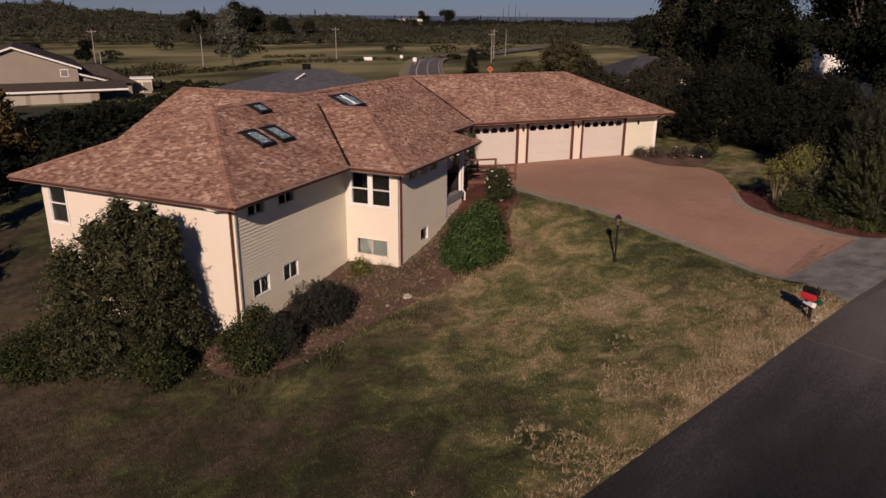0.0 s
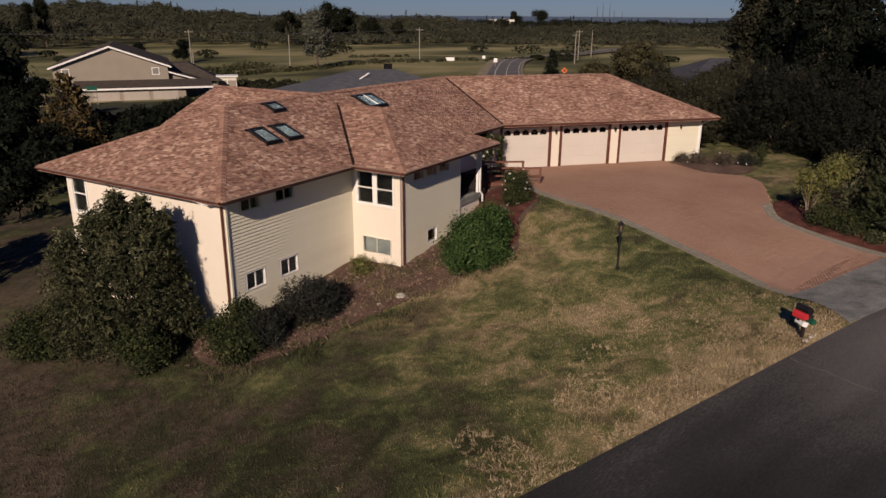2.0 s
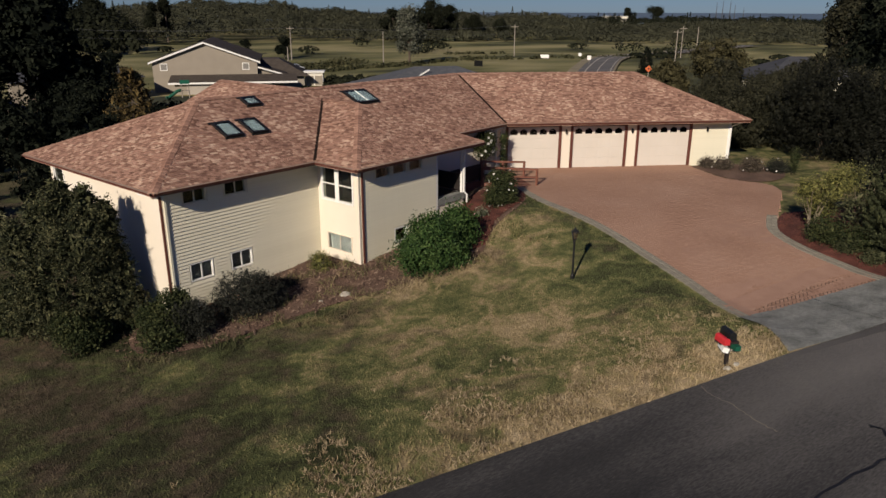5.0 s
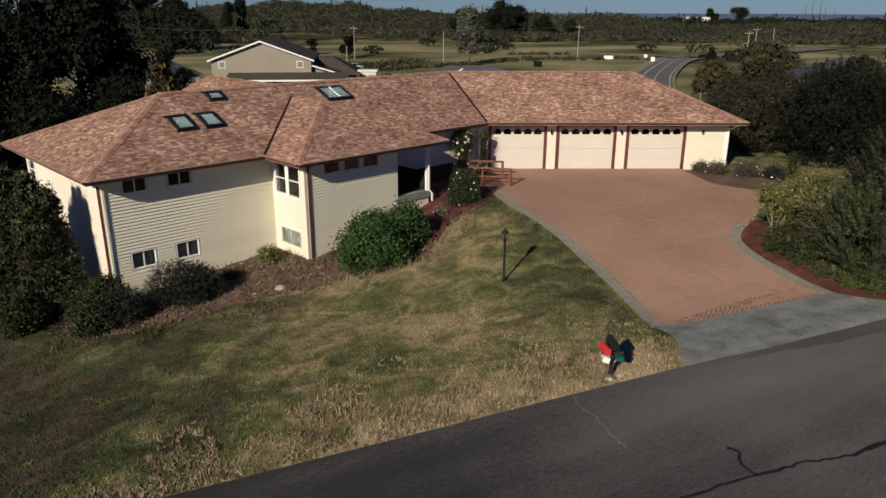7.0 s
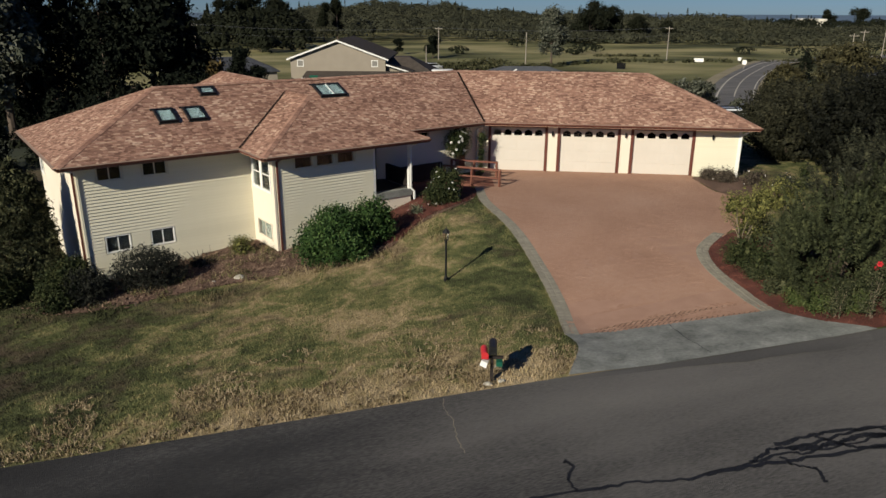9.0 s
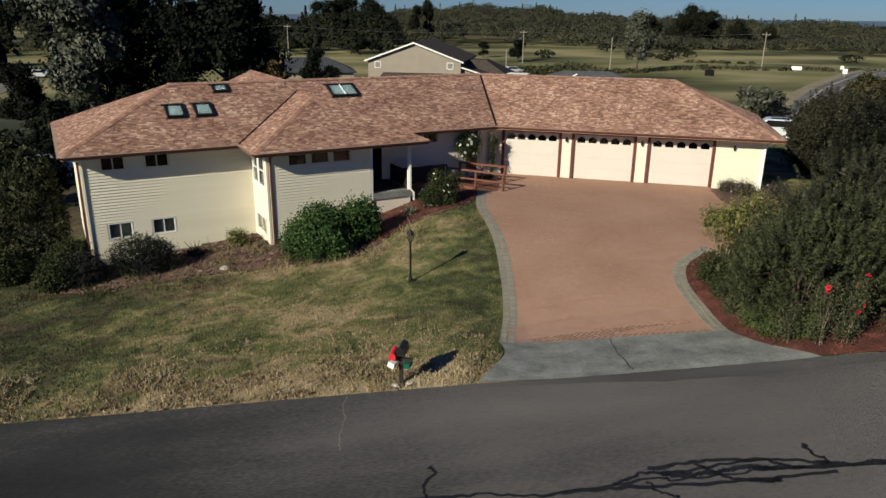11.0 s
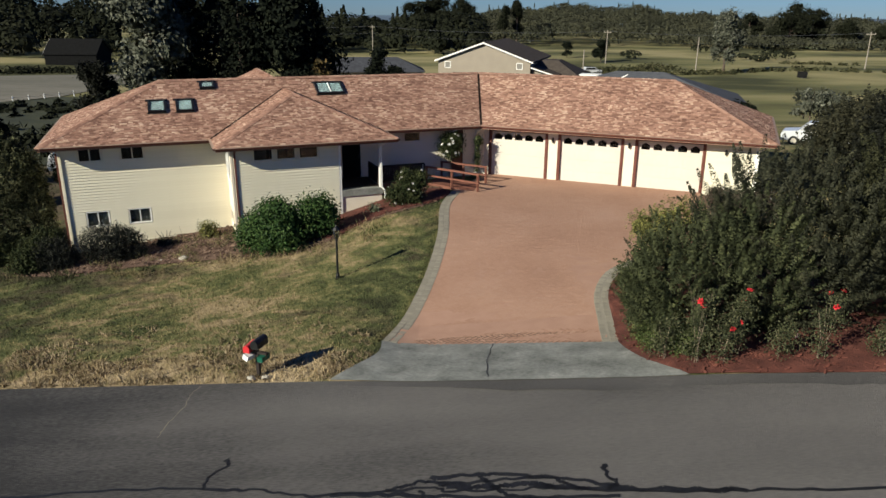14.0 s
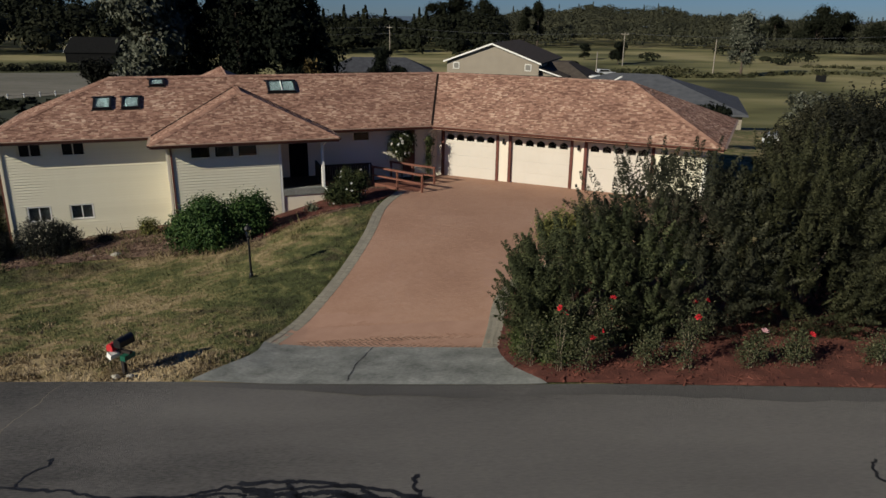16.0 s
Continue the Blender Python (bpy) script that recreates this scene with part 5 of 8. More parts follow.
def crown_mesh(name, lobes, clusters, per, leaf, mat, seed, spread=0.12, upward=0.2, depth=0.3, floor=None, spray=0.0, outward=0.0, deep_leaf=3.2):
    """A crown of many leaves in clumps. spray > 0: clumps are upright sprays of that length."""
    rng = np.random.default_rng(seed)
    c, d = shell_points(rng, lobes, clusters, depth)
    ax = d + np.array([0, 0, upward]) + 0.35 * rng.normal(size=d.shape)
    ax /= np.linalg.norm(ax, axis=1, keepdims=True)
    cc, aa = np.repeat(c, per, 0), np.repeat(ax, per, 0)
    if spray:
        t = rng.random((len(cc), 1))
        ln = np.repeat(spray * rng.uniform(0.5, 1.5, (len(c), 1)), per, 0)
        rad = np.cross(aa, rng.normal(size=cc.shape))
        rad /= np.maximum(np.linalg.norm(rad, axis=1, keepdims=True), 1e-6)
        pos = cc + aa * (t - 0.3) * ln + rad * spread * 2 * np.sqrt(np.maximum(0.04, 1 - t)) * rng.uniform(0.6, 1.0, (len(cc), 1))
        lax = aa * 0.9 + rng.normal(size=cc.shape) * 0.4
        # the needles of a spray lie like a sleeve round its stem
        lean = rad + 0.35 * aa + rng.normal(size=cc.shape) * 0.2
        lax = np.cross(lean, np.cross(lax, lean))
    else:
        pos = cc + rng.normal(size=cc.shape) * spread
        lax = aa * 0.6 + rng.normal(size=cc.shape) * 0.8
    # a few larger, deeper leaves shade the inside
    lob = np.array(lobes, float)
    k = rng.choice(len(lob), clusters)
    dd = rng.normal(size=(clusters, 3))
    dd /= np.linalg.norm(dd, axis=1, keepdims=True)
    deep = lob[k, :3] + dd * lob[k, 3:6] * rng.uniform(0.35, 0.8, (clusters, 1))
    v1, q1 = leaf_quads(rng, pos, lax, leaf[0], leaf[1], lean if spray else np.repeat(d, per, 0) + rng.normal(size=pos.shape) * (1 - outward) if outward else None)
    v2, q2 = leaf_quads(rng, deep, rng.normal(size=deep.shape), leaf[0] * deep_leaf, leaf[1] * deep_leaf)
    v, q = np.concatenate([v1, v2]), np.concatenate([q1, q2 + len(v1)])
    if floor is not None:
        v[:, 2] = np.maximum(v[:, 2], floor)
    return quick_mesh(name, v, q, mat)


def stems(seed, n, height, reach, r0, base=0.0, up=0.5):
    """Several tapering stems that fan out from the base."""
    rng = random.Random(seed)
    b = Build()
    for i in range(n):
        a = rng.uniform(0, 6.28)
        s = reach * rng.uniform(0.4, 1)
        h = height * rng.uniform(0.7, 1)
        p = [(0.08 * math.cos(a), 0.08 * math.sin(a), base), (0.35 * s * math.cos(a), 0.35 * s * math.sin(a), base + h * up), (s * math.cos(a + 0.3), s * math.sin(a + 0.3), base + h)]
        b.tube(p, [r0, r0 * 0.6, r0 * 0.2], 6)
    return b


def shrub(name, x, y, label, category, lobes, mat, clusters, per, leaf, seed, stem=(5, 0.7, 0.5, 0.04), group="", sink=0.05, **kw):
    t = thing(name, label, category, pose(x, y, ground_z(x, y) - sink), group)
    part("stem_cluster", stems(seed, stem[0], stem[1], stem[2], stem[3]), M["stem"] if name in ("rose_bush", "yellow_shrub") else M["bark"], t)
    part("crown", crown_mesh("crown", lobes, clusters, per, leaf, mat, seed, floor=0.02, **kw), mat, t)
    return t


def blossoms(parent, lobes, n, size, mat, seed, label, name="flower"):
    """Open flowers: each a small whorl of petals, one object on one of two meshes."""
    rng = np.random.default_rng(seed)
    kinds = []
    for s in range(2):
        b = Build()
        for ring, (r, z, cnt) in enumerate(((1.0, 0.1, 6), (0.65, 0.35, 5), (0.3, 0.55, 3))):
            for i in range(cnt):
                a = 2 * math.pi * (i + 0.5 * ring + 0.2 * s) / cnt
                w = 0.55 * r + 0.1
                dx, dy = math.cos(a), math.sin(a)
                b.poly([(0, 0, 0), (size * (r * dx * 0.6 - dy * w * 0.6), size * (r * dy * 0.6 + dx * w * 0.6), size * z), (size * r * dx, size * r * dy, size * (z + 0.25)),
                        (size * (r * dx * 0.6 + dy * w * 0.6), size * (r * dy * 0.6 - dx * w * 0.6), size * z)])
        kinds.append(b.mesh(name, mat))
    p, d = shell_points(rng, lobes, n, 0.06)
    for i in range(n):
        dirn = Vector(d[i]) + Vector((0, 0, 0.5))
        ob = new(name, kinds[i % 2])
        ob.parent = parent
        ob.matrix_basis = Matrix.Translation(Vector(p[i]) + Vector(d[i]) * 0.03) @ dirn.to_track_quat("Z", "Y").to_matrix().to_4x4()
        if label:
            tagged(ob, label)


# the tall broadleaf shrub by the end wall, with light foliage at its foot
shrub("tall_shrub", 7.3, 21.15, "tall dense olive-green shrub beside the cream end wall", "shrub",
      [(0.1, 0, 1.7, 1.7, 1.6, 1.8), (0.6, -0.2, 3.3, 1.15, 1.15, 1.4), (-0.9, 0.6, 2.7, 1.05, 1.1, 1.5), (1.0, -0.2, 4.0, 0.6, 0.65, 0.95), (1.1, -0.5, 1.3, 1.0, 0.9, 1.3), (-1.1, 0.7, 1.2, 1.0, 1.1, 1.2), (1.45, -0.1, 3.2, 0.5, 0.6, 1.0), (0.15, -0.1, 4.3, 0.55, 0.6, 1.0), (0.3, -0.15, 5.0, 0.28, 0.28, 0.6), (0.95, -0.35, 4.75, 0.24, 0.24, 0.6), (1.55, -0.5, 4.15, 0.26, 0.26, 0.65), (-0.45, 0.25, 4.3, 0.3, 0.3, 0.65), (1.75, -0.3, 2.3, 0.45, 0.5, 0.9), (1.8, -0.6, 1.0, 0.6, 0.6, 0.9), (-1.2, 0.4, 3.5, 0.42, 0.42, 0.85)],
      M["lf_tall"], 3200, 16, (0.1, 0.038), 11, deep_leaf=6.0, stem=(7, 3.6, 1.0, 0.07), spread=0.11, upward=0.7, depth=0.35, spray=0.35)
shrub("low_shrub", 7.5, 19.2, "olive green leafy shrub at the foot of a taller one", "shrub",
      [(0, 0, 0.6, 0.6, 0.5, 0.6), (-0.3, 0.3, 0.9, 0.5, 0.5, 0.6), (0.35, 0.3, 0.5, 0.5, 0.5, 0.5)], M["lf_bush"], 460, 12, (0.09, 0.045), 12, spread=0.1)
shrub("low_shrub", 5.6, 22.6, "light green leafy shrub at the edge of the dry lawn", "shrub",
      [(0, 0, 0.9, 1.1, 0.9, 1.0), (-0.8, 0.5, 0.7, 0.8, 0.8, 0.8)], M["lf_bush"], 700, 12, (0.1, 0.045), 13, spread=0.12)
# three rounded shrubs before the front wall
shrub("round_shrub", 10.2, 18.35, "round leafy green shrub at the house corner", "shrub", [(0, 0.1, 0.8, 0.75, 0.75, 0.9), (-0.45, -0.65, 0.5, 0.75, 0.6, 0.55), (0.25, 0.2, 1.2, 0.4, 0.4, 0.55), (-0.5, 0.2, 0.7, 0.6, 0.6, 0.6)], M["lf_bush"], 750, 13, (0.085, 0.045), 21, spread=0.1, group="shrubs before the front wall")
shrub("round_shrub", 10.7, 18.1, "dark grey-green rounded heath shrub", "shrub", [(0, 0, 0.55, 0.85, 0.8, 0.75)], M["lf_grey"], 900, 16, (0.07, 0.018), 22, spread=0.05, spray=0.22, upward=0.8, group="shrubs before the front wall")
shrub("round_shrub", 12.7, 18.5, "wide grey-green lavender shrub by the basement windows", "shrub", [(0, 0, 0.75, 1.05, 0.9, 0.9), (0.6, 0.2, 0.6, 0.9, 0.8, 0.75)], M["lf_grey"], 1300, 16, (0.075, 0.018), 23, spread=0.05, spray=0.25, upward=0.9, group="shrubs before the front wall")
shrub("small_shrub", 16.3, 20.6, "small dry yellowish shrub in the bed by the wall", "shrub", [(0, 0, 0.4, 0.45, 0.4, 0.42)], M["lf_yellow"], 150, 9, (0.07, 0.03), 24, spread=0.08)
shrub("small_shrub", 14.6, 19.9, "low dry shrub in the bed by the wall", "shrub", [(0, 0, 0.2, 0.5, 0.35, 0.22)], M["lf_grey"], 130, 9, (0.06, 0.02), 25, spread=0.06)
# rhododendron
shrub("rhododendron", 20.2, 18.1, "large glossy green rhododendron in the front bed", "shrub",
      [(-0.35, -0.2, 0.95, 1.15, 1.05, 1.0), (1.15, 0.5, 1.1, 0.9, 0.85, 1.0), (-1.0, -0.3, 0.75, 0.85, 0.85, 0.8), (0.0, -0.7, 0.6, 1.0, 0.75, 0.65), (1.5, 0.75, 1.25, 0.6, 0.6, 0.8), (-0.2, -0.1, 1.45, 0.7, 0.65, 0.6)], M["lf_lush"], 620, 38, (0.14, 0.05), 31, spread=0.15, depth=0.5, outward=0.3)
# rose bushes by the ramp
roses_a = [(0, 0, 0.75, 0.6, 0.55, 0.6), (0.5, 0.25, 1.0, 0.4, 0.4, 0.5), (-0.55, -0.3, 0.5, 0.45, 0.45, 0.4), (0.1, -0.35, 0.45, 0.5, 0.4, 0.4), (-0.1, 0.3, 1.2, 0.3, 0.3, 0.35)]
t = shrub("rose_bush", 25.2, 21.0, "rose bush with white blooms beside the ramp", "rose bush", roses_a, M["lf_bush"], 620, 11, (0.075, 0.04), 41, spread=0.12)
blossoms(t, roses_a, 26, 0.062, M["petal_white"], 1, "white rose")
roses_b = [(0, 0, 1.75, 0.55, 0.5, 0.65), (0.25, 0.1, 2.1, 0.35, 0.35, 0.4)]
t = shrub("rose_bush", 27.2, 25.5, "tall climbing rose with white blooms against the entry wall", "rose bush", roses_b, M["lf_bush"], 420, 11, (0.075, 0.04), 42, stem=(6, 2.1, 0.35, 0.02), spread=0.12)
blossoms(t, roses_b, 30, 0.08, M["petal_white"], 2, "white rose")
shrub("climbing_rose", 28.55, 25.75, "thin climbing rose at the corner of the garage", "rose bush", [(0, 0, 1.1, 0.16, 0.16, 1.0), (0.05, 0.02, 1.9, 0.22, 0.2, 0.4)], M["lf_bush"], 150, 8, (0.07, 0.035), 43, stem=(3, 2.0, 0.1, 0.014), spread=0.08)
t = shrub("flowering_plant", 23.7, 20.3, "low pink-flowered plant in the red mulch", "flower", [(0, 0, 0.25, 0.3, 0.3, 0.28)], M["lf_pale"], 60, 9, (0.06, 0.03), 44, stem=(4, 0.3, 0.2, 0.01), spread=0.07)
blossoms(t, [(0, 0, 0.3, 0.3, 0.3, 0.28)], 8, 0.05, M["petal_pink"], 3, "pink flower")

# shrubs on the east side of the drive
HEDGE = [
    (33.2, 7.0, [(0, 0, 1.3, 1.7, 1.6, 1.5), (-0.9, -0.5, 1.2, 1.1, 1.1, 1.3), (0.3, 0.0, 1.75, 1.2, 1.1, 0.9), (-0.6, 0.3, 1.45, 0.9, 0.9, 0.75), (1.2, -0.2, 1.6, 1.1, 1.3, 1.5), (1.3, 0.1, 2.4, 0.8, 0.9, 0.9)]),
    (35.7, 7.4, [(0, 0, 1.7, 1.9, 2.1, 2.0), (0.2, 0.4, 3.0, 1.4, 1.4, 1.2), (-1.0, 0.2, 3.05, 0.95, 1.1, 1.1), (-1.8, 0.3, 2.6, 0.75, 0.8, 0.95), (0.9, -0.6, 2.2, 1.1, 1.2, 1.3)]),
    (38.6, 7.4, [(0, 0, 1.7, 2.0, 2.2, 2.0), (0.2, 0.6, 3.0, 1.5, 1.4, 1.3), (-0.7, -0.6, 2.3, 1.1, 1.1, 1.3)]),
    (41.6, 7.3, [(0, 0, 1.7, 2.0, 2.2, 2.0), (0.3, 0.4, 2.9, 1.5, 1.4, 1.2)]),
]
for i, (x, y, lobes) in enumerate(HEDGE):
    shrub("heath_shrub", x, y, "large dark tree-heath shrub of upright sprays beside the road", "shrub", lobes, M[("lf_spray", "lf_heath", "lf_olive", "lf_heath")[i]], 470, 190, (0.075, 0.024), 50 + i, stem=(8, 2.0, 1.2, 0.06), spread=0.075, spray=0.85, upward=1.25, depth=0.14, deep_leaf=4.0, group="heath shrubs by the road")
shrub("yellow_shrub", 33.1, 11.0, "yellow-green leafy shrub at the driveway's edge", "shrub", [(0, 0, 1.7, 0.7, 0.7, 0.62), (0.6, -0.6, 2.3, 0.75, 0.7, 0.6), (-0.2, -0.8, 2.15, 0.55, 0.55, 0.55), (0.5, 0.1, 1.0, 0.6, 0.6, 0.6), (-0.3, 0.3, 1.85, 0.38, 0.38, 0.4)], M["lf_yellow"], 620, 12, (0.075, 0.028), 61, stem=(9, 2.0, 0.8, 0.03), spread=0.09, depth=0.55, spray=0.3, upward=0.9)
shrub("yellow_shrub", 34.7, 10.0, "tall pale-stemmed shrub with sparse light leaves", "shrub", [(0, 0, 1.9, 1.2, 1.0, 1.0), (0.3, -0.6, 1.2, 1.0, 0.9, 1.0), (-1.0, -0.4, 1.0, 0.9, 0.9, 0.9)], M["lf_rose"], 380, 10, (0.08, 0.035), 62, stem=(18, 2.5, 1.1, 0.025), spread=0.15, depth=0.5)
shrub("low_shrub", 32.3, 8.9, "leafy green shrub at the edge of the red mulch", "shrub", [(0, 0, 0.45, 0.6, 0.7, 0.5), (0.2, -1.1, 0.4, 0.5, 0.6, 0.45), (0.1, 1.1, 0.5, 0.6, 0.7, 0.55)], M["lf_bush"], 620, 12, (0.075, 0.035), 63, spread=0.1)
shrub("low_shrub", 32.0, 6.0, "leafy green shrub at the edge of the red mulch", "shrub", [(0, 0, 0.35, 0.6, 0.45, 0.4), (0.5, -0.2, 0.3, 0.5, 0.4, 0.35)], M["lf_fresh"], 420, 12, (0.07, 0.035), 64, spread=0.09)
for i, (x, y, k) in enumerate(((31.75, 6.75, 0.8), (31.8, 7.75, 0.75), (32.3, 5.45, 0.9), (32.05, 8.9, 0.8))):
    shrub("edging_plant", x, y, "bushy light green plant along the mulch edge", "plant", [(0, 0, 0.34 * k, 0.36 * k, 0.45 * k, 0.36 * k), (0.15, -0.2, 0.52 * k, 0.26 * k, 0.26 * k, 0.28 * k)], M["lf_rose"] if i % 2 else M["lf_fresh"], 150, 11, (0.075, 0.034), 640 + i, spread=0.09, stem=(5, 0.5, 0.3, 0.012), group="edging plants by the drive")
for i, (x, y, h) in enumerate(((32.35, 4.85, 1.85), (33.35, 5.0, 1.7), (32.9, 4.65, 1.35), (34.3, 4.75, 0.95), (35.1, 4.5, 1.75), (36.5, 4.5, 0.9), (37.4, 4.45, 0.85), (39.1, 4.3, 0.8), (31.75, 5.3, 1.2))):
    lob = [(0.05, 0, h * 0.62, 0.3, 0.26, h * 0.36), (0.12, 0.03, h * 0.88, 0.2, 0.18, 0.2), (-0.12, 0, 0.45, 0.28, 0.24, 0.25)]
    t = shrub("rose_bush", x, y, "leggy rose bush with red blooms in red mulch", "rose bush", lob, M["lf_rose"], 125, 10, (0.058, 0.032), 70 + i, stem=(7, h * 0.85, 0.24, 0.011), spread=0.1, depth=0.8, deep_leaf=1.2, group="roses along the road bed")
    if i != 8:
        blossoms(t, lob[1:2], (2, 2, 2, 1, 3, 1, 1, 1)[i], 0.085, M["petal_red"] if i not in (3, 5) else M["petal_pink"], 20 + i, "")


def tree(name, x, y, label, h, kind, seed, mat, group="", lean=0.0, spread=1.0):
    """A tree with a tapered trunk, limbs and an uneven crown. kind: fir, broad or poplar."""
    t = thing(name, label, "tree", pose(x, y, ground_z(x, y) - 0.1), group)
    rng = random.Random(seed)
    tr = Build().tube([(0, 0, 0), (lean * 0.3, 0.1, h * 0.4), (lean, 0, h * 0.92)], [h * 0.022, h * 0.015, h * 0.003], 8)
    lobes = []
    if kind == "fir":
        n = 26
        for i in range(n):
            f = 0.1 + 0.88 * i / n
            r = spread * h * 0.24 * (1 - f) ** 0.8 + 0.25
            for j in range(3):
                a = rng.uniform(0, 6.28)
                lobes.append((r * 0.62 * math.cos(a), r * 0.62 * math.sin(a), h * f - 0.25 * r, r * 0.55, r * 0.55, r * 0.2 + 0.12 * h / 10))
            tr.tube([(0, 0, h * f), (r * 0.8 * math.cos(a), r * 0.8 * math.sin(a), h * f - 0.2 * r)], [0.05, 0.015], 5)
        clusters, per, lf, sp = 560, 12, (0.056 * h ** 0.7, 0.022 * h ** 0.7), 0.03 * h
    else:
        n = 12
        wide = 0.13 if kind == "poplar" else 0.27
        for i in range(n):
            f = rng.uniform(0.3, 0.95)
            a = rng.uniform(0, 6.28)
            r = spread * h * wide * rng.uniform(0.4, 1.0) * math.sin(math.pi * min(0.95, 0.18 + f * 0.75)) ** 0.6
            s = spread * h * wide * rng.uniform(0.45, 0.75)
            c = (r * math.cos(a), r * math.sin(a), h * f * 0.92)
            lobes.append((*c, s, s, s * (1.5 if kind == "poplar" else 0.8)))
            tr.tube([(0, 0, h * f * 0.6), (c[0] * 0.5, c[1] * 0.5, h * f * 0.75), c], [h * 0.008, h * 0.005, 0.01], 5)
        clusters, per, lf, sp = (700, 12, (0.07 * h ** 0.7, 0.042 * h ** 0.7), 0.026 * h) if h > 5.5 else (300, 11, (0.064 * h ** 0.7, 0.038 * h ** 0.7), 0.024 * h)
    if h > 25:
        clusters, per, lf = 1500, 14, (0.075 * h ** 0.7, 0.045 * h ** 0.7)
    part("trunk", tr, M["bark"], t)
    part("crown", crown_mesh("crown", lobes, clusters, per, lf, mat, seed, spread=sp, upward=0.05, depth=0.55, outward=0.5), mat, t)
    return t


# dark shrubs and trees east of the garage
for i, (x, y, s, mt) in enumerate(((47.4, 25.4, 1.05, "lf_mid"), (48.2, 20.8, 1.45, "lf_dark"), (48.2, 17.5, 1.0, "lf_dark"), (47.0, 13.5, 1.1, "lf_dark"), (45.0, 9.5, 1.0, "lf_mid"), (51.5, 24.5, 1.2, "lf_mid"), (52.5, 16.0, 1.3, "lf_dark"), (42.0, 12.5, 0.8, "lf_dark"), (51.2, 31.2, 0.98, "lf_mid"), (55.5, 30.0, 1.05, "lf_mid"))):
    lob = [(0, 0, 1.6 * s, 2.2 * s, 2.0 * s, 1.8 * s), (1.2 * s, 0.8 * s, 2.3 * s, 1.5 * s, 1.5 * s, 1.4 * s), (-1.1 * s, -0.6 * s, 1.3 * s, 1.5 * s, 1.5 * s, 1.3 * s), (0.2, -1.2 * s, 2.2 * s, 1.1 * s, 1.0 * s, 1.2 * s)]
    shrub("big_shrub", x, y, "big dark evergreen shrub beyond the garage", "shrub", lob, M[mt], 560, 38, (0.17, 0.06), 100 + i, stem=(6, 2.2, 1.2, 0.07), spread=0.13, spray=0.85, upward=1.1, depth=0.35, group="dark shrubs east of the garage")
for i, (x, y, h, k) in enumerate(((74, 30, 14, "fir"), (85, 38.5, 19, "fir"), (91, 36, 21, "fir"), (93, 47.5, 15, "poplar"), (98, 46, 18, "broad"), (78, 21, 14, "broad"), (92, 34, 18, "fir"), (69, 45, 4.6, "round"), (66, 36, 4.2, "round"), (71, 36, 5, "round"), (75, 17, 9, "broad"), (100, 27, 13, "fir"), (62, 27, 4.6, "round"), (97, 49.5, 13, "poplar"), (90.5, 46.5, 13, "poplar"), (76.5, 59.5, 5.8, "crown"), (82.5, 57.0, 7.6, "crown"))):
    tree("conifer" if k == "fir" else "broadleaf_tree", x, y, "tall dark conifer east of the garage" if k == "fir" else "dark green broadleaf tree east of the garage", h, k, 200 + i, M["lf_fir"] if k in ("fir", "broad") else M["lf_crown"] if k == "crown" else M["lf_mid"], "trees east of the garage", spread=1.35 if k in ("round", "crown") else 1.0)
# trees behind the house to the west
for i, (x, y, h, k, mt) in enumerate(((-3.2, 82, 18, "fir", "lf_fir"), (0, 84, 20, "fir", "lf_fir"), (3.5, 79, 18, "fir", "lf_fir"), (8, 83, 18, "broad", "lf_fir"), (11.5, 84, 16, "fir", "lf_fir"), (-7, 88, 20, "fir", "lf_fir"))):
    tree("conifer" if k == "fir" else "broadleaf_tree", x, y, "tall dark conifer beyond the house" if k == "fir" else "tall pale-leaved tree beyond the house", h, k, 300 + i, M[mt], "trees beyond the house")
tree("broadleaf_tree", -6.4, 78.3, "tall pale-leaved tree beyond the house", 20, "broad", 328, M["lf_silver"], spread=0.72)
tree("conifer", 15.4, 64.0, "bushy russet-green conifer beyond the house", 7.8, "fir", 330, M["lf_russet"], spread=2.0)
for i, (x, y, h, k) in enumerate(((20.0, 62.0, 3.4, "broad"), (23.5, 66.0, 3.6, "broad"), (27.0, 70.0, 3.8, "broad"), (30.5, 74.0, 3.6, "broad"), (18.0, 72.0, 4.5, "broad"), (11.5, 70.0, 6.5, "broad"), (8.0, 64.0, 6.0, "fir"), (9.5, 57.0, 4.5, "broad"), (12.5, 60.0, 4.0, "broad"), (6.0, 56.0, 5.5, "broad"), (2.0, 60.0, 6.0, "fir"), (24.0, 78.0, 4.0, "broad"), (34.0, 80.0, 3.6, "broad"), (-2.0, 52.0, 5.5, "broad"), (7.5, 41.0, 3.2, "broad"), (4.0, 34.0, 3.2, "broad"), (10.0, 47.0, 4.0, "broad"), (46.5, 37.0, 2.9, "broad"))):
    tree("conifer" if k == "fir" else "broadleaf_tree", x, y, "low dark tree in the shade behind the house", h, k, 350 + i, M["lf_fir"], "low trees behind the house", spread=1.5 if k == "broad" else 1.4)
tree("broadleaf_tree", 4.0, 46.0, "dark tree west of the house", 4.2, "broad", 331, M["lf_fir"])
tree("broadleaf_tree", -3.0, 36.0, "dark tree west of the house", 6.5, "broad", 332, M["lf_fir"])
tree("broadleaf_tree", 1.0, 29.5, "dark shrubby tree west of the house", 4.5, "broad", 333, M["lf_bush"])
tree("broadleaf_tree", -16.0, 84.0, "dark bushy tree beside the western field", 8.0, "broad", 334, M["lf_dark"], spread=1.1)
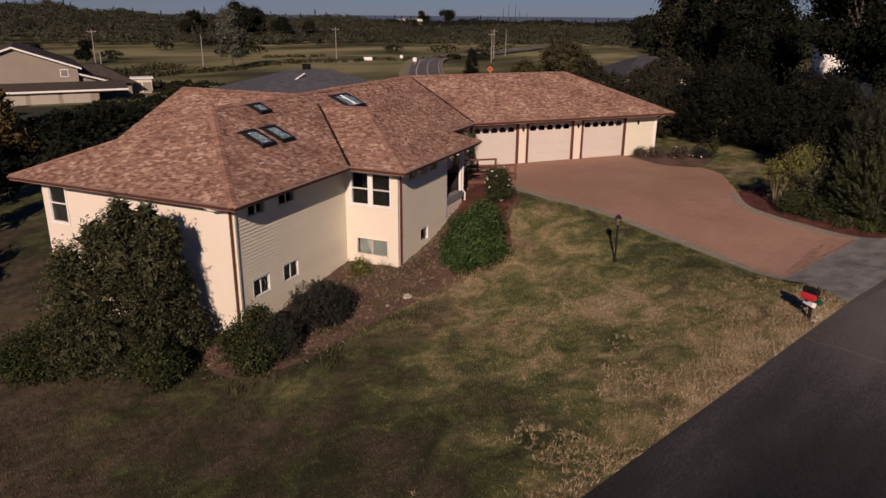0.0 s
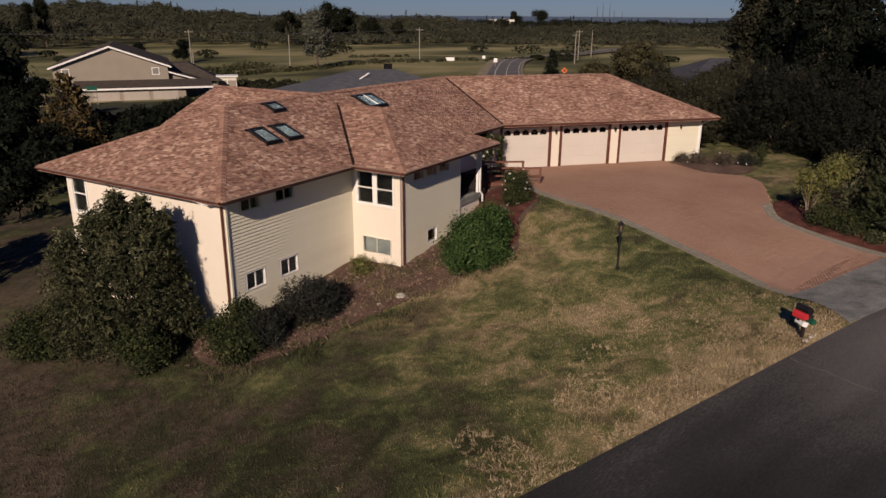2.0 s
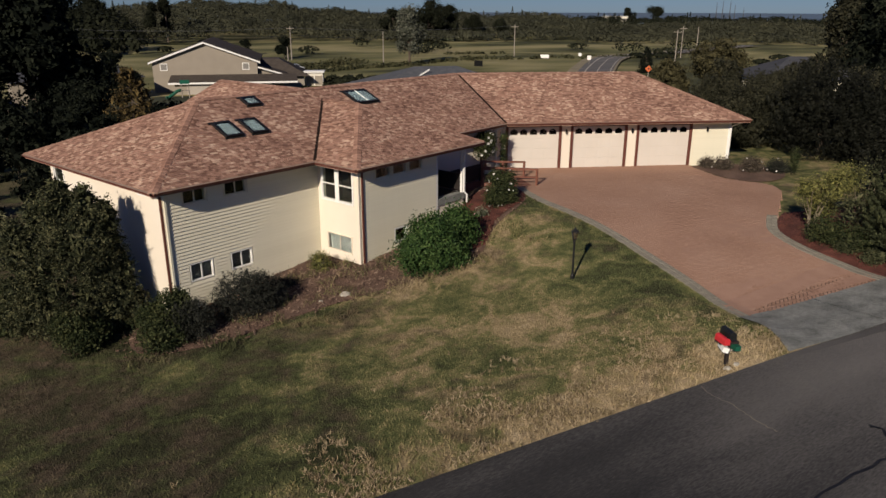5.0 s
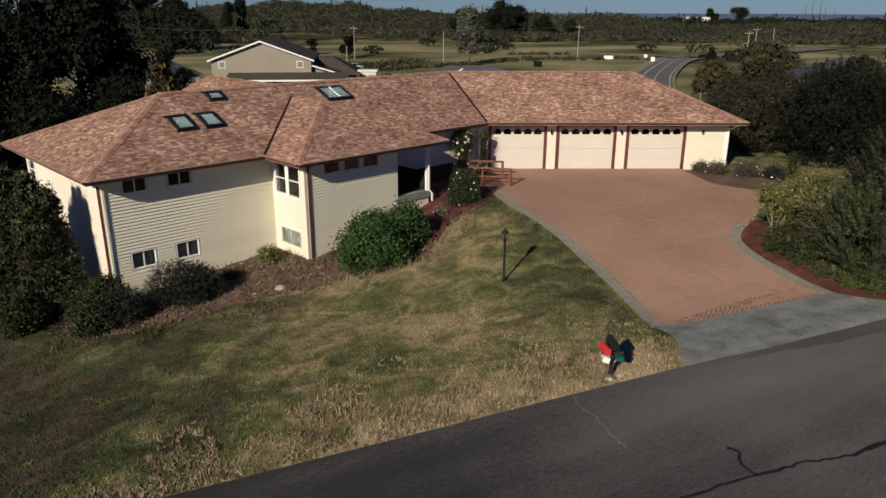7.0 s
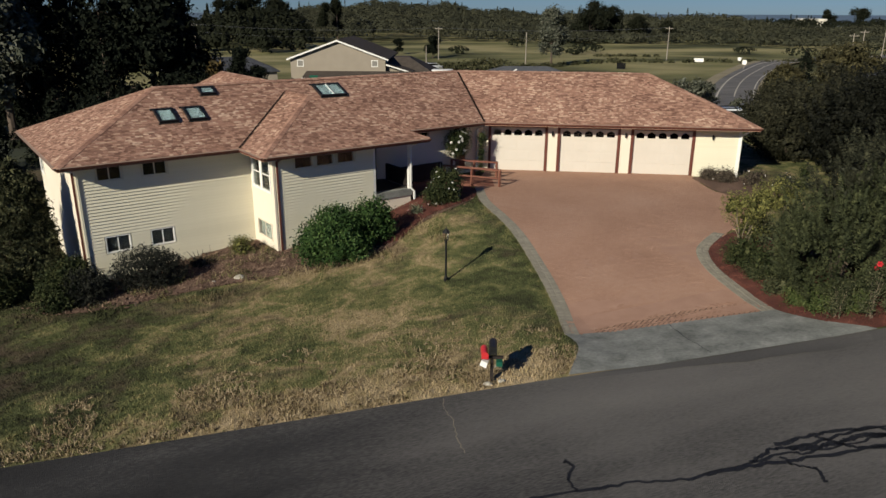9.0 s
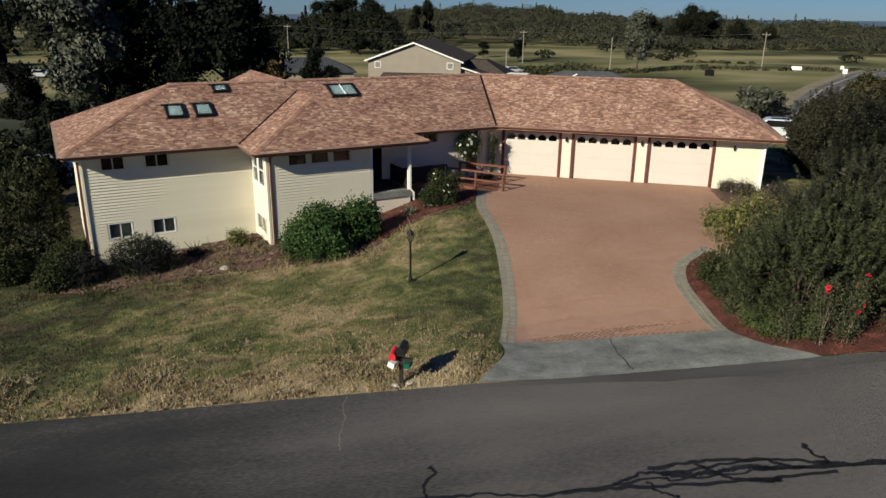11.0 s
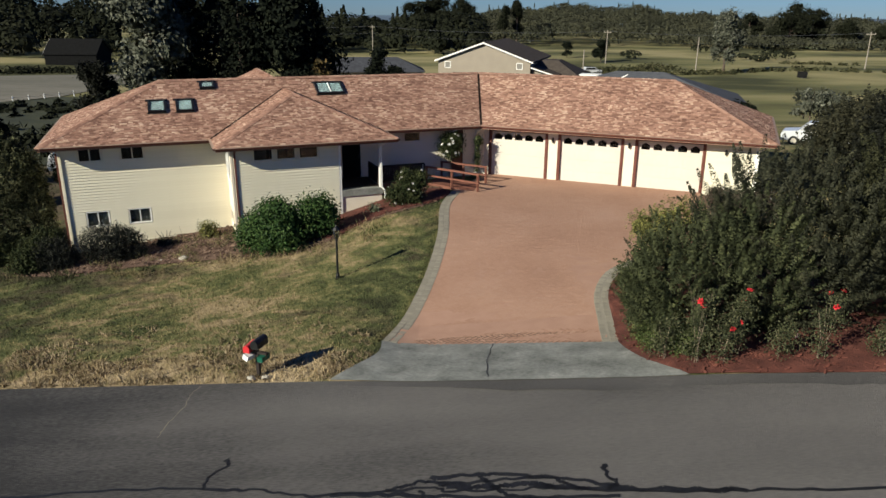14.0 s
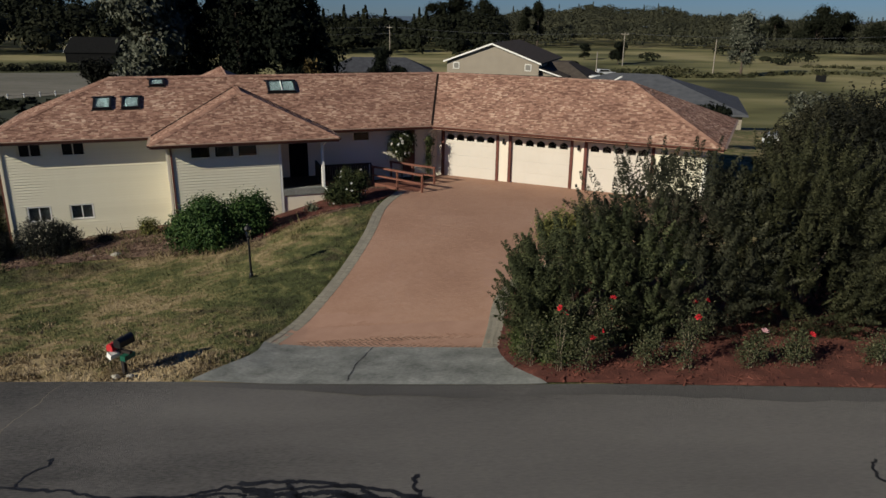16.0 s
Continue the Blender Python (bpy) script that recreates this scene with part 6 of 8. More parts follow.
tree("broadleaf_tree", 19.0, 106.0, "dark maroon tree beside the far house", 9.0, "broad", 335, M["lf_fir"])
tree("field_tree", 99.7, 173.4, "pale slender tree standing alone in the field", 16.2, "poplar", 336, M["lf_silver"], spread=1.25)
tree("conifer", 136.5, 122.6, "small dark conifer beside the far road", 6.5, "fir", 337, M["lf_fir"], spread=1.3)

for i, (x, y, h) in enumerate(((60.5, 54.5, 3.5), (64.0, 57.0, 3.2), (67.5, 61.0, 3.0), (62.5, 49.5, 1.6))):
    tree("broadleaf_tree", x, y, "pale-leaved bushy tree behind the parked car", h, "broad", 380 + i, M["lf_silver"], "bushy trees behind the car", spread=1.5)

# far woods along the fields: one mass of crowns, rising in tiers
def woods(name, label, count, az0, az1, near, far, tops, mat, seed, tips=0.12, size=1.0, leaves=150, flat=1.0):
    """tops(az) is the height of the farthest crowns over the plain."""
    rng = np.random.default_rng(seed)
    wv, wq, base = [], [], 0
    for i in range(count):
        deg = rng.uniform(az0, az1)
        az = math.radians(deg)
        f = rng.random() ** 0.8
        r = near + (far - near) * f
        x, y = 24 + r * math.sin(az), -5 + r * math.cos(az)
        top = tops(deg) * (0.36 + 0.64 * f) * rng.uniform(0.82, 1.06)
        h = min(top, rng.uniform(5.5, 11.5) * size)
        fir = rng.random() < tips
        n = leaves
        d = rng.normal(size=(n, 3))
        d /= np.linalg.norm(d, axis=1, keepdims=True)
        d[:, 2] = np.abs(d[:, 2]) * np.where(rng.random(n) < 0.8, 1, -0.7)
        wide = h * rng.uniform(0.55, 0.95) * flat
        if fir:
            k = rng.random((n, 1)) ** 0.7
            p = np.concatenate([d[:, :2] * wide * 0.55 * (1 - k), k * (h + 3.5)], 1) + np.array([x, y, ground_z(x, y) + top - h])
        else:
            p = np.array([x, y, ground_z(x, y) + top - h * 0.5]) + d * np.array([wide, wide, h * 0.5]) * rng.uniform(0.8, 1.04, (n, 1))
        v, q = leaf_quads(rng, p, rng.normal(size=d.shape), 1.45 * size, 1.1 * size, d + rng.normal(size=d.shape) * 0.2 + np.array([0, 0, 0.25]))
        wv.append(v)
        wq.append(q + base)
        base += len(v)
    tagged(new(name, quick_mesh(name, np.concatenate(wv), np.concatenate(wq), mat)), label, "woods", "", "stuff")


woods("far_woods", "dark green conifer woods beyond the western field", 620, -48, 4, 250, 400, lambda a: 15.0 + 1.5 * math.sin(a * 0.31) + 1.2 * math.sin(a * 0.83 + 1) + 7.0 * float(ease(8, 22, -a)), M["lf_wood"], 77, 0.25)
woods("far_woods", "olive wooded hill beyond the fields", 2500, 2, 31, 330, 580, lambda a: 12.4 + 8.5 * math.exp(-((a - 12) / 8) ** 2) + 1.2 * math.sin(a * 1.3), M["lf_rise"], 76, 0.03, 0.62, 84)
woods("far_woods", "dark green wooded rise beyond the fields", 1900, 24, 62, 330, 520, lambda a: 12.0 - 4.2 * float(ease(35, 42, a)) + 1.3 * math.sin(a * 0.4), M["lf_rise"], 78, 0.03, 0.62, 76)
woods("far_woods", "dark green woods beside the eastern fields", 500, 58, 92, 230, 380, lambda a: 15.0, M["lf_wood"], 79)
woods("far_woods", "dark distant treeline before the sea", 800, 33, 64, 560, 900, lambda a: 9.0 + 1.2 * math.sin(a * 1.1), M["lf_wood"], 81, 0.06, 0.9, 70)
woods("field_bushes", "dark bushes along the field's edge", 24, -20, 70, 190, 300, lambda a: 2.6 + 2.4 * math.sin(a * 2.1) ** 2, M["lf_wood"], 80, 0.0, 0.6, 160, 2.2)


def brush(name, label, line, wide, high, mat, seed, leaf=(1.0, 0.4), count=26):
    """A rough low band of brush and long grass along a plan line; it thins out towards its edges."""
    rng = np.random.default_rng(seed)
    P = np.array(smooth_line(line, 10))
    k = int(np.hypot(*np.diff(P, axis=0).T).sum() * wide / 6) + 4
    bv, bq, base = [], [], 0
    for i in range(k):
        c = P[rng.integers(len(P))] + np.clip(rng.normal(size=2) * wide * 0.3, -wide, wide)
        h = high * rng.uniform(0.45, 1.0)
        d = rng.normal(size=(count, 3))
        d /= np.linalg.norm(d, axis=1, keepdims=True)
        d[:, 2] = np.abs(d[:, 2])
        p = np.array([*c, far_z(c)]) + d * np.array([h * rng.uniform(1.0, 2.2), h * rng.uniform(1.0, 2.2), h]) * rng.uniform(0.6, 1.0, (count, 1))
        v, q = leaf_quads(rng, p, rng.normal(size=d.shape), leaf[0], leaf[1], d + rng.normal(size=d.shape) * 0.4)
        bv.append(v)
        bq.append(q + base)
        base += len(v)
    tagged(new(name, quick_mesh(name, np.concatenate(bv), np.concatenate(bq), mat)), label, "brush", "", "stuff")


brush("rough_grass", "dark band of rough grass across the far field", [(60, 160), (86, 172), (98, 172), (116, 178), (150, 172), (190, 165)], 6, 1.3, M["lf_brush"], 501)
brush("rough_grass", "dark clump of rough grass in the far field", [(131, 206), (138, 202), (146, 199)], 5, 1.1, M["lf_brush"], 502)
brush("rough_grass", "dark brush behind the far house", [(52, 168), (63, 163), (74, 178), (88, 192)], 8, 2.0, M["lf_brush"], 503)
# The next two dark bands stand in for tree shade on the lawn.
brush("rough_grass", "dark grass standing in for shade between the yard and the trees", [(-75, 80), (-50, 90), (-30, 98), (-14, 96)], 16, 0.9, M["lf_wood"], 504)
brush("rough_grass", "dark grass standing in for shade below the western trees", [(-45, 62), (-28, 66), (-14, 64), (-6, 58)], 22, 1.1, M["lf_wood"], 507)
brush("rough_grass", "dark brush round the far house", [(14, 96), (32, 104), (48, 112), (62, 122), (66, 140)], 12, 1.2, M["lf_wood"], 508, count=40)
brush("rough_grass", "dark brush along the far edge of the yard", [(-110, 150), (-80, 160), (-60, 166), (-36, 172), (-10, 178), (20, 172)], 6, 2.0, M["lf_wood"], 505)
for i, (x, y, h, k, mt) in enumerate(((184, 316, 19, "broad", "lf_wood"), (195, 318, 17, "broad", "lf_wood"), (172, 330, 15, "broad", "lf_wood"), (204, 306, 12, "broad", "lf_wood"), (216, 300, 10, "broad", "lf_wood"), (29, 420, 24, "broad", "lf_wood"), (44, 425, 22, "broad", "lf_wood"), (17, 415, 20, "broad", "lf_wood"), (60.5, 340, 20, "poplar", "lf_wood"), (67, 342, 20, "poplar", "lf_wood"), (70.6, 230, 5.5, "broad", "lf_fir"), (78, 214, 6.5, "broad", "lf_fir"))):
    tree("broadleaf_tree", x, y, "dark leafy tree at the edge of the far field", h, k, 520 + i, M[mt], "trees round the far field", spread=1.25 if k == "broad" else 0.9)
brush("pale_bushes", "straw-coloured bushes before the far trees", [(186, 312), (192, 309), (198, 306)], 5, 4.0, M["lf_pale"], 506, (1.6, 1.0))

rng = np.random.default_rng(90)
uv, uq, base = [], [], 0
for i in range(150):
    x, y = rng.uniform(6, 36), rng.uniform(52, 104)
    if y < 52 + 1.2 * max(0.0, x - 18):
        continue
    h = rng.uniform(1.2, 2.8)
    d = rng.normal(size=(170, 3))
    d /= np.linalg.norm(d, axis=1, keepdims=True)
    d[:, 2] = np.abs(d[:, 2])
    p = np.array([x, y, ground_z(x, y)]) + d * np.array([h * rng.uniform(0.7, 1.3), h * rng.uniform(0.7, 1.3), h]) * rng.uniform(0.7, 1.05, (170, 1))
    v, q = leaf_quads(rng, p, rng.normal(size=d.shape), 0.55, 0.35, d + rng.normal(size=d.shape) * 0.4)
    uv.append(v)
    uq.append(q + base)
    base += len(v)
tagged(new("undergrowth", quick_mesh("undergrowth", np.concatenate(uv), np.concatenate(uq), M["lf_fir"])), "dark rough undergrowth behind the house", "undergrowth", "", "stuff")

# ---- beds ----
BED_W = smooth_line([(16.6, 22.2), (13.5, 20.8), (9.5, 20.2), (9.0, 18.0), (11.0, 17.0), (14.5, 17.2), (18.0, 17.2), (21.4, 17.2), (23.6, 19.0), (26.3, 20.6), (27.0, 22.6), (26.0, 24.0), (23.5, 22.5)], 4, True)
sheet("planting_bed_1", BED_W, 0.03, M["soil"], 0.35, "brown dry soil and bark mulch bed along the house", "planting bed", rough=0.02)
BED_P = smooth_line([(20.9, 20.3), (21.3, 18.3), (22.3, 17.9), (24.0, 19.5), (26.4, 20.75), (27.1, 22.7), (25.6, 23.2), (23.4, 21.9)], 4, True)
sheet("planting_bed_2", BED_P, 0.075, M["mulch"], 0.35, "red bark mulch bed by the porch", "planting bed", rough=0.02)
BED_E = [(p[0] - 0.03, p[1]) for p in smooth_line([(32.07, 4.32), (31.42, 5.35), (31.17, 6.3), (31.12, 6.85), (31.32, 8.2), (31.62, 10.1), (32.32, 11.7), (33.42, 12.7), (34.6, 13.3)], 4)] + [(37, 12.5), (43, 10.5), (46, 8.5)] + [(x, road_edge(x) - 0.04) for x in (46, 44, 42, 40, 38, 36, 34)]
sheet("planting_bed_3", BED_E, 0.045, M["mulch"], 0.4, "red bark mulch bed under the roadside shrubs", "planting bed", rough=0.025)
BED_G = smooth_line([(38.85, 22.0), (38.3, 20.6), (38.0, 18.9), (38.8, 17.6), (40.6, 17.6), (42.2, 19.0), (41.6, 20.9)], 4, True)
sheet("planting_bed_4", BED_G, 0.05, M["soil"], 0.4, "dark mulch bed beside the garage", "planting bed", rough=0.02)
lob = [(0, 0, 0.35, 0.5, 0.45, 0.35)]
for i, (x, y, s) in enumerate(((39.6, 20.6, 1.0), (40.4, 19.4, 1.2), (41.4, 18.6, 1.1), (39.2, 21.4, 0.8))):
    L = [tuple(k * s * 1.05 for k in q) for q in lob]
    t = shrub("bed_shrub", x, y, "low dry flowering shrub beside the garage", "shrub", L, M["lf_dry"] if i != 2 else M["lf_grey"], 230, 10, (0.075, 0.03), 400 + i, stem=(4, 0.4, 0.3, 0.015), spread=0.1, group="shrubs beside the garage")
    blossoms(t, L, 4, 0.05, M["petal_white"], 60 + i, "")
shrub("bed_shrub", 41.9, 18.0, "thin upright shrub with a few white blooms", "shrub", [(0, 0, 0.8, 0.25, 0.25, 0.7)], M["lf_bush"], 120, 9, (0.07, 0.03), 410, stem=(3, 1.3, 0.2, 0.012), spread=0.1)


def rock(x, y, s, seed, label):
    bm = bmesh.new()
    bmesh.ops.create_icosphere(bm, subdivisions=2, radius=1)
    for v in bm.verts:
        k = 1 + 0.35 * noise.noise(v.co * 1.7 + Vector((seed, 0, 0)))
        v.co = Vector((v.co.x * s * k, v.co.y * s * 0.8 * k, max(v.co.z * s * 0.55 * k, -0.1 * s)))
    me = bpy.data.meshes.new("rock")
    bm.to_mesh(me)
    bm.free()
    me.materials.append(M["stone"])
    ob = tagged(new("rock", me), label, "rock")
    ob.matrix_basis = pose(x, y, ground_z(x, y) + 0.04, 0, 0, seed * 40)


rock(16.15, 17.65, 0.22, 1, "pale grey rock at the edge of the bed")
rock(15.2, 17.7, 0.1, 2, "small pale rock in the dry bed")
rock(12.9, 19.8, 0.12, 3, "small pale rock by the wall")
rock(21.8, 5.6, 0.11, 4, "pale rock at the mailbox's foot")
rock(22.15, 5.6, 0.1, 5, "pale rock at the mailbox's foot")

# ---- lamp post, mailboxes, rail ----
lamp = thing("lamp_post", "black post lantern standing in the lawn", "lamp post", pose(22.98, 13.22, ground_z(22.98, 13.22)))
part("post", Build().lathe([(0.075, 0), (0.075, 0.12), (0.05, 0.16), (0.04, 0.2), (0.036, 1.35), (0.05, 1.37), (0.05, 1.4), (0.03, 1.43)], 12), M["black"], lamp)
part("lantern_base", Build().lathe([(0.03, 1.42), (0.07, 1.46), (0.075, 1.48)], 8), M["black"], lamp)
lan = part("lantern", Build().lathe([(0.13, 1.74), (0.135, 1.755), (0.07, 1.84), (0.02, 1.87), (0.028, 1.89), (0.005, 1.93)], 8), M["black"], lamp)
for i in range(6):
    a = i * math.pi / 3
    part("lantern_bar", Build().tube([(0.07 * math.cos(a), 0.07 * math.sin(a), 1.47), (0.125 * math.cos(a), 0.125 * math.sin(a), 1.75)], [0.008, 0.008], 5), M["black"], lan)
part("lantern_glass", Build().lathe([(0.06, 1.48), (0.112, 1.74)], 6), M["lampglass"], lan, "pale amber glass")

mz = ground_z(21.95, 5.78)
mail = thing("mailbox_stand", "post with red, white and green mailboxes at the roadside", "mailbox", pose(21.95, 5.78, mz, 0, 0, -20) @ Matrix.Scale(0.84, 4))


def box_arch(length, w, h, at, turn=0):
    """A mailbox with a rounded top, lying along y."""
    b = Build()
    prof = [(-w / 2, 0), (w / 2, 0), (w / 2, h * 0.55)] + [(w / 2 * math.cos(a), h * 0.55 + h * 0.45 * math.sin(a)) for a in np.linspace(0.3, 2.84, 7)] + [(-w / 2, h * 0.55)]
    n = len(prof)
    m = pose(*at, 0, 0, turn)
    for y in (-length / 2, length / 2):
        b.v += [tuple(m @ Vector((x, y, z))) for x, z in prof]
    for i in range(n):
        j = (i + 1) % n
        b.f.append((i, j, n + j, n + i))
    b.f += [tuple(range(n - 1, -1, -1)), tuple(range(n, 2 * n))]
    return b


part("post", Build().box(-0.05, 0.05, -0.05, 0.05, 0, 0.78), M["rail_dark"], mail, "dark wooden post")
part("cross_arm", Build().box(-0.3, 0.33, -0.05, 0.05, 0.74, 0.81), M["rail_dark"], mail)
part("mailbox", box_arch(0.56, 0.24, 0.27, (0.02, 0.1, 0.93)), M["black"], mail, "black mailbox")
part("mailbox", box_arch(0.5, 0.2, 0.22, (-0.22, 0.0, 0.82), 4), M["red"], mail, "red mailbox")
lean = pose(-0.18, 0, 0.67, 0, 18, -12)
wbx = part("newspaper_box", Build().box(-0.09, 0.09, -0.26, 0.16, -0.075, 0.075), M["white"], mail, "white newspaper box, hanging askew", m=lean)
part("lid", Build().box(-0.1, 0.1, -0.28, -0.26, -0.085, 0.085), M["white"], wbx, m=lean)
part("newspaper_box", Build().box(0.12, 0.3, -0.22, 0.18, 0.58, 0.73), M["green"], mail, "green newspaper box")
part("brace", Build().tube([(0.0, 0.0, 0.35), (0.28, 0.0, 0.7)], [0.02, 0.02], 6), M["timber"], mail)

ramp = thing("ramp", "red-brown wooden access ramp with handrails", "ramp", RA @ pose(0, 0, 0))


def rail_run(p, q, z0, z1, posts, mat="rail"):
    """A handrail between two plan points in wing A's axes: posts and two rails."""
    p, q = Vector((*p, z0)), Vector((*q, z1))
    for i in range(posts):
        c = p.lerp(q, i / (posts - 1))
        part("post", Build().box(c.x - 0.045, c.x + 0.045, c.y - 0.045, c.y + 0.045, -0.15, c.z + 0.86), M[mat], ramp)
    for h, t in ((0.86, 0.05), (0.45, 0.035)):
        d = (q - p)
        m = Matrix.Translation(p + Vector((0, 0, h))) @ d.to_track_quat("X", "Z").to_matrix().to_4x4()
        part("handrail", Build().box(-0.06, d.length + 0.06, -0.06, 0.06, -t, 0.03, m), M[mat], ramp)


def to_a(x, y):
    q = RA.inverted() @ Vector((x, y, 0))
    return (q.x, q.y)


near0, near1 = to_a(26.0, 23.75), to_a(28.4, 22.55)
far0, far1 = to_a(26.75, 25.0), to_a(28.9, 24.3)
rail_run(near0, near1, 0.12, 0.0, 3)
rail_run(far0, far1, 0.12, 0.0, 3)
# dark boarded railings along the porch's end and the landing
for along, a0, a1, at in (("v", K_FRONT + 0.25, A_FRONT - 0.45, PORCH_R - 0.06), ("u", PORCH_R + 0.1, near0[0] - 0.1, A_FRONT - 1.5)):
    base = FLOOR if along == "v" else 0.3
    rl = thing("railing", "dark boarded railing along the porch and ramp landing", "railing", RA @ pose(*((at, a0) if along == "v" else (a0, at)), base, 0, 0, 90 if along == "v" else 0), "porch railings")
    n = int((a1 - a0) / 0.11)
    board = Build().box(0, 0.1, -0.012, 0.012, 0.08, 0.78).mesh("board", M["rail_dark"])
    for i in range(n):
        ob = new("board", board)
        ob.parent = rl
        ob.matrix_basis = pose(i * 0.11, 0, 0)
    part("top_rail", Build().box(-0.04, a1 - a0 + 0.04, -0.045, 0.045, 0.78, 0.84), M["rail_dark"], rl)
    for e in (-0.05, a1 - a0):
        part("post", Build().box(e, e + 0.07, -0.035, 0.035, 0.0, 0.78), M["rail_dark"], rl)
deck = Build()
deck.hexa([(*near0, -0.05), (*near1, -0.05), (*far1, -0.05), (*far0, -0.05)], [(*near0, 0.2), (*near1, 0.03), (*far1, 0.03), (*far0, 0.2)])
part("deck", deck, M["rail"], ramp, "sloping red-brown boards")
part("landing", Build().box(PORCH_R + 0.07, near0[0] + 0.1, A_FRONT - 1.5, A_FRONT - 0.05, -0.3, 0.3), M["rail"], ramp, "red-brown boarded landing")

# ---- road details ----
def strip(name, pts, w, mat, lift, parent=None):
    b = Build()
    for i in range(len(pts) - 1):
        p, q = Vector((*pts[i], 0)), Vector((*pts[i + 1], 0))
        d = (q - p).normalized()
        s = Vector((-d.y, d.x, 0)) * 0.75
        w0, w1 = w * (0.6 + 0.8 * abs(noise.noise(p * 1.3))), w * (0.6 + 0.8 * abs(noise.noise(q * 1.3)))
        b.poly([(v.x, v.y, ground_z(v.x, v.y) + lift) for v in (p - s * w0, q - s * w1, q + s * w1, p + s * w0)])
    return b


def wander(pts, amp, seed, n=8):
    r = random.Random(seed)
    out = []
    for p in smooth_line(pts, n):
        out.append((p[0] + r.uniform(-amp, amp), p[1] + r.uniform(-amp, amp)))
    return out


tar = thing("crack_sealing", "black tar lines sealing cracks in the asphalt", "road marking", pose(26, 1.2, ground_z(26, 1.2) + 0.02), "", "structure")
for i, (pts, w) in enumerate(([[(10, 1.5), (13, 1.2), (16, 1.3), (20.3, 1.28), (21.97, 1.14), (23.1, 0.95), (24.0, 0.7), (26.1, 0.7), (26.6, 0.55), (28.2, 0.45), (29.4, 0.25), (31.6, 0.0), (33.8, -0.18), (38, -0.5), (44, -1.1)], 0.06], [[(25.4, 0.7), (26.0, 0.89), (26.7, 0.79), (28.2, 0.76), (28.63, 0.49), (28.9, 0.33)], 0.075],
                              [[(22.15, 2.08), (22.2, 1.85), (21.95, 1.5), (21.95, 1.14)], 0.045], [[(29.38, 1.05), (29.3, 0.7), (29.45, 0.5), (29.2, 0.28)], 0.06], [[(26.0, 0.68), (26.05, 0.3), (26.3, 0.1), (26.2, -0.28)], 0.05], [[(26.3, 0.75), (27.0, 0.62), (27.8, 0.6), (28.4, 0.5)], 0.13], [[(37.2, 0.9), (37.0, 0.4), (37.3, -0.4)], 0.05], [[(24.4, 0.72), (25.6, 0.55), (26.9, 0.35), (28.0, 0.2), (29.4, 0.1)], 0.09], [[(26.2, 0.98), (27.0, 1.0), (27.9, 0.86), (28.8, 0.6), (29.6, 0.3)], 0.09], [[(27.1, 0.95), (27.3, 0.6), (27.6, 0.3), (28.3, 0.1)], 0.08], [[(28.0, 0.55), (29.0, 0.35), (30.2, 0.2), (31.5, 0.02)], 0.12])):
    part("tar_line", strip("tar_line", wander(pts, 0.05, i), w, M["tar"], 0.026), M["tar"], tar, m=tar.matrix_basis.inverted())
gap = thing("apron_joint", "dark joint across the concrete apron", "joint", pose(27.65, 5.8, ground_z(27.65, 5.8) + 0.05), "", "structure")
part("joint_line", strip("joint_line", wander([(27.85, 7.25), (27.6, 6.0), (27.53, 4.9)], 0.02, 5), 0.02, M["tar"], 0.054), M["tar"], gap, m=gap.matrix_basis.inverted())
M["crack"] = material("pale_crack_filling", [(0.3, (0.13, 0.11, 0.085)), (0.7, (0.24, 0.21, 0.165))], scale=8, rough=1, bump=0.3)
crack = thing("road_crack", "grassy crack across the asphalt", "crack", pose(20.5, 4.4, ground_z(20.5, 4.4) + 0.02), "", "structure")
part("crack_line", strip("crack_line", wander([(20.6, 5.45), (20.5, 4.9), (20.55, 4.4), (20.42, 3.7), (20.4, 3.1)], 0.03, 15), 0.02, M["crack"], 0.026), M["crack"], crack, m=crack.matrix_basis.inverted())

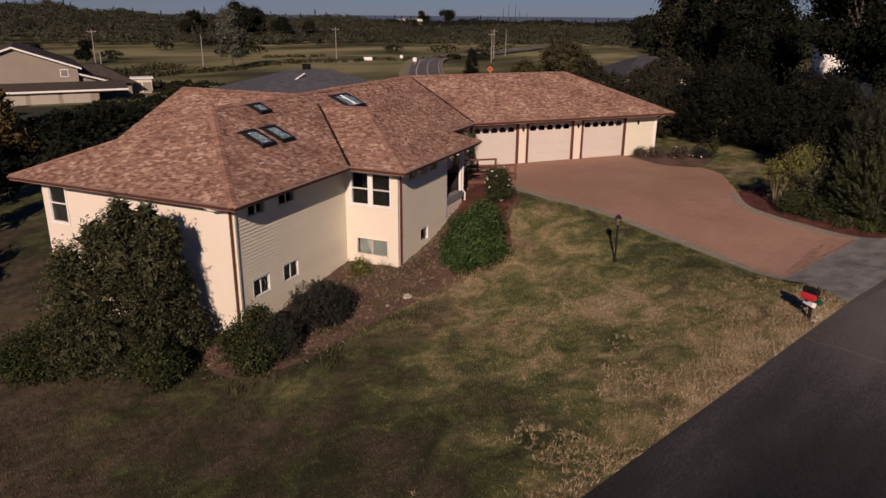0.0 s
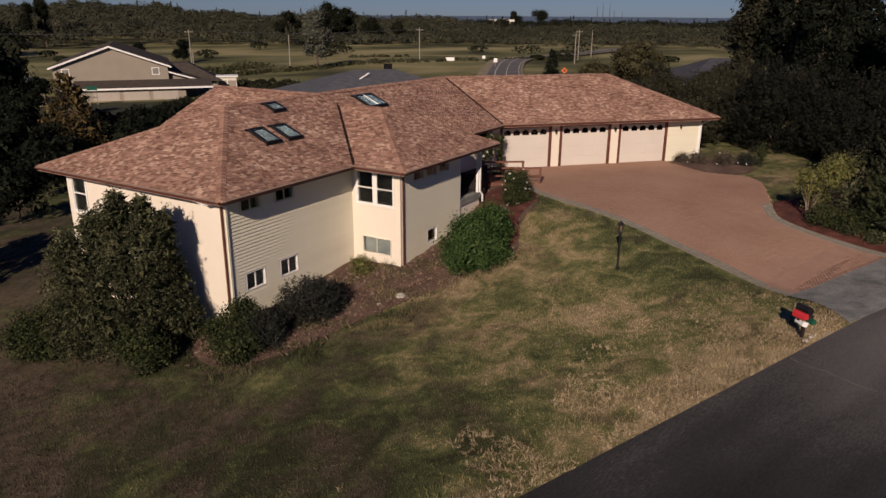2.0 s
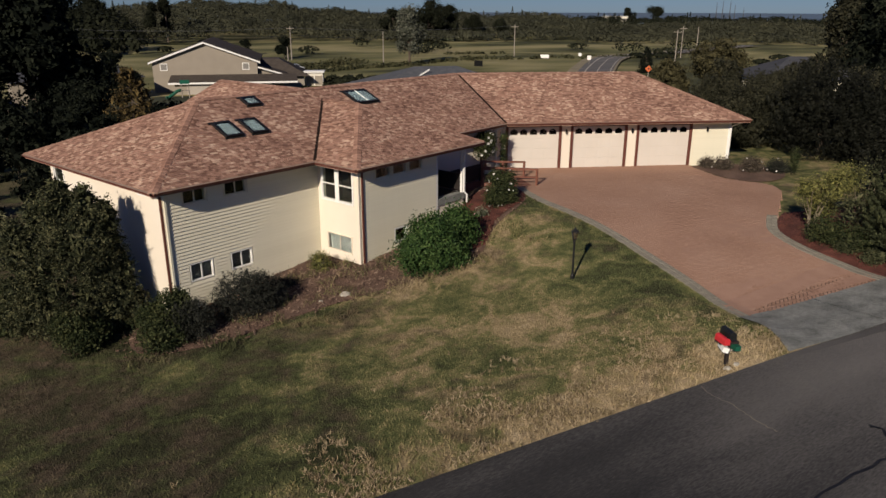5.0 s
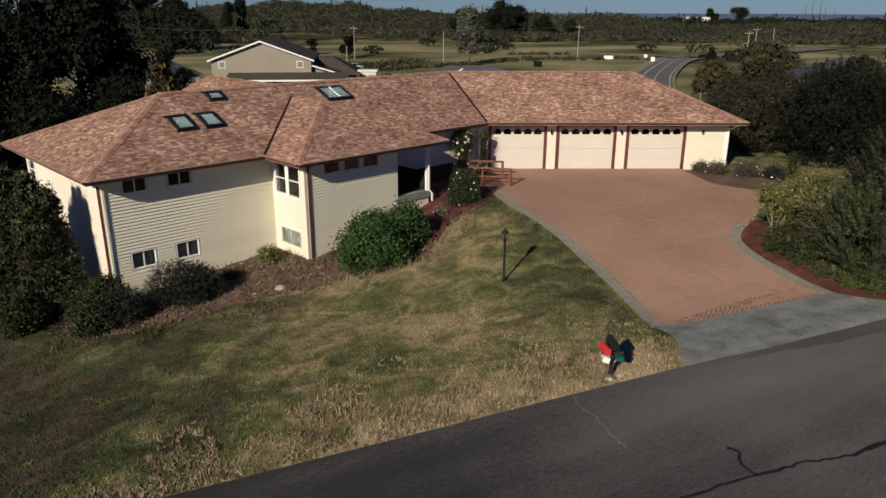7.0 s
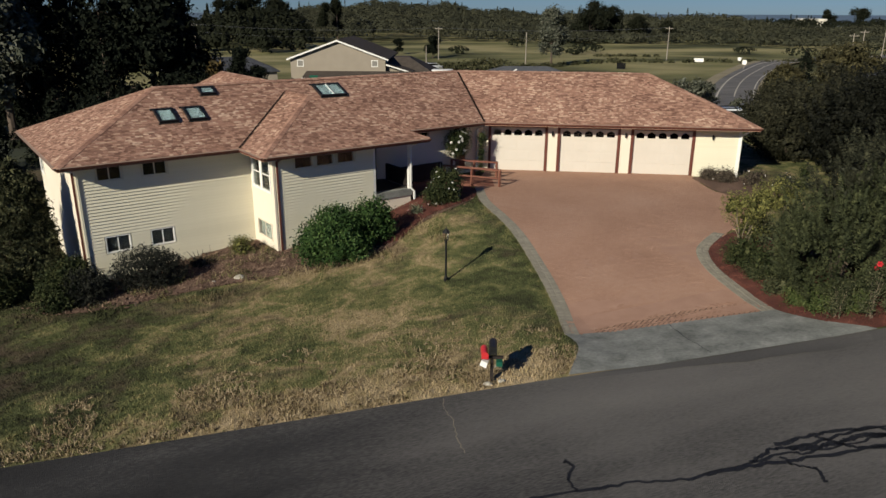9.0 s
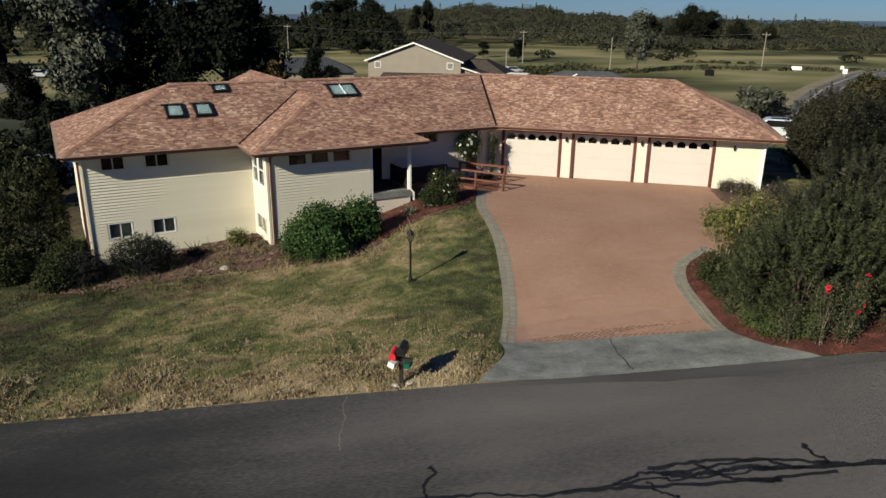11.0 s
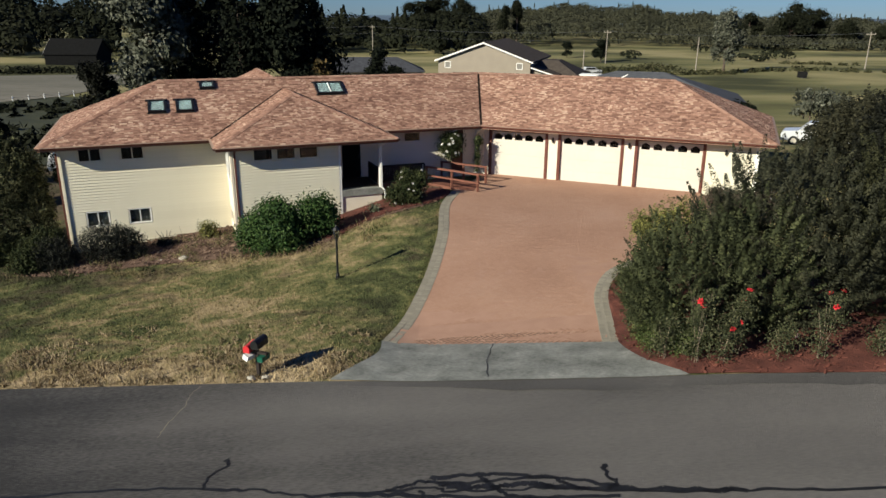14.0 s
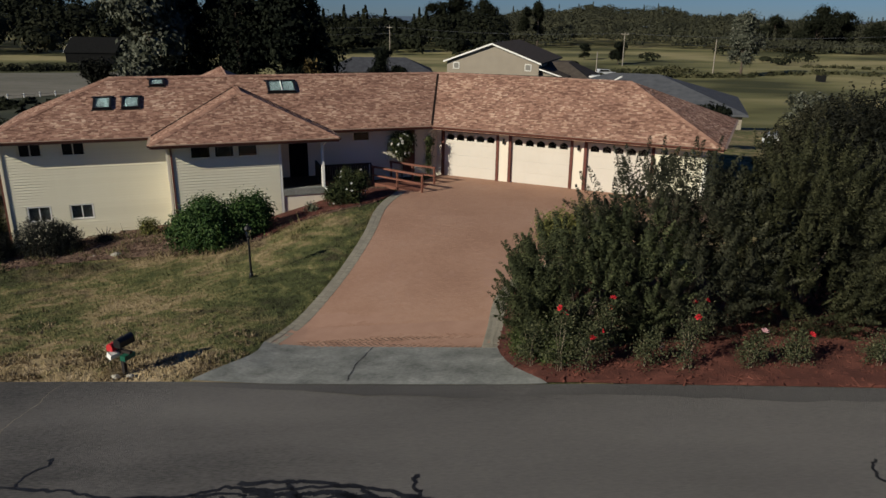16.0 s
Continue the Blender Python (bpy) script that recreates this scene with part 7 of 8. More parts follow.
# ---- far things ----
def gable_house(name, p, q, depth, wall_z, ridge_z, label, wall_mat, roof_mat, windows=(), over=0.6):
    """A house whose gable end runs from p to q in plan; its roof runs back by depth."""
    p, q = Vector((*p, 0)), Vector((*q, 0))
    d = (q - p)
    w = d.length
    ang = math.degrees(math.atan2(d.y, d.x))
    g = min(ground_z(p.x, p.y), ground_z(q.x, q.y)) - 0.3
    t = thing(name, label, "house", pose(p.x, p.y, g, 0, 0, ang))
    wz, rz = wall_z - g, ridge_z - g
    b = Build()
    n = 5
    prof = [(0, 0), (w, 0), (w, wz), (w / 2, rz), (0, wz)]
    for y in (0, depth):
        b.v += [(x, y, z) for x, z in prof]
    b.f += [(0, 1, 2, 3, 4), (9, 8, 7, 6, 5), (1, 6, 7, 2), (5, 0, 4, 9), (0, 5, 6, 1)]
    part("wall", b, M[wall_mat], t)
    r = Build()
    s = (rz - wz) / (w / 2)
    for e, k in ((-over, 1), (w + over, -1)):
        ez = wz - s * over
        r.hexa([(e, -over, ez), (w / 2, -over, rz), (w / 2, depth + over, rz), (e, depth + over, ez)], [(e, -over, ez + 0.25), (w / 2, -over, rz + 0.25), (w / 2, depth + over, rz + 0.25), (e, depth + over, ez + 0.25)])
    ro = part("roof", r, M[roof_mat], t)
    f = Build()
    for e in (-over, w + over):
        ez = wz - s * over
        f.hexa([(e, -over - 0.06, ez - 0.1), (w / 2, -over - 0.06, rz - 0.1), (w / 2, -over, rz - 0.1), (e, -over, ez - 0.1)], [(e, -over - 0.06, ez + 0.2), (w / 2, -over - 0.06, rz + 0.2), (w / 2, -over, rz + 0.2), (e, -over, ez + 0.2)])
    part("bargeboard", f, M["white"], ro, "white bargeboard")
    for x0, x1, z0, z1 in windows:
        wn2 = part("window", Build().box(x0 - 0.12, x1 + 0.12, -0.06, 0.0, z0 - 0.12, z1 + 0.12), M["white"], t, "white-framed window")
        part("pane", Build().box(x0, x1, -0.075, -0.06, z0, z1), M["shade"], wn2)
    return t


fh = gable_house("house", (27.8, 133.6), (45.0, 128.2), 22, -0.75, 2.5, "tan gabled house with white bargeboards beyond the garden", "tanwall", "brownroof", windows=((1.4, 2.4, 4.2, 5.2), (15.5, 16.5, 4.2, 5.2)))
low = Build().hexa([(18.2, 1, 0), (23, 1, 0), (23, 14, 0), (18.2, 14, 0)], [(18.2, 1, 4.3), (23, 1, 2.9), (23, 14, 2.9), (18.2, 14, 4.3)])
part("wing", low, M["tanwall"], fh)
part("wing_roof", Build().hexa([(18.1, 0.2, 4.4), (23.2, 0.2, 2.9), (23.2, 15, 2.9), (18.1, 15, 4.4)], [(18.1, 0.2, 4.7), (23.2, 0.2, 3.2), (23.2, 15, 3.2), (18.1, 15, 4.7)]), M["brownroof"], fh)
part("wing_fascia", Build().hexa([(18.1, 0.1, 4.35), (23.2, 0.1, 2.85), (23.2, 0.2, 2.85), (18.1, 0.2, 4.35)], [(18.1, 0.1, 4.6), (23.2, 0.1, 3.1), (23.2, 0.2, 3.1), (18.1, 0.2, 4.6)]), M["white"], fh)
part("front_roof", Build().hexa([(3, -5, 2.2), (25, -5, 2.2), (25, 0.0, 3.0), (3, 0.0, 3.0)], [(3, -5, 2.4), (25, -5, 2.4), (25, 0.0, 3.3), (3, 0.0, 3.3)]), M["brownroof"], fh)
part("rear_roof", Build().hexa([(18.2, 4, 2.6), (27.5, 4, 2.4), (27.5, 20, 2.4), (18.2, 20, 2.6)], [(18.2, 8.5, 5.4), (22, 9, 5.4), (22, 14, 5.4), (18.2, 14, 5.4)]), M["brownroof"], fh)
part("rear_wall", Build().box(18.2, 26.5, 5, 19, 0, 2.5), M["tanwall"], fh)
part("front_fascia", Build().box(3, 25, -5.1, -5, 2.1, 2.4), M["white"], fh)
part("front_wall", Build().box(4, 20.5, -4.4, -4.2, 0, 2.15), M["tanwall"], fh)
for i in range(3):
    part("garage_door", Build().box(6.0 + 4.6 * i, 10.0 + 4.6 * i, -4.46, -4.4, 0.2, 1.9), M["fardoor"], fh, "pale garage door")


def hip_house(name, x, y, ang, w, d, wall_h, rise, label, wall_mat, roof_mat, sink=0.0):
    g = ground_z(x, y) - sink
    t = thing(name, label, "house", pose(x, y, g, 0, 0, ang))
    part("wall", Build().box(-w / 2, w / 2, -d / 2, d / 2, -0.5, wall_h), M[wall_mat], t)
    o = 0.5
    r = Build()
    a = [(-w / 2 - o, -d / 2 - o, wall_h), (w / 2 + o, -d / 2 - o, wall_h), (w / 2 + o, d / 2 + o, wall_h), (-w / 2 - o, d / 2 + o, wall_h)]
    h = d / 2 + o
    e0, e1 = (-w / 2 - o + h, 0, wall_h + rise), (w / 2 + o - h, 0, wall_h + rise)
    r.v = [(p[0], p[1], p[2] - 0.18) for p in a] + a + [e0, e1]
    r.f = [(3, 2, 1, 0), (0, 1, 5, 4), (1, 2, 6, 5), (2, 3, 7, 6), (3, 0, 4, 7), (4, 5, 9, 8), (5, 6, 9), (6, 7, 8, 9), (7, 4, 8)]
    part("roof", r, M[roof_mat], t)
    return t


gz0 = ground_z(48, 68)
nb_house = hip_house("house", 48.8, 68.8, -17, 21, 16, -0.6 - gz0, 2.8, "neighbouring house with a grey hip roof", "tanwall", "greyroof")
part("vent_pipe", Build().tube([(-3, -2.5, -0.6 - gz0 + 1.6), (-1.2, -2.2, -0.6 - gz0 + 2.6)], [0.08, 0.08], 6), M["white"], nb_house, "pale roof vent pipe")
hip_house("house", 75.5, 41.5, -30, 9, 7, 2.4, 1.8, "white house with a dark roof half hidden among trees", "soffit", "slate")
hip_house("house", 115, 32, -62, 7.5, 6, 4.2, 1.8, "tall white house beyond the eastern trees", "white", "greyroof")
hip_house("house", 82, 16.5, -40, 10, 9, 2.6, 2.0, "white house beyond the eastern shrubs", "white", "greyroof")
gable_house("barn", (-77, 199.5), (-77, 190), 13.8, -3.3, 0.3, "dark farm building with a pale end wall beyond the western yard", "dark", "dark", over=0.3)
hip_house("house", 4.0, 88.0, -10, 6, 5, 3.3, 1.7, "pale house glimpsed behind the tall trees", "soffit", "greyroof")
hip_house("house", 15, 130, 4, 19, 9, 3.6, 2.3, "grey-roofed house behind the russet conifer", "tanwall", "slate")
sg = ground_z(57.6, 133.0)
shed = thing("shed", "small pale garden shed with a flat white roof", "shed", pose(57.6, 133.0, sg, 0, 0, -24))
part("wall", Build().box(-1.7, 1.7, -1.4, 1.4, -0.3, 2.5), M["soffit"], shed)
part("roof", Build().box(-2.0, 2.0, -1.7, 1.7, 2.5, 2.75), M["white"], shed, "flat white roof")
for k in (-0.85, 0.85):
    part("door", Build().box(k - 0.72, k + 0.72, -1.46, -1.4, 0.1, 1.9), M["tanwall"], shed, "tan door leaf")
    part("trim_board", Build().box(k - 0.78, k - 0.72, -1.5, -1.4, 0.0, 2.4), M["white"], shed)

hip_house("hall", 688, 730, -42, 34, 14, 7.5, 0.6, "long white building on the horizon", "soffit", "white", sink=-1.5)
tree("broadleaf_tree", 723, 696, "large round dark tree on the horizon", 24, "broad", 345, M["lf_wood"], spread=1.5)
tree("broadleaf_tree", 702, 717, "dark leafy tree on the horizon", 22, "broad", 346, M["lf_wood"], spread=1.2)


for i, (x, y, top) in enumerate(((697, 576, 17), (701, 571, 21), (706, 565, 20), (709, 561, 14), (715, 554, 11))):
    g = ground_z(x, y)
    mast = thing("mast", "thin tapering steel mast on the horizon", "mast", pose(x, y, g), "masts on the horizon")
    part("pole", Build().lathe([(0.6, 0), (0.35, (top - g) * 0.6), (0.12, top - g)], 6), M["greyroof"], mast)
    part("spreader", Build().box(-1.6, 1.6, -0.12, 0.12, (top - g) * 0.8, (top - g) * 0.8 + 0.25), M["greyroof"], mast)


def pole(x, y, h, label, arm=True, wires=None):
    t = thing("utility_pole", label, "utility pole", pose(x, y, ground_z(x, y) - 0.1, 0, 0, -30), "utility poles")
    part("pole", Build().lathe([(0.17, 0), (0.11, h)], 8), M["timber"], t)
    if arm:
        part("cross_arm", Build().box(-1.1, 1.1, -0.06, 0.06, h - 0.7, h - 0.55), M["timber"], t)
        for k in (-1.0, 0.0, 1.0):
            part("insulator", Build().lathe([(0.05, 0), (0.07, 0.06), (0.03, 0.14)], 6, (k, 0, h - 0.55)), M["stone"], t)


for x, y, h, a in ((141.3, 183.2, 10, True), (172, 146.5, 9, True), (189, 160, 9.5, True), (205, 168, 9, False), (62, 162, 6, False), (95.3, 180.6, 8.5, False), (7.4, 235, 10, True), (77.9, 207, 9.5, True), (-72, 262, 10, True)):
    pole(x, y, h, "weathered wooden utility pole beside the fields", a)



def wires(p, q, sag):
    """Two cables hung between pole tops."""
    line = thing("power_line", "thin dark power cables hung between utility poles", "power line", pose(p[0], p[1], ground_z(p[0], p[1]) + p[2]), "power lines")
    a, b = Vector((0, 0, 0)), Vector((q[0] - p[0], q[1] - p[1], ground_z(q[0], q[1]) + q[2] - ground_z(p[0], p[1]) - p[2]))
    for k, dz in ((-1.0, -0.4), (1.0, -0.4), (0.0, -2.6)):
        pts = []
        for i in range(15):
            f = i / 14
            c = a.lerp(b, f)
            pts.append((c.x + k * 0.5, c.y + k * 0.8, c.z + dz - sag * 4 * f * (1 - f)))
        part("cable", Build().tube(pts, [0.016] * 15, 4), M["greyroof"], line)


wires((-72, 262, 10), (7.4, 235, 10), 1.2)
wires((7.4, 235, 10), (77.9, 207, 9.5), 1.2)
wires((77.9, 207, 9.5), (141.3, 183.2, 10), 1.0)

# The western trees' shade is put into the pasture's dark green.
M["pasture"] = material("shaded_pasture_and_scrub", [(0.3, (0.014, 0.017, 0.008)), (0.5, (0.03, 0.034, 0.015)), (0.7, (0.058, 0.058, 0.028))], scale=0.15, fine=2.5, rough=1, bump=0.4, bump_scale=6)
sheet("pasture", [(-75, 96), (-70, 96.6), (-44, 101.6), (-35, 113), (-28, 112), (-10, 96), (-3, 74), (1, 50), (-14, 40), (-45, 44), (-80, 62)], 0.12, M["pasture"], 6.0, "rough pasture below the western yard, dark with painted tree shade", "pasture")
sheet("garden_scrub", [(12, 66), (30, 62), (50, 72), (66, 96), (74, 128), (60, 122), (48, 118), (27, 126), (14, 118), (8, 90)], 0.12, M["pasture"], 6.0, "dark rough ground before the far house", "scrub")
sheet("gravel_yard", [(-115, 138), (-110, 112), (-70, 97), (-44, 102), (-36, 114), (-34, 138), (-42, 160), (-73, 152)], 0.1, M["yard"], 8.0, "pale gravel yard beyond the western trees", "yard")

# far road that bends round the field, with verge and signs
FAR = smooth_line([(76, 68), (88, 83.5), (103.5, 103), (120, 122), (139.5, 142), (160, 161), (178, 172), (215, 182), (260, 190)], 8)
fr_l, fr_r = inset(FAR, 4.0, 1), inset(FAR, 4.0, -1)
road_b, verge_b, line_b = Build(), Build(), Build()


v_l, v_r = inset(FAR, 6.4, 1), inset(FAR, 4.6, -1)
for i in range(len(FAR) - 1):
    road_b.poly([(*p, far_z(p) + 0.55) for p in (fr_r[i], fr_r[i + 1], fr_l[i + 1], fr_l[i])])
    verge_b.poly([(*p, far_z(p) + 0.5) for p in (v_r[i], v_r[i + 1], v_l[i + 1], v_l[i])])
    for off, wide in ((2.4, 0.3), (-0.4, 0.22), (-3.4, 0.2)):
        a, c = inset(FAR, off, 1), inset(FAR, off - wide, 1)
        line_b.poly([(*p, far_z(p) + 0.57) for p in (c[i], c[i + 1], a[i + 1], a[i])])
fr = solid("road_far", road_b, M["asphalt"], "distant asphalt road bending past the field", "road", "", "structure")
solid("verge_far", verge_b, M["verge"], "pale straw verge of the distant road", "verge", "", "structure")
part("edge_line", line_b, M["stone"], fr, "worn pale road lines")


def sign(x, y, h, w, hh, mat, label):
    t = thing("road_sign", label, "road sign", pose(x, y, ground_z(x, y), 0, 0, -40))
    part("post", Build().box(-0.06, 0.06, -0.05, 0.05, 0, h), M["timber"], t)
    part("panel", Build().box(-w / 2, w / 2, -0.08, -0.05, h - hh, h), M[mat], t)


sign(144.5, 172, 1.5, 2.6, 1.0, "white", "white roadside board beside the far road")
sign(156.8, 170.4, 1.7, 0.9, 0.9, "white", "white road sign by the far bend")
sign(139.5, 146.3, 2.7, 1.0, 1.1, "white", "white road sign by the far bend")
wz = ground_z(96.6, 82.6)
ws2 = thing("warning_sign", "orange diamond warning sign on a post beside the far road", "road sign", pose(96.6, 82.6, wz, 0, 0, -42))
part("post", Build().box(-0.05, 0.05, -0.04, 0.04, 0, -0.6 - wz), M["timber"], ws2)
dia = pose(0, -0.06, -0.85 - wz, 0, 45, 0)
part("panel", Build().box(-0.38, 0.38, -0.015, 0.015, -0.38, 0.38, dia), M["orange"], ws2)
part("symbol", Build().box(-0.15, 0.15, -0.03, -0.016, -0.15, 0.15, dia), M["black"], ws2, "dark symbol")
sign(112, 158, 1.6, 2.2, 1.4, "dark", "dark board in the field")


def car(x, y, turn, label, z=None):
    t = thing("car", label, "car", pose(x, y, ground_z(x, y) if z is None else z, 0, 0, turn))
    prof = [(-2.3, 0.35), (2.3, 0.35), (2.35, 0.8), (2.2, 1.0), (1.2, 1.1), (0.6, 1.65), (-1.7, 1.7), (-2.25, 1.1), (-2.35, 0.7)]
    b = Build()
    n = len(prof)
    for yy, k in ((-0.9, 1), (0.9, 1)):
        b.v += [(px, yy * (0.86 if pz > 1.2 else 1), pz) for px, pz in prof]
    for i in range(n):
        j = (i + 1) % n
        b.f.append((i, j, n + j, n + i))
    b.f += [tuple(range(n - 1, -1, -1)), tuple(range(n, 2 * n))]
    part("body", b, M["carwhite"], t)
    for s in (-1, 1):
        part("side_glass", Build().hexa([(-1.85, s * 0.86, 1.12), (0.95, s * 0.86, 1.12), (0.95, s * 0.9, 1.12), (-1.85, s * 0.9, 1.12)], [(-1.6, s * 0.79, 1.58), (0.5, s * 0.79, 1.58), (0.5, s * 0.82, 1.58), (-1.6, s * 0.82, 1.58)]), M["dark"], t, "dark side windows")
    for s in (-1, 1):
        part("roof_rail", Build().box(-1.4, 0.3, s * 0.625 - 0.025, s * 0.625 + 0.025, 1.7, 1.78), M["black"], t)
    for px in (-1.45, 1.45):
        for s in (-1, 1):
            w = part("wheel", Build().tube([(px, s * 0.72, 0.35), (px, s * 0.93, 0.35)], [0.35, 0.35], 14), M["rubber"], t)
            part("rim", Build().tube([(px, s * 0.9, 0.35), (px, s * 0.945, 0.35)], [0.2, 0.2], 10), M["stone"], w)


car(54.0, 40.9, 150, "white estate car parked beyond the garage")
car(65.2, 167.4, 10, "white pick-up parked beyond the far house")
car(37.2, 322, 8, "white camper parked at the edge of the far field")

car(0.8, 42.2, 25, "white car parked in the trees west of the house")
car(-39.4, 156, 5, "white car parked at the far side of the yard")

fz = ground_z(-37, 110)
yard_fence = thing("rope_fence", "low rope fence on white posts along the gravel yard", "fence", pose(-41.5, 104.5, fz))
rope = []
for i in range(6):
    x, y = i * 1.45, i * 2.05
    part("post", Build().lathe([(0.09, 0), (0.09, 0.85), (0.05, 0.92)], 8, (x, y, 0)), M["white"], yard_fence, "white post")
    rope += [(x, y, 0.75), (x + 0.72, y + 1.02, 0.5)]
part("rope", Build().tube(rope[:-1], [0.035] * (len(rope) - 1), 5), M["timber"], yard_fence)

pz0 = ground_z(30.8, 121.9)
play = thing("playset", "garden playset with a green slide before the far house", "playset", pose(30.8, 121.9, pz0, 0, 0, -15) @ Matrix.Scale(0.82, 4))
for a in (-0.7, 0.7):
    for c in (-0.7, 0.7):
        part("post", Build().box(a - 0.05, a + 0.05, c - 0.05, c + 0.05, 0, 3.0), M["timber"], play)
part("deck", Build().box(-0.8, 0.8, -0.8, 0.8, 1.5, 1.6), M["timber"], play)
part("canopy", Build().hexa([(-0.9, -0.9, 3.0), (0.9, -0.9, 3.0), (0.9, 0.9, 3.0), (-0.9, 0.9, 3.0)], [(-0.9, -0.05, 3.7), (0.9, -0.05, 3.7), (0.9, 0.05, 3.7), (-0.9, 0.05, 3.7)]), M["green"], play, "green canopy")
part("slide", Build().tube([(-0.8, 0, 1.7), (-1.6, 0, 1.5), (-2.4, -0.3, 0.9), (-3.2, -0.5, 0.4), (-3.8, -0.6, 0.3)], [0.32] * 5, 8), M["green"], play, "green tube slide", smooth=True)

solid("sea", Build().box(-4400, 4400, 900, 4480, -42, -12.0), M["water"], "blue-grey sea on the horizon", "sea", "", "structure")

# ---- grass ----
grng = np.random.default_rng(5)
n = 150000
px, py = grng.uniform(-4, 32.5, n), grng.uniform(4.0, 22, n)
dd = py - road_edge(px)
keep = (dd > 0.02) & ~inside(px, py, DRIVE) & ~inside(px, py, APRON) & ~inside(px, py, [tuple(p) for p in BED_W]) & ~inside(px, py, BED_E) & (px < 27)
px, py = px[keep], py[keep]
# tufts that lean over the drive's kerb
kl = np.array(LEFT)
pick = grng.integers(0, len(kl) - 1, 7000)
ff = grng.random((7000, 1))
kp = kl[pick] * (1 - ff) + kl[pick + 1] * ff + np.stack([-np.abs(grng.normal(0, 0.12, 7000)) + 0.06, np.zeros(7000)], -1)
px, py = np.concatenate([px, kp[:, 0]]), np.concatenate([py, kp[:, 1]])
n = len(px)
pz = land(px, py)
ax = grng.normal(size=(n, 3)) * 0.45 + np.array([0, 0, 1.0])
ax /= np.linalg.norm(ax, axis=1, keepdims=True)
tall = np.where(py - road_edge(px) < 1.6, 1.6, 1.0)[:, None] * grng.uniform(0.03, 0.085, (n, 1))
side = np.cross(ax, grng.normal(size=(n, 3)))
side /= np.linalg.norm(side, axis=1, keepdims=True)
c = np.stack([px, py, pz - 0.005], -1)
wd = grng.uniform(0.008, 0.02, (n, 1))
v = np.stack([c - side * wd, c + side * wd, c + ax * tall + side * wd * 0.2, c + ax * tall - side * wd * 0.2], 1).reshape(-1, 3)
tagged(new("grass", quick_mesh("grass", v, np.arange(4 * n).reshape(-1, 4), M["blade"])), "short lawn grass, green with dry straw patches", "grass", "", "stuff")

# tufts of dead straw, thickest along the road
M["straw"] = leaf_material("dead_straw", [(0.25, (0.1, 0.074, 0.042)), (0.5, (0.24, 0.185, 0.11)), (0.8, (0.42, 0.335, 0.215))], rough=0.9, scale=1.2, island=0.6)
k = 5200
tx = grng.uniform(-3, 24.6, k)
ty = road_edge(tx) + 0.06 + np.abs(grng.normal(0, 1.9, k))
spot = np.array([noise.noise(Vector((a * 0.55, c * 0.9, 7.0))) for a, c in zip(tx, ty)])
keep = (spot > -0.12 + 0.07 * (ty - road_edge(tx)) + 0.07 * np.clip(15.0 - tx, 0, 10) * np.clip(ty - road_edge(tx) - 0.7, 0, 1)) & (ty < 17.0) & ~inside(tx, ty, DRIVE) & ~inside(tx, ty, APRON)
tx, ty = tx[keep], ty[keep]
per = 11
cx0, cy0 = np.repeat(tx, per) + grng.normal(0, 0.03, len(tx) * per), np.repeat(ty, per) + grng.normal(0, 0.03, len(tx) * per)
n = len(cx0)
ax = grng.normal(size=(n, 3)) * 0.75 + np.array([0, 0, 0.9])
ax /= np.linalg.norm(ax, axis=1, keepdims=True)
side = np.cross(ax, grng.normal(size=(n, 3)))
side /= np.linalg.norm(side, axis=1, keepdims=True)
c = np.stack([cx0, cy0, land(cx0, cy0)], -1)
tall, wd = grng.uniform(0.05, 0.15, (n, 1)), grng.uniform(0.006, 0.014, (n, 1))
v = np.stack([c - side * wd, c + side * wd, c + ax * tall + side * wd * 0.3, c + ax * tall - side * wd * 0.3], 1).reshape(-1, 3)
tagged(new("straw_tufts", quick_mesh("straw_tufts", v, np.arange(4 * n).reshape(-1, 4), M["straw"])), "dead straw tufts along the lawn's edge by the road", "grass", "", "stuff")

# loose bark, litter and dry tufts on the beds
mr2 = random.Random(31)


def litter(name, poly, cnt, mat, label, skip=None, grow=0.0):
    b = Build()
    poly = [tuple(p) for p in poly]
    xs, ys = [p[0] for p in poly], [p[1] for p in poly]
    made = 0
    while made < cnt:
        x, y = mr2.uniform(min(xs), max(xs)), mr2.uniform(min(ys), max(ys))
        if not bool(inside(np.array([x]), np.array([y]), poly)[0]) or (skip and bool(inside(np.array([x]), np.array([y]), skip)[0])):
            continue
        x, y = x + mr2.gauss(0, grow), y + mr2.gauss(0, grow)
        s = mr2.uniform(0.015, 0.05)
        m = pose(x, y, ground_z(x, y) + 0.07, mr2.uniform(-40, 40), mr2.uniform(-40, 40), mr2.uniform(0, 180))
        b.box(-s * 1.6, s * 1.6, -s * 0.6, s * 0.6, -0.008, 0.008, m)
        made += 1
    solid(name, b, mat, label, "mulch", "", "stuff")


litter("bark_chips", BED_E, 3600, M["mulch"], "loose red bark chips under the roadside shrubs")
litter("bark_chips", BED_P, 1300, M["mulch"], "loose red bark chips by the porch")
litter("dry_litter", BED_W, 3600, M["soilchip"], "dry leaf litter and bark on the bare bed", [tuple(p) for p in BED_P], 0.25)
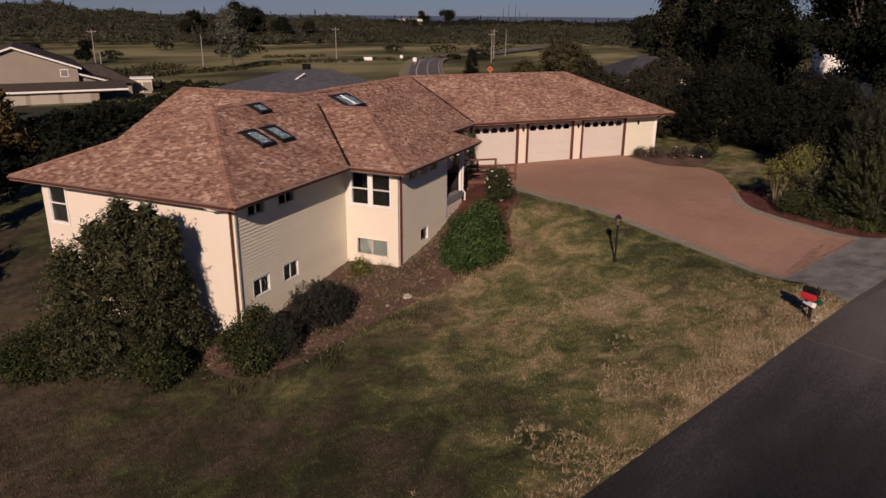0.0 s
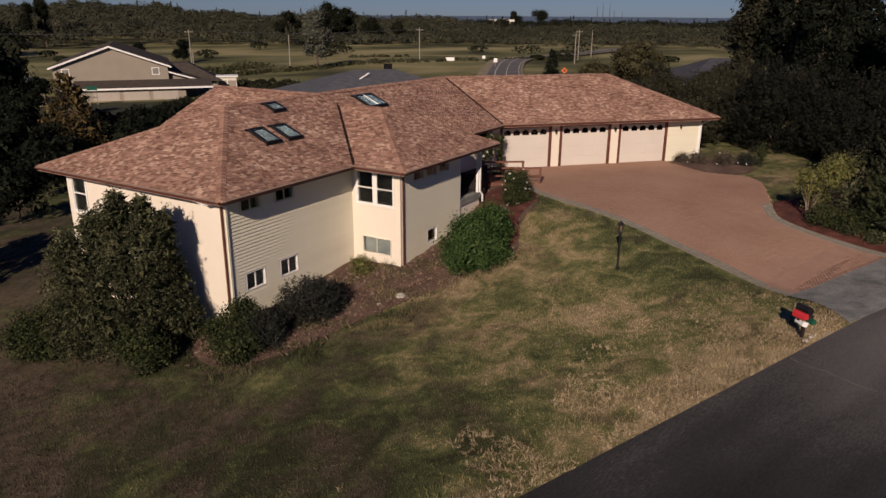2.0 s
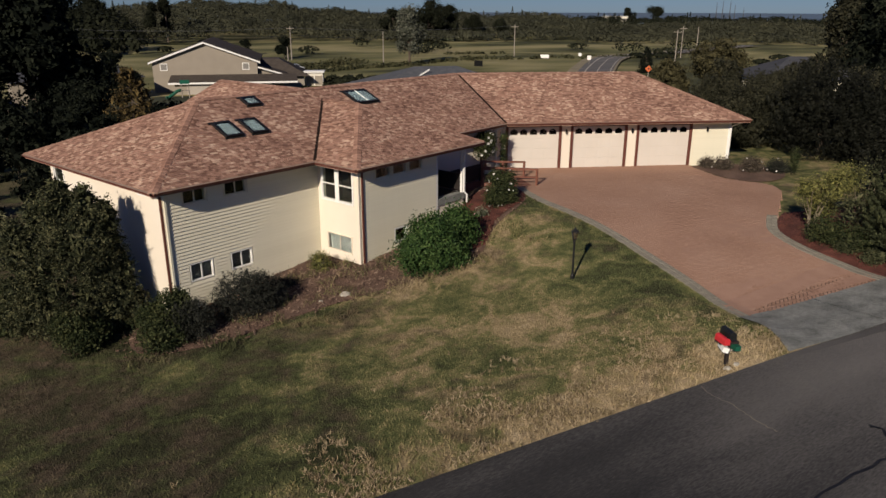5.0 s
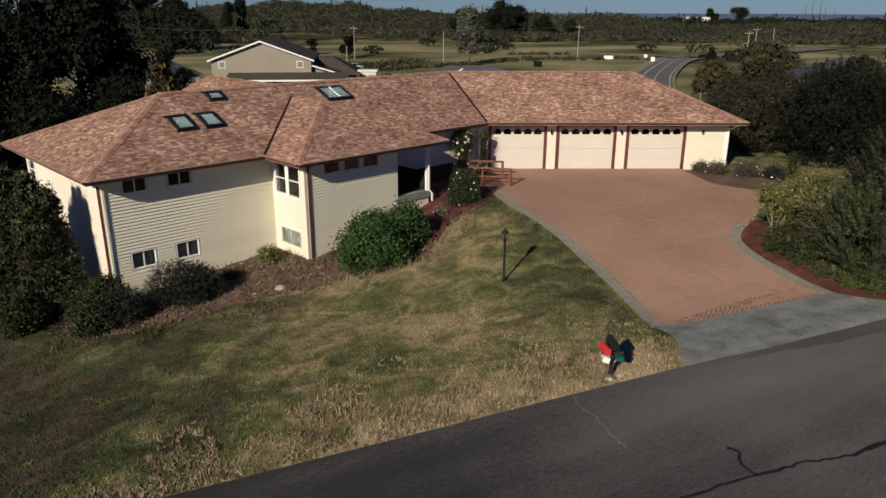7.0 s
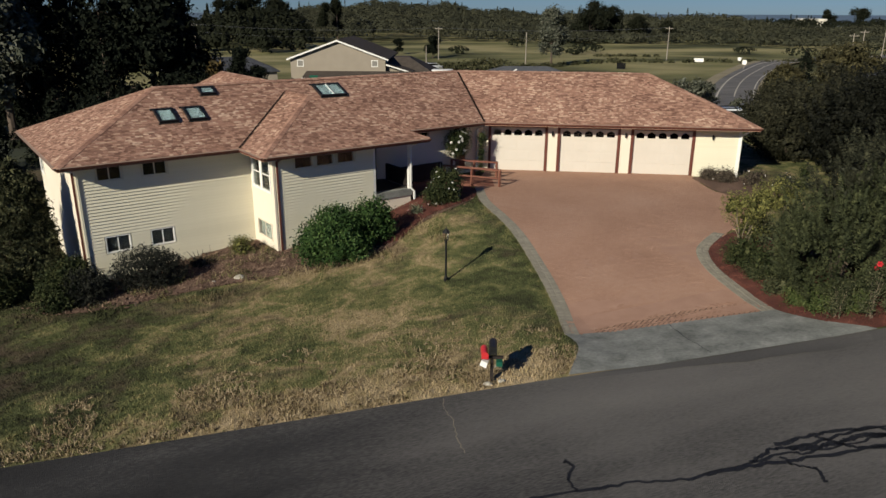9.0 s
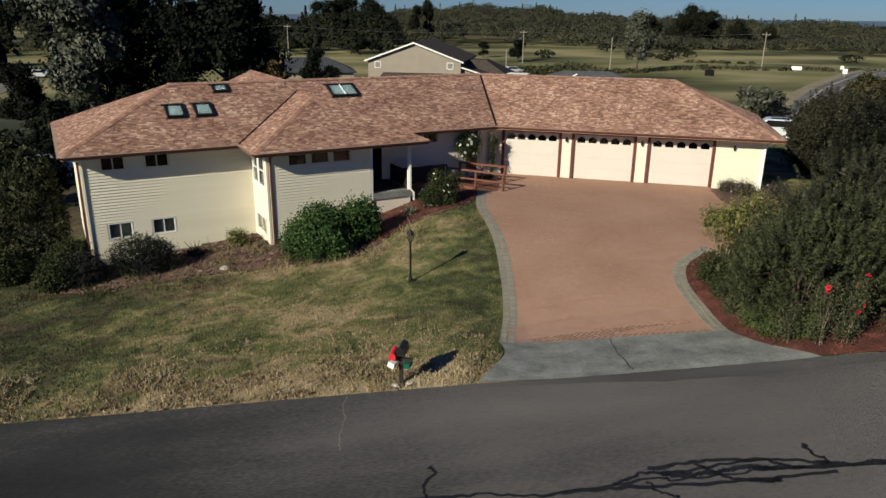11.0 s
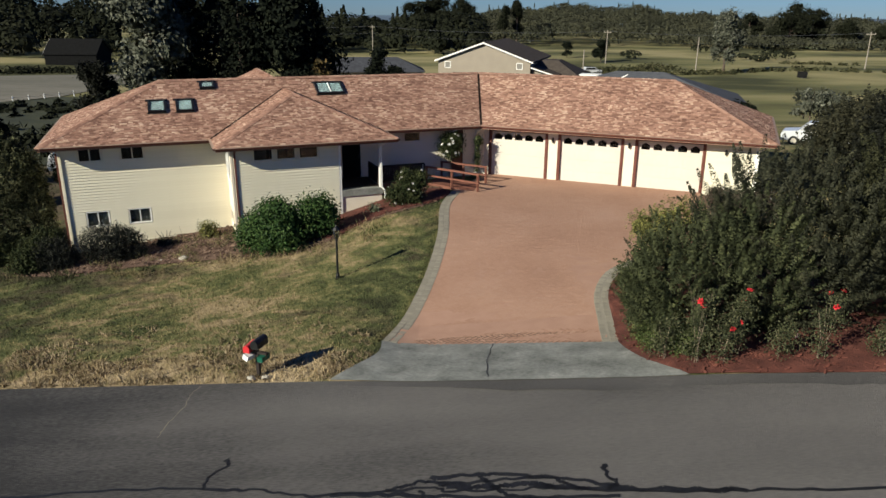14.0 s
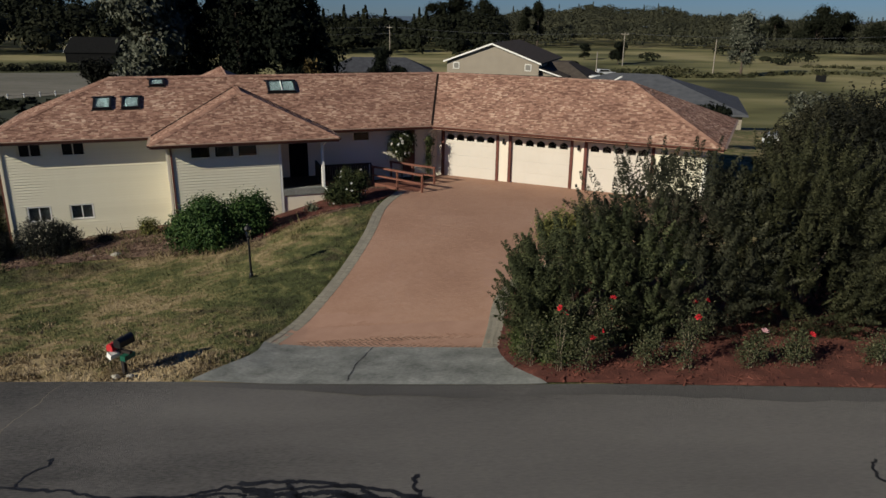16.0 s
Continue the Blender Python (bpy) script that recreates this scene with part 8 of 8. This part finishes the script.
# straggling dry grass over the bed and its edges
n = 16000
px, py = grng.uniform(8.5, 24.5, n), grng.uniform(15.8, 20.8, n)
thick = np.array([noise.noise(Vector((a * 0.9, c * 0.9, 3.0))) for a, c in zip(px, py)])
keep = (thick > 0.05) & ~inside(px, py, [tuple(p) for p in BED_P])
px, py = px[keep], py[keep]
n = len(px)
ax = grng.normal(size=(n, 3)) * 0.6 + np.array([0, 0, 1.0])
c = np.stack([px, py, land(px, py) + 0.03], -1)
tall = grng.uniform(0.06, 0.2, (n, 1))
side = np.cross(ax, grng.normal(size=(n, 3)))
side /= np.linalg.norm(side, axis=1, keepdims=True)
wd = grng.uniform(0.006, 0.016, (n, 1))
v = np.stack([c - side * wd, c + side * wd, c + ax * tall + side * wd * 0.2, c + ax * tall - side * wd * 0.2], 1).reshape(-1, 3)
tagged(new("dry_grass", quick_mesh("dry_grass", v, np.arange(4 * n).reshape(-1, 4), M["blade"])), "straggling dry grass over the bare bed", "grass", "", "stuff")

# ---- pavers of the drive ----
drive_ob = bpy.data.objects["driveway_bed"]
M["joint_open"] = material("dark_open_joints", [(0.3, (0.07, 0.042, 0.03)), (0.7, (0.13, 0.08, 0.058))], scale=3, rough=1, bump=0.3)
sheet("driveway_joints", [(31.05, 6.88), (31.1, 7.62), (25.2, 8.47), (25.05, 7.74)], 0.0475, M["joint_open"], 0.12, "dark open joints between the pavers beside the apron", "driveway")
PL, PW = 0.235, 0.1175
PA_DEG = -52.5
pm = pose(27.9, 6.9, 0, 0, 0, PA_DEG)
inner = [tuple(p) for p in inset(LEFT, BAND * 0.6, 1)]
PAVE = RIGHT + [(38.8, 22.55), (29.2, 26.55), (28.2, 24.0)] + inner
pv, pf, count = [], [], 0
pal = random.Random(8)
cand = []
for i in range(-75, 75):
    for j in range(-190, 190):
        # herringbone: pairs of a lying and a standing brick on a diagonal lattice
        for k in (0, 1):
            if k == 0:
                x0, y0, w, h = (4 * i + j) * PW, j * PW, PL, PW
            else:
                x0, y0, w, h = (4 * i + j + 2) * PW, j * PW - PW, PW, PL
            cand.append((x0, y0, w, h))
cx = np.array([c[0] + c[2] / 2 for c in cand])
cy = np.array([c[1] + c[3] / 2 for c in cand])
ca, sa = math.cos(radians(PA_DEG)), math.sin(radians(PA_DEG))
wx, wy = 27.9 + ca * cx - sa * cy, 6.9 + sa * cx + ca * cy
ok = inside(wx, wy, PAVE)
order = np.where(ok)[0]
off_apron = (wy - 7.75) + 0.144 * (wx - 24.85)
near = sorted((i for i in order if off_apron[i] < 0.92), key=lambda i: off_apron[i])[:300]
near_set = set(int(i) for i in near)
g, gi, gn = 0.0022, 0.003, 0.013
cache = {}
for i in order:
    x0, y0, w, h = cand[i]
    if int(i) in near_set:
        key = (w, h)
        if key not in cache:
            a, c2 = w - 2 * gn, h - 2 * gn
            bv = 0.004
            s = Build().hexa([(0, 0, -0.06), (a, 0, -0.06), (a, c2, -0.06), (0, c2, -0.06)], [(0, 0, -bv), (a, 0, -bv), (a, c2, -bv), (0, c2, -bv)])
            s.hexa([(0, 0, -bv), (a, 0, -bv), (a, c2, -bv), (0, c2, -bv)], [(bv, bv, 0), (a - bv, bv, 0), (a - bv, c2 - bv, 0), (bv, c2 - bv, 0)])
            cache[key] = s.mesh("paver", M["paver_one"])
        ob = new("paver", cache[key])
        ob.parent = drive_ob
        p0 = pm @ Vector((x0 + gn, y0 + gn, 0))
        zx = (ground_z(p0.x + 0.2, p0.y) - ground_z(p0.x, p0.y)) / 0.2
        zy = (ground_z(p0.x, p0.y + 0.2) - ground_z(p0.x, p0.y)) / 0.2
        nrm = Vector((-zx, -zy, 1)).normalized()
        q = Vector((0, 0, 1)).rotation_difference(nrm).to_matrix().to_4x4()
        ob.matrix_basis = Matrix.Translation((p0.x, p0.y, ground_z(p0.x, p0.y) + 0.0515)) @ q @ pose(0, 0, 0, 0, 0, PA_DEG)
        continue
    k = len(pv)
    dz = pal.uniform(-0.001, 0.001)
    for a, c2, dr in ((g, g, 0.05), (w - g, g, 0.05), (w - g, h - g, 0.05), (g, h - g, 0.05), (gi, gi, 0), (w - gi, gi, 0), (w - gi, h - gi, 0), (gi, h - gi, 0)):
        X0, Y0 = 27.9 + ca * (x0 + a) - sa * (y0 + c2), 6.9 + sa * (x0 + a) + ca * (y0 + c2)
        pv.append((X0, Y0, -dr + 0.045 + dz))
    pf += [(k + 4, k + 5, k + 6, k + 7), (k, k + 1, k + 5, k + 4), (k + 1, k + 2, k + 6, k + 5), (k + 2, k + 3, k + 7, k + 6), (k + 3, k, k + 4, k + 7)]
pv = np.array(pv)
pv[:, 2] += land(pv[:, 0], pv[:, 1])
me = quick_mesh("pavers", pv, np.array(pf), M["paver"])
me.shade_flat()
ob = new("pavers", me)
ob.parent = drive_ob
tagged(ob, "red clay pavers laid in herringbone", kind="stuff")
